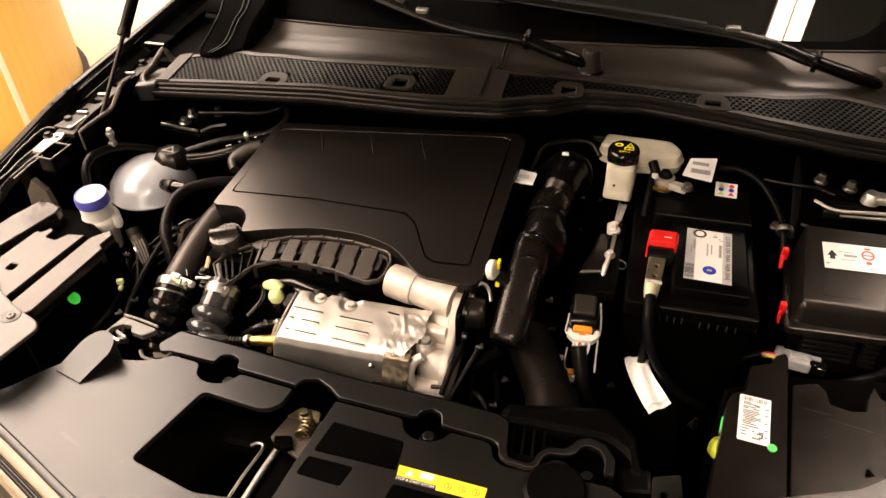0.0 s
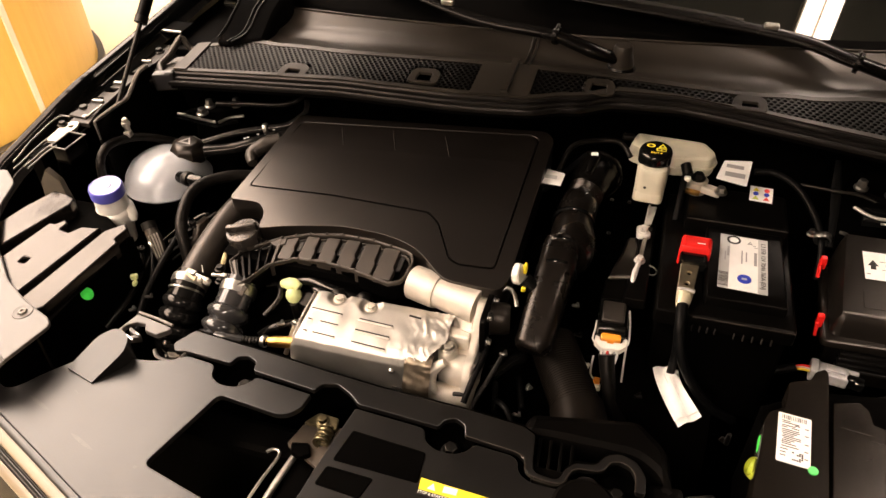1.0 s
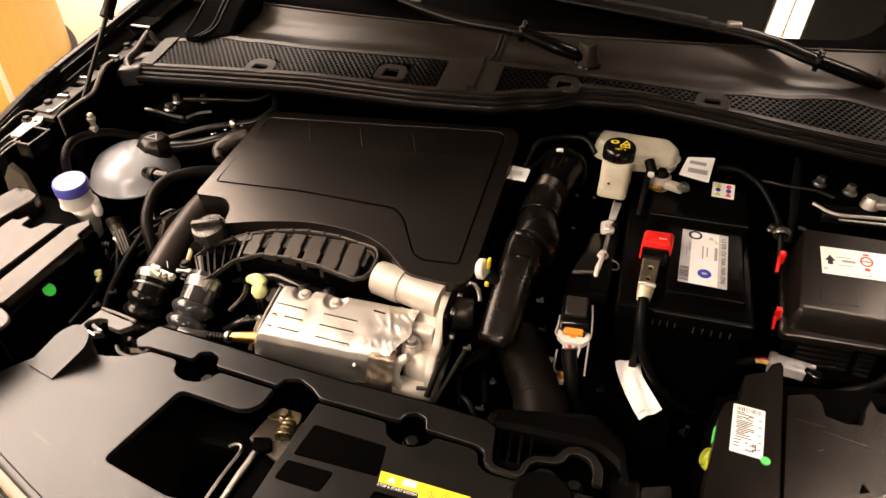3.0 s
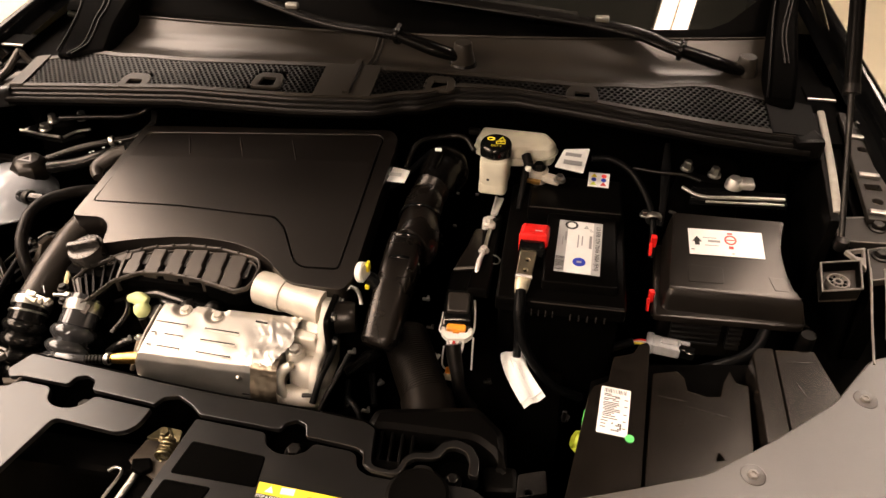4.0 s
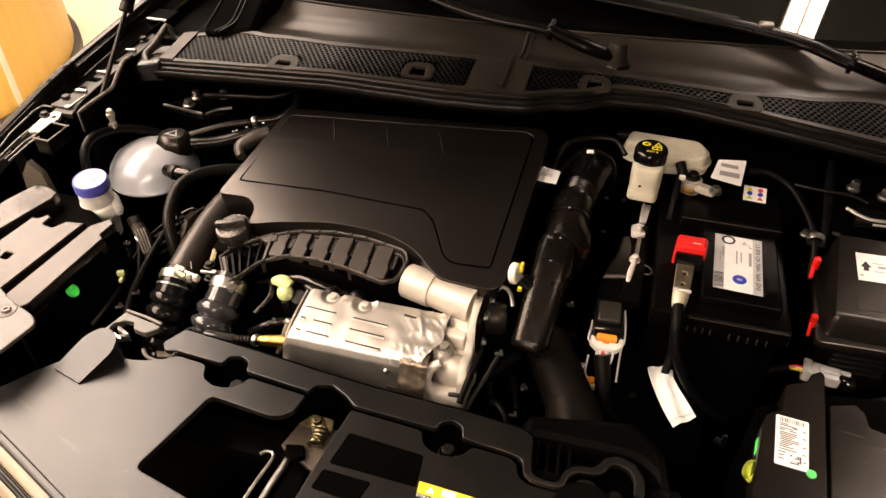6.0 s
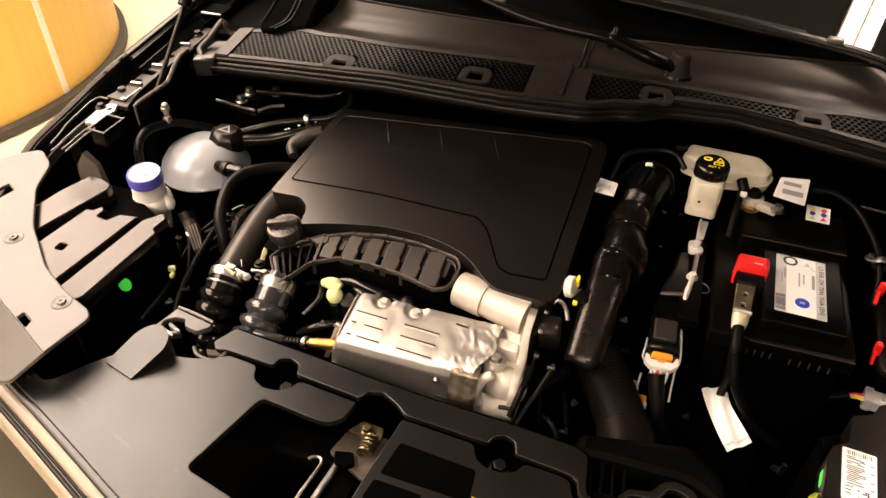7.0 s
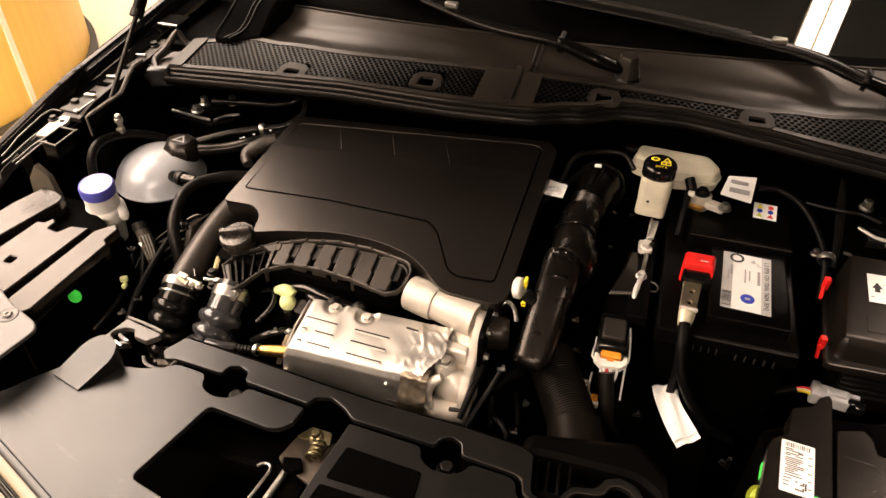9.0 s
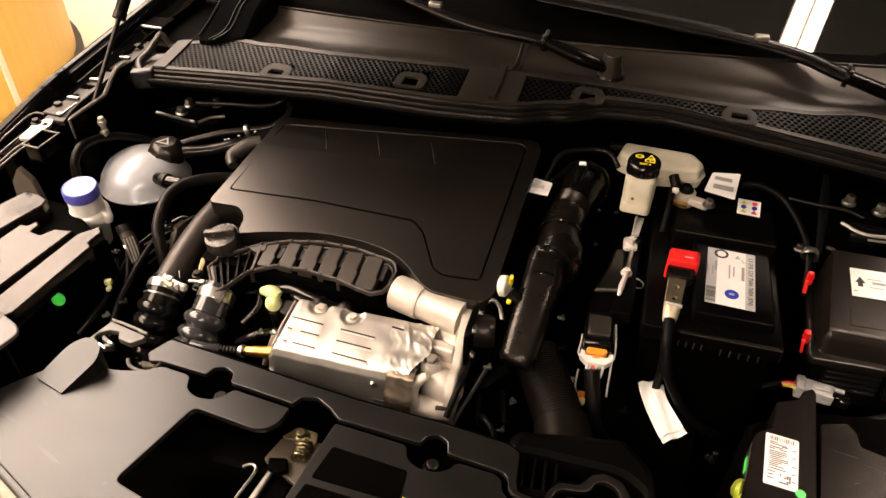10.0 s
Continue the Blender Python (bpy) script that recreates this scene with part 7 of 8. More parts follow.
part("frame", moved(tube([(-0.0215, -0.004, 0.004), (-0.0225, -0.018, 0.003), (-0.0245, -0.032, 0.001), (-0.019, -0.038, 0.001)], 0.0014, 8), PM.copy()), MILK, plug, "thin milky frame")
part("frame", moved(tube([(0.0225, 0.020, 0.003), (0.0245, 0.000, 0.003), (0.0255, -0.022, 0.001), (0.0240, -0.034, 0.001)], 0.0014, 8), PM.copy()), MILK, plug, "thin milky frame")
for k in range(6):
    part("wire", moved(tube([(-0.011 + 0.0045 * k, -0.046, 0.001), (-0.0105 + 0.0043 * k, -0.053, -0.003), (-0.009 + 0.0036 * k, -0.060, -0.010)], 0.0018, 6), PM.copy()), (WHITEWIRE, WHITEWIRE, REDINK, WHITEWIRE, GREYINK, WHITEWIRE)[k], plug)
part("boot", tube([(0.209, 0.862, 0.836), (0.213, 0.850, 0.820), (0.219, 0.838, 0.800), (0.225, 0.828, 0.775), (0.245, 0.822, 0.745)], [0.0115, 0.0105, 0.0095, 0.0085, 0.0080], 16), RUBBER, plug, "rubber boot and cable")
part("lower_frame", tube([(0.1915, 0.8870, 0.802), (0.1908, 0.878, 0.792), (0.1915, 0.8690, 0.781), (0.1965, 0.8680, 0.774)], 0.0014, 8), MILK, plug, "thin milky frame")
part("lower_frame", tube([(0.2345, 0.8930, 0.821), (0.2350, 0.879, 0.801), (0.2358, 0.8650, 0.781)], 0.0014, 8), MILK, plug, "thin milky frame")
part("lower_lock", join(box(0.2015, 0.868, 0.768, 0.010, 0.012, 0.010, 0.002)), ORANGE, plug, "orange lock")
part("lower_base", box(0.2015, 0.861, 0.765, 0.014, 0.008, 0.010, 0.002), MILK, plug)

# ---- battery ----
battery = thing("battery", (0.352, 1.05, 0.70), "black car battery with a white and silver label", "battery")
part("case", slab(rounded([(0.266, 0.918), (0.440, 0.918), (0.440, 1.19), (0.266, 1.19)], 0.006), 0.70, 0.872, 0.002), DARK, battery, "black battery case")
lid = part("lid", slab(rounded([(0.262, 0.910), (0.446, 0.910), (0.446, 1.195), (0.262, 1.195)], 0.006), 0.868, 0.892, 0.004), PLASTIC, battery, "black lid")
part("plateau", slab(rounded([(0.325, 0.936), (0.432, 0.936), (0.432, 1.10), (0.325, 1.10)], 0.005), 0.890, 0.908, 0.003), PLASTIC, battery)
part("ledge", slab(rounded([(0.292, 1.098), (0.440, 1.098), (0.440, 1.19), (0.292, 1.19)], 0.005), 0.890, 0.918, 0.004), PLASTIC, battery, "raised rear ledge")
# Thin paler strips stand for the light along the lid's edges.
part("ledge_edge", box(0.366, 1.0975, 0.9175, 0.145, 0.0016, 0.0016, 0.0005), PIPE, battery)
part("front_edge_line", box(0.378, 0.9085, 0.8915, 0.130, 0.0018, 0.0018, 0.0005), PIPE, battery)
for k in range(4):
    part("grip_rib", box(0.315 + k * 0.010, 0.907, 0.872, 0.0014, 0.0045, 0.009, 0.0004), PIPE, battery)
for k in range(5):
    part("grip_rib", box(0.370 + k * 0.012, 0.907, 0.870, 0.0014, 0.0045, 0.009, 0.0004), PIPE, battery)
blabel = thing("battery_label", (0.375, 1.02, 0.908), "white and silver battery label with grey bands", "label")
BM = Matrix.Translation((0.3755, 1.020, 0.9082)) @ pose(0, 0, 0, 0, 0, -2)
part("sheet", moved(slab([(-0.033, -0.061), (0.033, -0.061), (0.033, 0.061), (-0.033, 0.061)], 0, 0.0006), BM.copy()), PAPER, blabel, "white sheet")
part("side_band", moved(bars([(-0.026, 0.0, 0.014, 0.122), (0.0265, 0, 0.013, 0.122)], 0.0006), BM.copy()), SILVER, blabel, "silver side bands")
part("rating", moved(letters("L3 EFB 12V 70Ah 760A (EN)", 0.0088, pose(0.0268, 0, 0.0009, 0, 0, -90)), BM.copy()), INK, blabel, "dark capitals along the edge")
part("ring_mark", moved(slab(circle(-0.014, 0.050, 0.010, 24), 0.0008, 0.0012, 0, [circle(-0.014, 0.050, 0.0068, 24)]), BM.copy()), INK, blabel, "black ring")
part("mark", moved(join(slab([(0.005, 0.045), (0.009, 0.052), (0.012, 0.045)], 0.0006, 0.001, 0, [[(0.007, 0.0462), (0.009, 0.0498), (0.0105, 0.0462)]]), bars([(0.015, 0.043, 0.004, 0.0012), (0.017, 0.039, 0.005, 0.0012)], 0.0006)), BM.copy()), GREYINK, blabel)
part("badge", moved(slab(circle(0.002, -0.036, 0.0095, 24), 0.0006, 0.001), BM.copy()), BLUEINK, blabel, "round blue badge")
part("badge_bar", moved(bars([(0.002, -0.036, 0.007, 0.004)], 0.001), BM.copy()), SILVER, blabel)
part("barcode", moved(bars([(-0.026, -0.028 - i * 0.0028, 0.013, random.choice((0.0009, 0.0016))) for i in range(11)], 0.0009), BM.copy()), INK, blabel, "bar code")
part("print", moved(bars([(-0.002, 0.012, 0.0018, 0.030), (0.004, 0.014, 0.0018, 0.022), (-0.021, 0.022, 0.003, 0.022), (0.0165, 0.012, 0.004, 0.030), (-0.025, 0.010, 0.0016, 0.020)], 0.0009), BM.copy()), GREYINK, blabel, "small grey print")

red = thing("terminal_cover", (0.307, 1.022, 0.90), "red plastic positive terminal cover", "terminal cover")
part("cover", slab(rounded([(0.285, 1.011), (0.329, 1.011), (0.331, 1.042), (0.288, 1.042)], 0.005), 0.895, 0.930, 0.006), RED, red)
part("printing", bars([(0.314, 1.022, 0.011, 0.0018)], 0.930), PAPER, red)
part("fuse_holder", join(box(0.306, 1.000, 0.912, 0.038, 0.022, 0.018, 0.003), box(0.290, 0.998, 0.921, 0.004, 0.018, 0.005, 0.001), box(0.321, 0.998, 0.921, 0.004, 0.016, 0.005, 0.001)), GLOSS, red, "black fuse holder")
lugm = Matrix.Translation((0.3005, 0.968, 0.908)) @ pose(0, 0, 0, 8, 0, -4)
part("lug", moved(slab(rounded([(-0.011, -0.030), (0.011, -0.030), (0.0125, 0.025), (-0.0125, 0.025)], 0.003), 0, 0.004, 0.0012, [circle(0.001, 0.006, 0.0032, 12), circle(0.0005, -0.014, 0.0032, 12)]), lugm), LUG, red, "brassy cable lug with two holes")
part("lug_crimp", tube([(0.2988, 0.938, 0.905), (0.298, 0.929, 0.9015), (0.297, 0.918, 0.896)], [0.0112, 0.0104, 0.0084], 14, 0.004, flat=0.7), CRIMP, red, "bright crimped barrel")
part("lug_step", moved(box(0, 0, 0, 0.024, 0.005, 0.005, 0.0012), Matrix.Translation((0.2995, 0.9395, 0.910)) @ pose(0, 0, 0, 0, 0, -4)), STRAP, red, "bright folded step")
part("cable", tube([(0.2975, 0.921, 0.898), (0.298, 0.905, 0.892), (0.298, 0.890, 0.880), (0.300, 0.884, 0.855), (0.300, 0.884, 0.82), (0.300, 0.885, 0.77)], [0.0080, 0.0078, 0.0064, 0.0058, 0.0058, 0.0058], 14), WIRE, red, "black cable")
part("cable", tube([(0.299, 0.888, 0.878), (0.306, 0.872, 0.850), (0.322, 0.864, 0.820), (0.342, 0.862, 0.79), (0.365, 0.868, 0.76), (0.40, 0.89, 0.72)], 0.0068, 14), WIRE, red, "black cable")

tagw = thing("cable_tag", (0.305, 0.86, 0.75), "creased white paper tag hanging on a cable", "tag")


def tag_f(u, v):
    a, b = Vector((0.276, 0.892, 0.795)), Vector((0.306, 0.906, 0.795))
    c, d = Vector((0.313, 0.818, 0.780)), Vector((0.341, 0.835, 0.788))
    p = (a + (b - a) * u) * (1 - v) + (c + (d - c) * u) * v
    p.x -= 0.010 * math.sin(math.pi * v)
    p.z += 0.012 * math.sin(math.pi * v) + 0.002 * math.sin(u * 9 + v * 5)
    return p


part("paper", grid(tag_f, 8, 14, 0.0008), PAPER, tagw, "", 60)
part("second_leaf", moved(grid(tag_f, 8, 14, 0.0006), Matrix.Translation((0.006, -0.004, -0.006))), PAPER, tagw, "", 60)
for u, v0, v1 in ((0.45, 0.25, 0.5), (0.62, 0.4, 0.75)):
    a, b = tag_f(u, v0), tag_f(u, v1)
    m = tag_f(u, (v0 + v1) / 2)
    part("print", tube([tuple(q + Vector((0, 0, 0.0006))) for q in (a, m, b)], 0.00035, 4), SILVER, tagw)

# negative terminal and its leads
neg = thing("negative_terminal", (0.31, 1.16, 0.92), "cast grey battery terminal with a copper shunt", "terminal")
part("clamp", join(lathe([(0.009, -0.012), (0.015, -0.012), (0.016, 0.010), (0.010, 0.012)], 18, pose(0.303, 1.172, 0.930)), box(0.325, 1.158, 0.932, 0.03, 0.016, 0.012, 0.003, -20)), CAST, neg)
part("clamp_bolt", bolt((0.338, 1.150, 0.936), 0.007, 0.010), STEEL, neg)
part("shunt", box(0.297, 1.150, 0.930, 0.022, 0.008, 0.006, 0.001, -12), BRASS, neg, "copper shunt")
part("nut", bolt((0.303, 1.172, 0.942), 0.008, 0.010), DULLSTEEL, neg)
part("lead", tube([(0.285, 1.175, 0.955), (0.282, 1.16, 0.945), (0.280, 1.135, 0.925), (0.278, 1.11, 0.90)], 0.005, 10), WIRE, neg)
part("sleeve", tube([(0.280, 1.180, 0.960), (0.287, 1.165, 0.950)], 0.008, 12), RUBBER, neg)
part("white_clip", box(0.286, 1.158, 0.948, 0.010, 0.008, 0.008, 0.002), MILK, neg)
tagt = thing("terminal_tag", (0.355, 1.19, 0.94), "white printed tag lying by the battery terminal", "tag")
part("paper", drape(slab(rounded([(0.341, 1.225), (0.384, 1.230), (0.374, 1.160), (0.328, 1.166)], 0.003), 0.948, 0.949), lambda x, y: 0.02 * math.sin((x + y) * 60) * 0.1), PAPER, tagt)
part("print", moved(bars([(0, 0.012, 0.026, 0.010), (0.002, -0.012, 0.030, 0.013)], 0.9505), Matrix.Translation((0.356, 1.195, 0)) @ pose(0, 0, 0, 0, 0, -6)), GREYINK, tagt, "faint grey print")
stk = thing("battery_sticker", (0.402, 1.182, 0.918), "small white warning sticker with six symbols", "sticker")
SM = Matrix.Translation((0.402, 1.182, 0.9215)) @ pose(0, 0, 0, 12, 0, -3)
part("sheet", moved(slab([(-0.017, -0.016), (0.017, -0.016), (0.017, 0.016), (-0.017, 0.016)], 0, 0.0006), SM.copy()), PAPER, stk)
for i in range(6):
    x, y = (-0.008, 0.008)[i % 2], (0.009, 0, -0.009)[i // 2]
    shape = slab(circle(x, y, 0.0042, 14), 0.0006, 0.001) if i in (2, 3, 1) else slab([(x - 0.005, y - 0.0035), (x + 0.005, y - 0.0035), (x, y + 0.0045)], 0.0006, 0.001)
    part("symbol", moved(shape, SM.copy()), (YELLOW, REDINK, BLUEINK, BLUEINK, LIME, REDINK)[i], stk)
hose("ground_cable", [(0.388, 1.212, 0.943), (0.42, 1.213, 0.944), (0.455, 1.19, 0.935), (0.482, 1.14, 0.915), (0.49, 1.10, 0.895), (0.49, 1.07, 0.86)], 0.005, WIRE, "thick black cable round the battery", "cable", seg=14)
hose("cable", [(0.510, 1.25, 0.96), (0.508, 1.20, 0.94), (0.505, 1.15, 0.92), (0.500, 1.10, 0.90)], [0.004, 0.008, 0.006, 0.004], WIRE, "flat black tie strap", "cable", flat=0.4)
cc = thing("cable_clamp", (0.495, 1.11, 0.90), "bright clamp where cables meet", "clamp")
part("jaw", ring_band((0.490, 1.112, 0.905), (0.1, 1, 0.3), 0.010, 0.010, 0.002), STEEL, cc)
part("hook", tube([(0.515, 1.128, 0.91), (0.522, 1.115, 0.915), (0.518, 1.10, 0.91)], 0.0028, 8), STEEL, cc)
part("stud", bolt((0.475, 1.118, 0.905), 0.005, 0.010), STEEL, cc)

# ---- fuse box ----
fuse = thing("fuse_box", (0.59, 1.03, 0.78), "black fuse box with a sloping lid and a white label", "fuse box")
part("base", slab(rounded([(0.500, 0.965), (0.690, 0.975), (0.690, 1.10), (0.510, 1.10)], 0.008), 0.76, 0.852, 0.002), PLASTIC, fuse, "black base")
part("rim", slab(rounded([(0.487, 0.945), (0.560, 0.948), (0.700, 0.952), (0.706, 0.985), (0.690, 1.115), (0.500, 1.112)], 0.012), 0.846, 0.856, 0.003), LIDPLASTIC, fuse, "flat rim")


def fuse_lid(u, v):
    y = 1.116 - 0.158 * v
    x0, x1 = 0.510 - 0.012 * v, 0.690 - 0.012 * math.sin(math.pi * min(1, v * 1.2)) + (0.018 * max(0, v - 0.8) / 0.2)
    edge = min(1, min(u, 1 - u) / 0.05)
    z = 0.925 - 0.040 * v - 0.036 * max(0, (v - 0.90) / 0.10) ** 2
    z -= 0.05 * max(0, (0.05 - v) / 0.05) ** 2
    z -= 0.055 * (1 - edge) ** 2
    return (x0 + (x1 - x0) * u, y, max(z, 0.852))


part("lid", grid(fuse_lid, 44, 40), LIDPLASTIC, fuse, "sloping black lid", 60)


def on_lid(x, y):
    v = (1.116 - y) / 0.158
    return 0.925 - 0.040 * v


FM = Matrix.Translation((0.5925, 1.058, on_lid(0, 1.058) + 0.0004)) @ pose(0, 0, 0, 14.2, 0, 2)
fl = thing("fuse_label", (0.5925, 1.058, 0.92), "long white label with red and black symbols", "label")
part("sheet", moved(slab([(-0.055, -0.024), (0.053, -0.024), (0.053, 0.024), (-0.055, 0.024)], 0.0006, 0.0012), FM.copy()), PAPER, fl)
part("symbol", moved(join(slab([(-0.050, 0.0), (-0.036, 0.0), (-0.043, 0.010)], 0.0012, 0.0016), bars([(-0.043, -0.003, 0.007, 0.007)], 0.0012)), FM.copy()), INK, fl, "black arrow")
part("symbol", moved(join(slab(circle(0.006, 0.006, 0.009, 20), 0.0012, 0.0016, 0, [circle(0.006, 0.006, 0.0065, 20)]), bars([(0.006, 0.006, 0.012, 0.002), (0.006, 0.018, 0.008, 0.003), (0.006, -0.008, 0.007, 0.005)], 0.0012)), FM.copy()), REDINK, fl, "red prohibition symbol")
for row in ((-0.018, 0.002, 0.018, 0.004), (-0.024, 0.008, 0.02, 0.0012), (-0.022, -0.006, 0.02, 0.0012), (-0.050, -0.015, 0.005, 0.002), (0.008, -0.019, 0.004, 0.002)):
    part("print", moved(bars([row], 0.0012), FM.copy()), GREYINK, fl)
part("emboss", moved(slab(rounded([(-0.025, -0.015), (0.025, -0.013), (0.025, 0.015), (-0.025, 0.015)], 0.003), -0.003, 0.0006, 0.0003), Matrix.Translation((0.560, 1.000, on_lid(0, 1.0))) @ pose(0, 0, 0, 14.2, 0, 0)), LIDPLASTIC, fuse, "embossed field")
part("arrow_emboss", moved(slab([(-0.005, -0.010), (0.013, -0.010), (0.013, 0.012), (-0.012, 0.012)], -0.003, 0.0007, 0.0004), Matrix.Translation((0.660, 0.994, on_lid(0, 0.994))) @ pose(0, 0, 0, 14.2, 0, 0)), LIDPLASTIC, fuse)
for x, y, z in ((0.4895, 1.068, 0.895), (0.4865, 0.978, 0.8635)):
    part("locking_tab", join(box(x, y, z, 0.009, 0.010, 0.020, 0.002), moved(box(0, 0, 0, 0.005, 0.006, 0.020, 0.0015), Matrix.Translation((x - 0.0035, y - 0.009, z - 0.010)) @ pose(0, 0, 0, -25, 0, 0))), RED, fuse, "red locking tab")
for k in range(5):
    part("vent_rib", box(0.556, 0.962 - 0.001 * k, 0.838 - k * 0.009, 0.070, 0.014, 0.0045, 0.001), PANEL, fuse)
    part("vent_rib", box(0.612, 0.962 - 0.001 * k, 0.834 - k * 0.009, 0.020, 0.014, 0.0045, 0.001), PANEL, fuse)

conn = thing("lamp_connector", (0.54, 0.945, 0.78), "pale grey plastic connector with coloured wires", "connector")
part("shell", join(box(0.514, 0.944, 0.796, 0.048, 0.024, 0.018, 0.002, -8), box(0.494, 0.9465, 0.797, 0.011, 0.027, 0.021, 0.002, -8), box(0.521, 0.943, 0.8065, 0.024, 0.010, 0.004, 0.001, -8), box(0.545, 0.948, 0.801, 0.014, 0.006, 0.006, 0.001, -8)), CONNECTOR, conn, "pale grey shell")
part("tail", join(box(0.547, 0.938, 0.794, 0.024, 0.018, 0.014, 0.002, -12), box(0.540, 0.934, 0.803, 0.012, 0.009, 0.006, 0.0015, -12)), GLOSS, conn)
for k, mt in enumerate((RED, WHITEWIRE, YELLOW)):
    part("wire", tube([(0.491, 0.946 - 0.004 * k, 0.800), (0.480, 0.948 - 0.004 * k, 0.800), (0.468, 0.946 - 0.002 * k, 0.796)], 0.0018, 6), mt, conn)
hose("lamp_cable", [(0.470, 0.942, 0.80), (0.44, 0.938, 0.785), (0.42, 0.94, 0.76), (0.41, 0.95, 0.72)], 0.006, WIRE, "black cable to the lamp connector", "cable")
hose("lamp_cable", [(0.650, 0.955, 0.84), (0.635, 0.925, 0.835), (0.610, 0.895, 0.84), (0.58, 0.87, 0.85), (0.54, 0.85, 0.85)], 0.008, WIRE, "black cable over the headlamp", "cable")

# tray with springy washer beside the wing
tray = thing("wing_bracket", (0.72, 0.98, 0.93), "grey plastic bracket with a sprung socket on the wing", "bracket", "wing brackets")
PK = [(0.6951, 0.9765), (0.7494, 0.9897), (0.7374, 0.9307), (0.6855, 0.9183)]
part("pocket", slab(rounded(PK, 0.003), 0.940, 0.957, 0.0008, [rounded(inset(PK if area(PK) > 0 else PK[::-1], 0.0025), 0.002)]), PLASTIC, tray, "thin-walled square pocket")
part("pocket_rim", tube([(x, y, 0.957) for x, y in rounded(PK, 0.003) + [rounded(PK, 0.003)[0]]], 0.0013, 6, 0.004), CAPGREY, tray, "thin pale rim")
part("pocket_floor", slab(inset(PK if area(PK) > 0 else PK[::-1], 0.001), 0.936, 0.942), PIPE, tray, "dusty pocket floor")
part("socket", lathe([(0.003, 0.948), (0.004, 0.950), (0.0065, 0.950), (0.0075, 0.946), (0.0115, 0.946), (0.0125, 0.951), (0.0145, 0.951), (0.0155, 0.942)], 24, pose(0.7141, 0.950, 0)), CAPGREY, tray, "bright ribbed socket")
for k in range(4):
    part("spoke", moved(box(0, 0, 0.9475, 0.024, 0.0020, 0.0035, 0.0005), pose(0.7141, 0.950, 0, 0, 0, 45 * k + 12)), PLASTIC, tray)
for pts, at in (([(0.7653, 1.0163), (0.7995, 1.0271), (0.7796, 0.9588), (0.753, 0.9495)], (0.7787, 1.0033)), ([(0.7409, 1.0852), (0.8174, 1.0994), (0.8014, 1.0337), (0.73, 1.0305)], (0.7917, 1.0688))):
    part("plate", slab(rounded(pts, 0.004), 0.945, 0.956, 0.0012), RAILPAINT, tray, "brown-grey steel plate")
    part("plate_edge", tube([(x, y, 0.9565) for x, y in rounded(pts, 0.004) + [rounded(pts, 0.004)[0]]], 0.0010, 6, 0.004), CAPGREY, tray, "thin pale edge")
    part("plate_bolt", bolt((at[0], at[1], 0.956), 0.0085, 0.009), DULLSTEEL, tray, "dull steel bolt")
part("window_frame", slab(rounded([(0.734, 1.010), (0.7630, 1.020), (0.7530, 0.972), (0.7440, 0.992)], 0.002), 0.950, 0.957, 0.0008, [rounded([(0.740, 1.008), (0.7585, 1.014), (0.7540, 0.996), (0.7455, 0.998)], 0.0015)]), CAPGREY, tray, "pale open frame")
for run in ([(0.7580, 0.975), (0.7514, 0.9437), (0.7372, 0.8771), (0.7242, 0.8096)], [(0.776, 0.975), (0.7713, 0.952), (0.760, 0.9006), (0.7479, 0.850)], [(0.788, 0.990), (0.783, 0.955), (0.771, 0.900), (0.762, 0.860)]):
    part("bent_rod", tube([(x, y, 0.957 - 0.10 * max(0, 0.94 - y)) for x, y in run], 0.0015, 6), CAPGREY, tray, "thin pale bent rod")

trayl = thing("wing_bracket", (-0.72, 0.99, 0.93), "dark plastic bracket with ribs on the wing", "bracket", "wing brackets")
part("pocket", slab(rounded([(-0.7435, 0.965), (-0.7127, 0.9624), (-0.7114, 1.0104), (-0.744, 1.0132)], 0.003), 0.940, 0.966, 0.0006, [rounded([(-0.7415, 0.967), (-0.7149, 0.9646), (-0.7136, 1.0084), (-0.742, 1.0110)], 0.002)]), PLASTIC, trayl, "thin-walled open pocket")
part("pocket_rim", tube([(-0.744, 1.0132, 0.966), (-0.7435, 0.966, 0.966), (-0.742, 0.9645, 0.966), (-0.714, 0.9624, 0.966), (-0.7122, 0.964, 0.966), (-0.7114, 1.0095, 0.966), (-0.713, 1.0108, 0.966), (-0.744, 1.0132, 0.966)], 0.0013, 6, 0.004), CAPGREY, trayl, "thin pale rim")
part("pocket_floor", slab([(-0.7425, 0.966), (-0.7135, 0.9634), (-0.7125, 1.0094), (-0.743, 1.0122)], 0.934, 0.940), DARK, trayl)
part("pocket_foot", slab(rounded([(-0.738, 0.968), (-0.716, 0.966), (-0.7155, 0.984), (-0.736, 0.985)], 0.002), 0.942, 0.946, 0.001), CAPGREY, trayl, "pale block in the pocket")
part("plate", slab(rounded([(-0.7644, 0.9795), (-0.772, 1.0232), (-0.7651, 1.0452), (-0.7496, 1.0485), (-0.7413, 1.0298), (-0.7452, 0.9817)], 0.003), 0.961, 0.966, 0.001, [rounded([(-0.757, 1.034), (-0.750, 1.035), (-0.748, 1.027), (-0.756, 1.026)], 0.001)]), CAPALLOY, trayl, "bright steel plate")
part("plate_bolt", bolt((-0.7700, 1.0300, 0.966), 0.0060, 0.007), DULLSTEEL, trayl)
part("lug_bolt", bolt((-0.7498, 1.0632, 0.962), 0.0048, 0.008), STEEL, trayl, "small bright bolt")
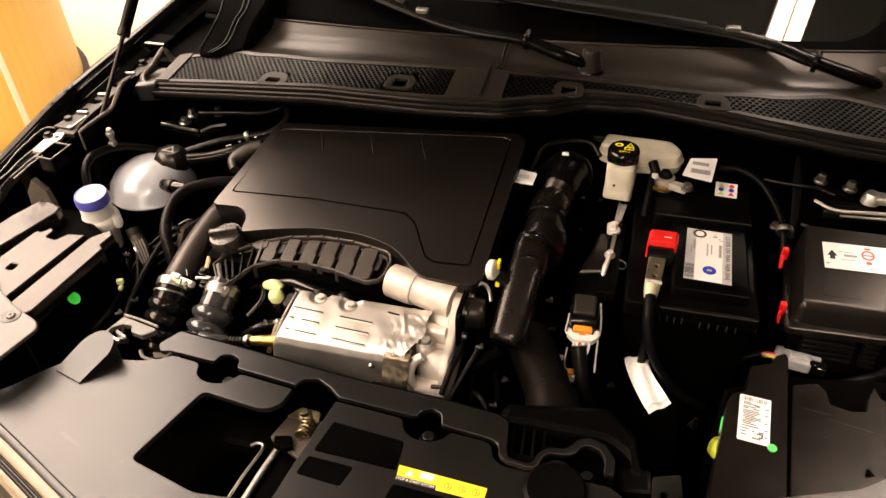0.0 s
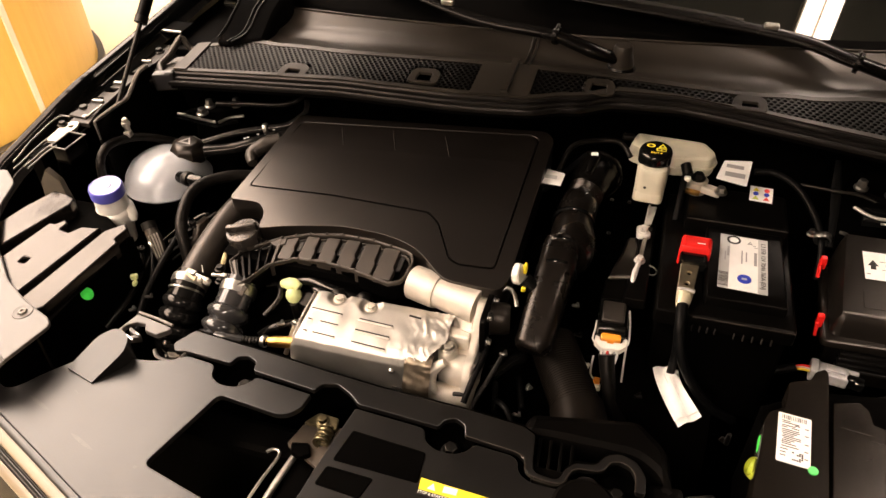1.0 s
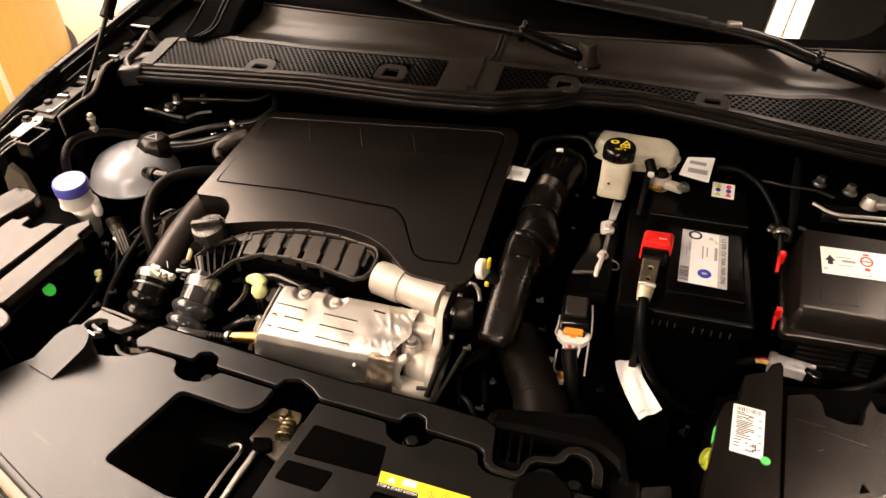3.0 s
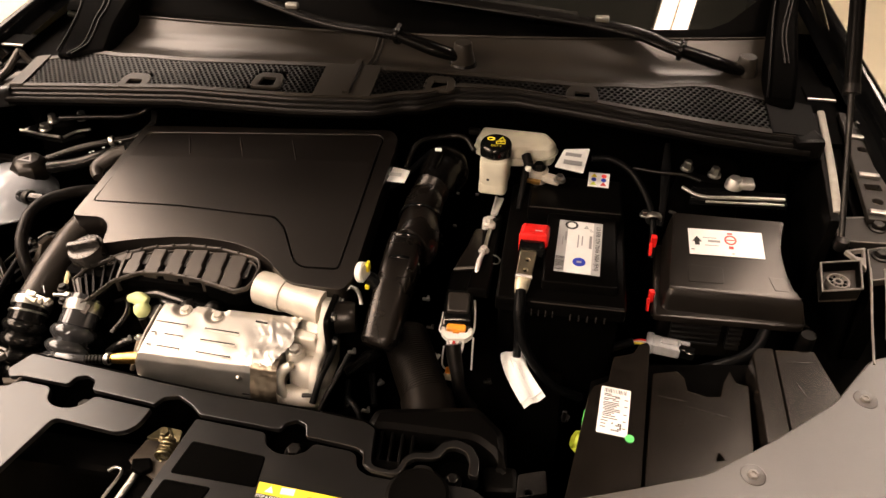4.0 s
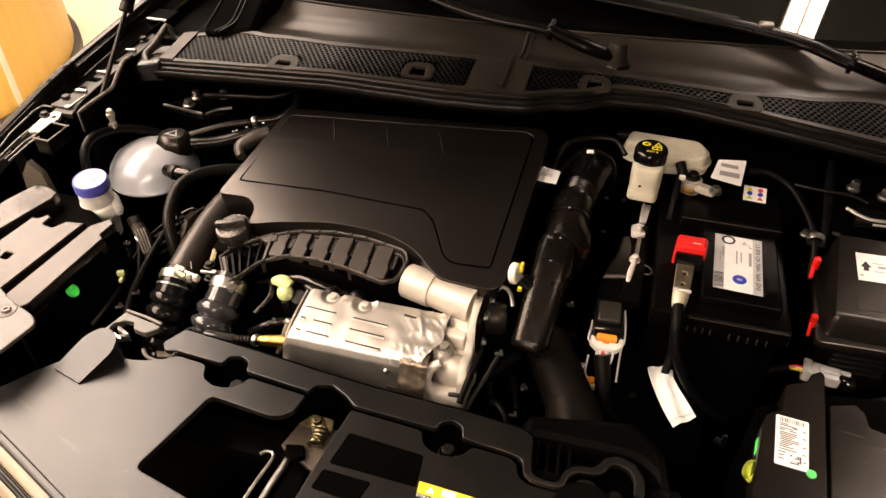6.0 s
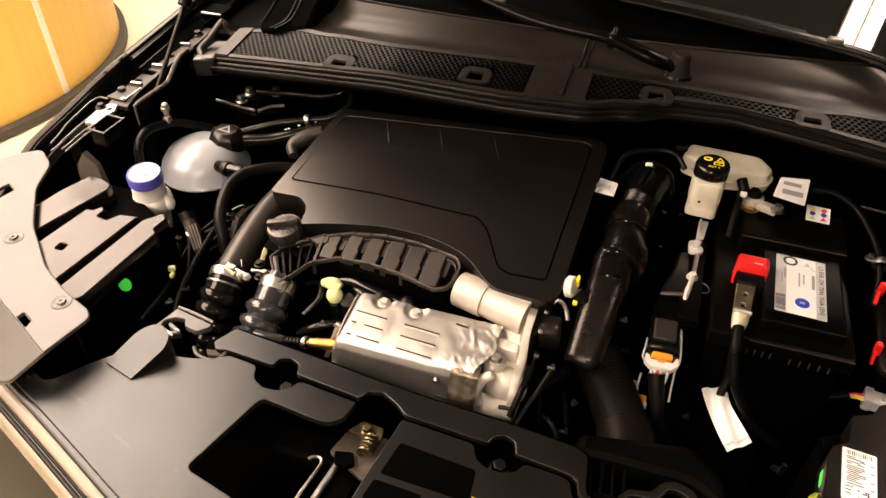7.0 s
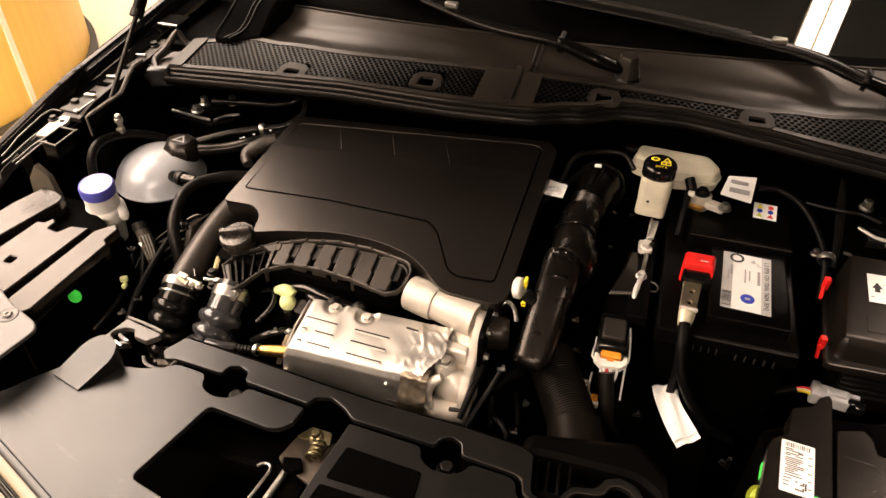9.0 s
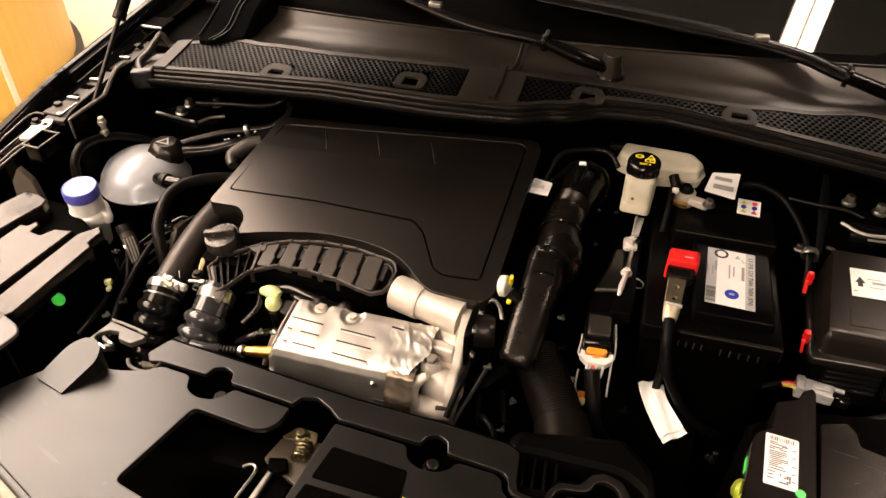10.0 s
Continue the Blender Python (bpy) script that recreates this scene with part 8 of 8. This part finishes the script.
part("seat", slab(rounded([(-0.782, 1.060), (-0.772, 1.104), (-0.7477, 1.1067), (-0.7421, 1.0568)], 0.003), 0.9655, 0.969, 0.001), RAILPAINT, trayl, "brown-grey steel seat")
part("seat_edge", tube([(-0.7421, 1.0610, 0.970), (-0.742, 1.082, 0.970), (-0.7417, 1.1036, 0.970)], 0.0016, 6), STEEL, trayl, "bright folded edge")
for run in ([(-0.7807, 1.0607), (-0.794, 1.061), (-0.800, 1.056), (-0.8014, 1.0375), (-0.7961, 1.0039), (-0.7914, 0.9736), (-0.7876, 0.9592), (-0.781, 0.935), (-0.779, 0.915)],
            [(-0.7693, 1.0077), (-0.7671, 0.9655), (-0.7647, 0.9345), (-0.764, 0.915), (-0.766, 0.900)],
            [(-0.7483, 0.9753), (-0.7493, 0.9507), (-0.7493, 0.927), (-0.752, 0.908)],
            [(-0.7375, 0.972), (-0.7395, 0.9528), (-0.7406, 0.9289), (-0.743, 0.905)]):
    part("bent_rod", tube([(x, y, 0.964 - 0.12 * max(0, 0.945 - y)) for x, y in run], 0.0014, 6), CAPGREY, trayl, "thin pale bent rod")
solo("pale_baffle", sheet([(-0.770, 0.862), (-0.714, 0.862), (-0.722, 0.918), (-0.742, 0.938), (-0.762, 0.910)], 0.012, "y", 0.940, 0.003), BAFFLE, (-0.74, 0.940, 0.862), "dull tan baffle behind the lamp", "baffle")
solo("clip_pin", join(lathe([(0, 0.010), (0.0035, 0.010), (0.0055, 0.008), (0.0055, 0.003), (0.0075, 0.002), (0.0075, -0.004), (0.005, -0.005), (0.005, -0.02)], 10, pose(-0.665, 1.063, 0.966)), box(-0.662, 1.058, 0.948, 0.012, 0.012, 0.010, 0.002)), CAPALLOY, (-0.664, 1.061, 0.944), "bright clip pin on the side panel", "clip")

# side panels between the bay and the wings
sideL = thing("bay_divider", (-0.665, 1.1, 0.80), "black plastic divider with a raised fin", "divider", "bay dividers")
part("wall", sheet([(1.018, 0.82), (1.20, 0.82), (1.20, 1.012), (1.163, 1.0135), (1.145, 1.006), (1.108, 0.985), (1.07, 0.987), (1.020, 0.988)], 0.008, "x", -0.688, 0.002), PLASTIC, sideL)
# Pale tube paints the light along the wall's top and front edges.
part("pale_edge", tube([(-0.688, 1.0195, 0.955), (-0.688, 1.0195, 0.985), (-0.688, 1.025, 0.990), (-0.688, 1.07, 0.989), (-0.688, 1.105, 0.987), (-0.688, 1.118, 0.990), (-0.688, 1.145, 1.008), (-0.688, 1.163, 1.0155), (-0.687, 1.185, 1.015)], [0.0012, 0.002, 0.0032, 0.0034, 0.0036, 0.0040, 0.0040, 0.0038, 0.003], 8), CAPGREY, sideL, "pale edge strip")
part("fin_floor", slab(rounded([(-0.702, 1.238), (-0.680, 1.208), (-0.634, 1.222), (-0.640, 1.272), (-0.662, 1.302), (-0.700, 1.290)], 0.008), 0.976, 0.984, 0.002), PIPE, sideL, "pale tray floor")
part("fin_wall", tube([(-0.676, 1.206, 0.985), (-0.702, 1.238, 0.990), (-0.700, 1.268, 0.996), (-0.694, 1.290, 1.010), (-0.6855, 1.300, 1.022), (-0.679, 1.300, 1.012), (-0.672, 1.301, 1.001), (-0.658, 1.298, 0.996), (-0.642, 1.272, 0.992), (-0.634, 1.225, 0.988)], [0.005, 0.006, 0.006, 0.007, 0.006, 0.006, 0.006, 0.006, 0.006, 0.005], 10, flat=1.0), PIPE, sideL, "raised wall with a pointed fin")
part("lug", box(-0.652, 1.180, 0.992, 0.04, 0.02, 0.035, 0.005, 20), PANEL, sideL)
sideR = thing("bay_divider", (0.745, 1.2, 0.80), "black plastic divider with a pale worn edge", "divider", "bay dividers")
part("wall", slab([(0.720, 1.055), (0.734, 1.055), (0.752, 1.20), (0.774, 1.37), (0.760, 1.37), (0.738, 1.20)], 0.82, 0.972, 0.002), PLASTIC, sideR)
part("pale_edge", tube([(0.773, 1.37, 0.974), (0.753, 1.203, 0.974), (0.735, 1.075, 0.972)], 0.0062, 10, flat=0.6), WORN, sideR, "pale edge strip")
part("corner", box(0.715, 1.235, 0.985, 0.05, 0.045, 0.04, 0.008, 10), PLASTIC, sideR)

# small hoses, leads and clips that fill the gaps
for pts, r, mt in (
        ([(0.044, 0.850, 0.852), (0.048, 0.820, 0.853), (0.048, 0.794, 0.850), (0.043, 0.765, 0.845), (0.036, 0.74, 0.82)], 0.0045, WIRE),
        ([(0.075, 0.77, 0.80), (0.085, 0.755, 0.815), (0.100, 0.74, 0.81), (0.105, 0.72, 0.78)], 0.004, WIRE),
        ([(-0.270, 0.880, 0.845), (-0.245, 0.879, 0.852), (-0.215, 0.872, 0.852), (-0.185, 0.868, 0.850), (-0.15, 0.868, 0.84)], 0.0075, GLOSS),
        ([(-0.255, 0.895, 0.838), (-0.232, 0.868, 0.846), (-0.205, 0.862, 0.845), (-0.18, 0.858, 0.83)], 0.0055, GLOSS),
        ([(-0.30, 0.82, 0.82), (-0.285, 0.845, 0.835), (-0.295, 0.87, 0.84), (-0.32, 0.875, 0.83)], 0.0045, HOSE),
        ([(-0.30, 0.80, 0.80), (-0.275, 0.80, 0.82), (-0.255, 0.815, 0.82), (-0.245, 0.84, 0.80)], 0.006, HOSE),
        ([(-0.54, 0.90, 0.85), (-0.52, 0.865, 0.838), (-0.50, 0.825, 0.83), (-0.49, 0.78, 0.82)], 0.004, WIRE),
        ([(-0.555, 0.89, 0.845), (-0.535, 0.85, 0.83), (-0.525, 0.80, 0.82), (-0.53, 0.74, 0.81)], 0.0055, HOSE),
        ([(-0.505, 0.975, 0.85), (-0.49, 0.985, 0.856), (-0.472, 0.983, 0.852), (-0.46, 0.97, 0.84)], 0.0035, GLOSS),
        ([(0.057, 0.818, 0.800), (0.066, 0.826, 0.802), (0.074, 0.838, 0.804), (0.087, 0.853, 0.802), (0.090, 0.868, 0.79)], 0.010, HOSE),
        ([(0.094, 0.832, 0.784), (0.101, 0.806, 0.78), (0.108, 0.783, 0.776)], 0.0045, WIRE),
        ([(0.063, 0.815, 0.784), (0.068, 0.790, 0.78), (0.072, 0.770, 0.776)], 0.004, WIRE)):
    hose("hose", pts, r, mt, "thin black hose among the engine parts", "hose", "small hoses")
for x, y, z, a, mt in ((0.072, 0.819, 0.842, 20, STEEL), (0.107, 0.748, 0.808, 10, DULLSTEEL), (-0.261, 0.800, 0.832, 40, STEEL), (-0.483, 0.797, 0.835, 35, DULLSTEEL), (-0.549, 0.880, 0.850, 15, DULLSTEEL), (-0.528, 0.884, 0.862, -25, STEEL), (-0.497, 0.772, 0.828, 60, STEEL), (0.153, 0.953, 0.83, 15, STEEL), (0.098, 0.868, 0.822, 70, DULLSTEEL), (0.262, 0.855, 0.77, 20, DULLSTEEL), (0.164, 0.923, 0.80, 5, DULLSTEEL), (0.186, 0.866, 0.80, 80, MILK), (0.378, 0.793, 0.79, 75, DULLSTEEL), (0.112, 0.812, 0.79, 50, STEEL)):
    solo("hose_clip", join(moved(box(0, 0, 0, 0.012, 0.005, 0.004, 0.0012), Matrix.Translation((x, y, z)) @ pose(0, 0, 0, 20, 15, a)), moved(box(0.004, 0.004, -0.004, 0.004, 0.007, 0.008, 0.001), Matrix.Translation((x, y, z)) @ pose(0, 0, 0, 20, 15, a))), mt, (x, y, z), "small bent clip on a thin hose", "clip", "hose clips")
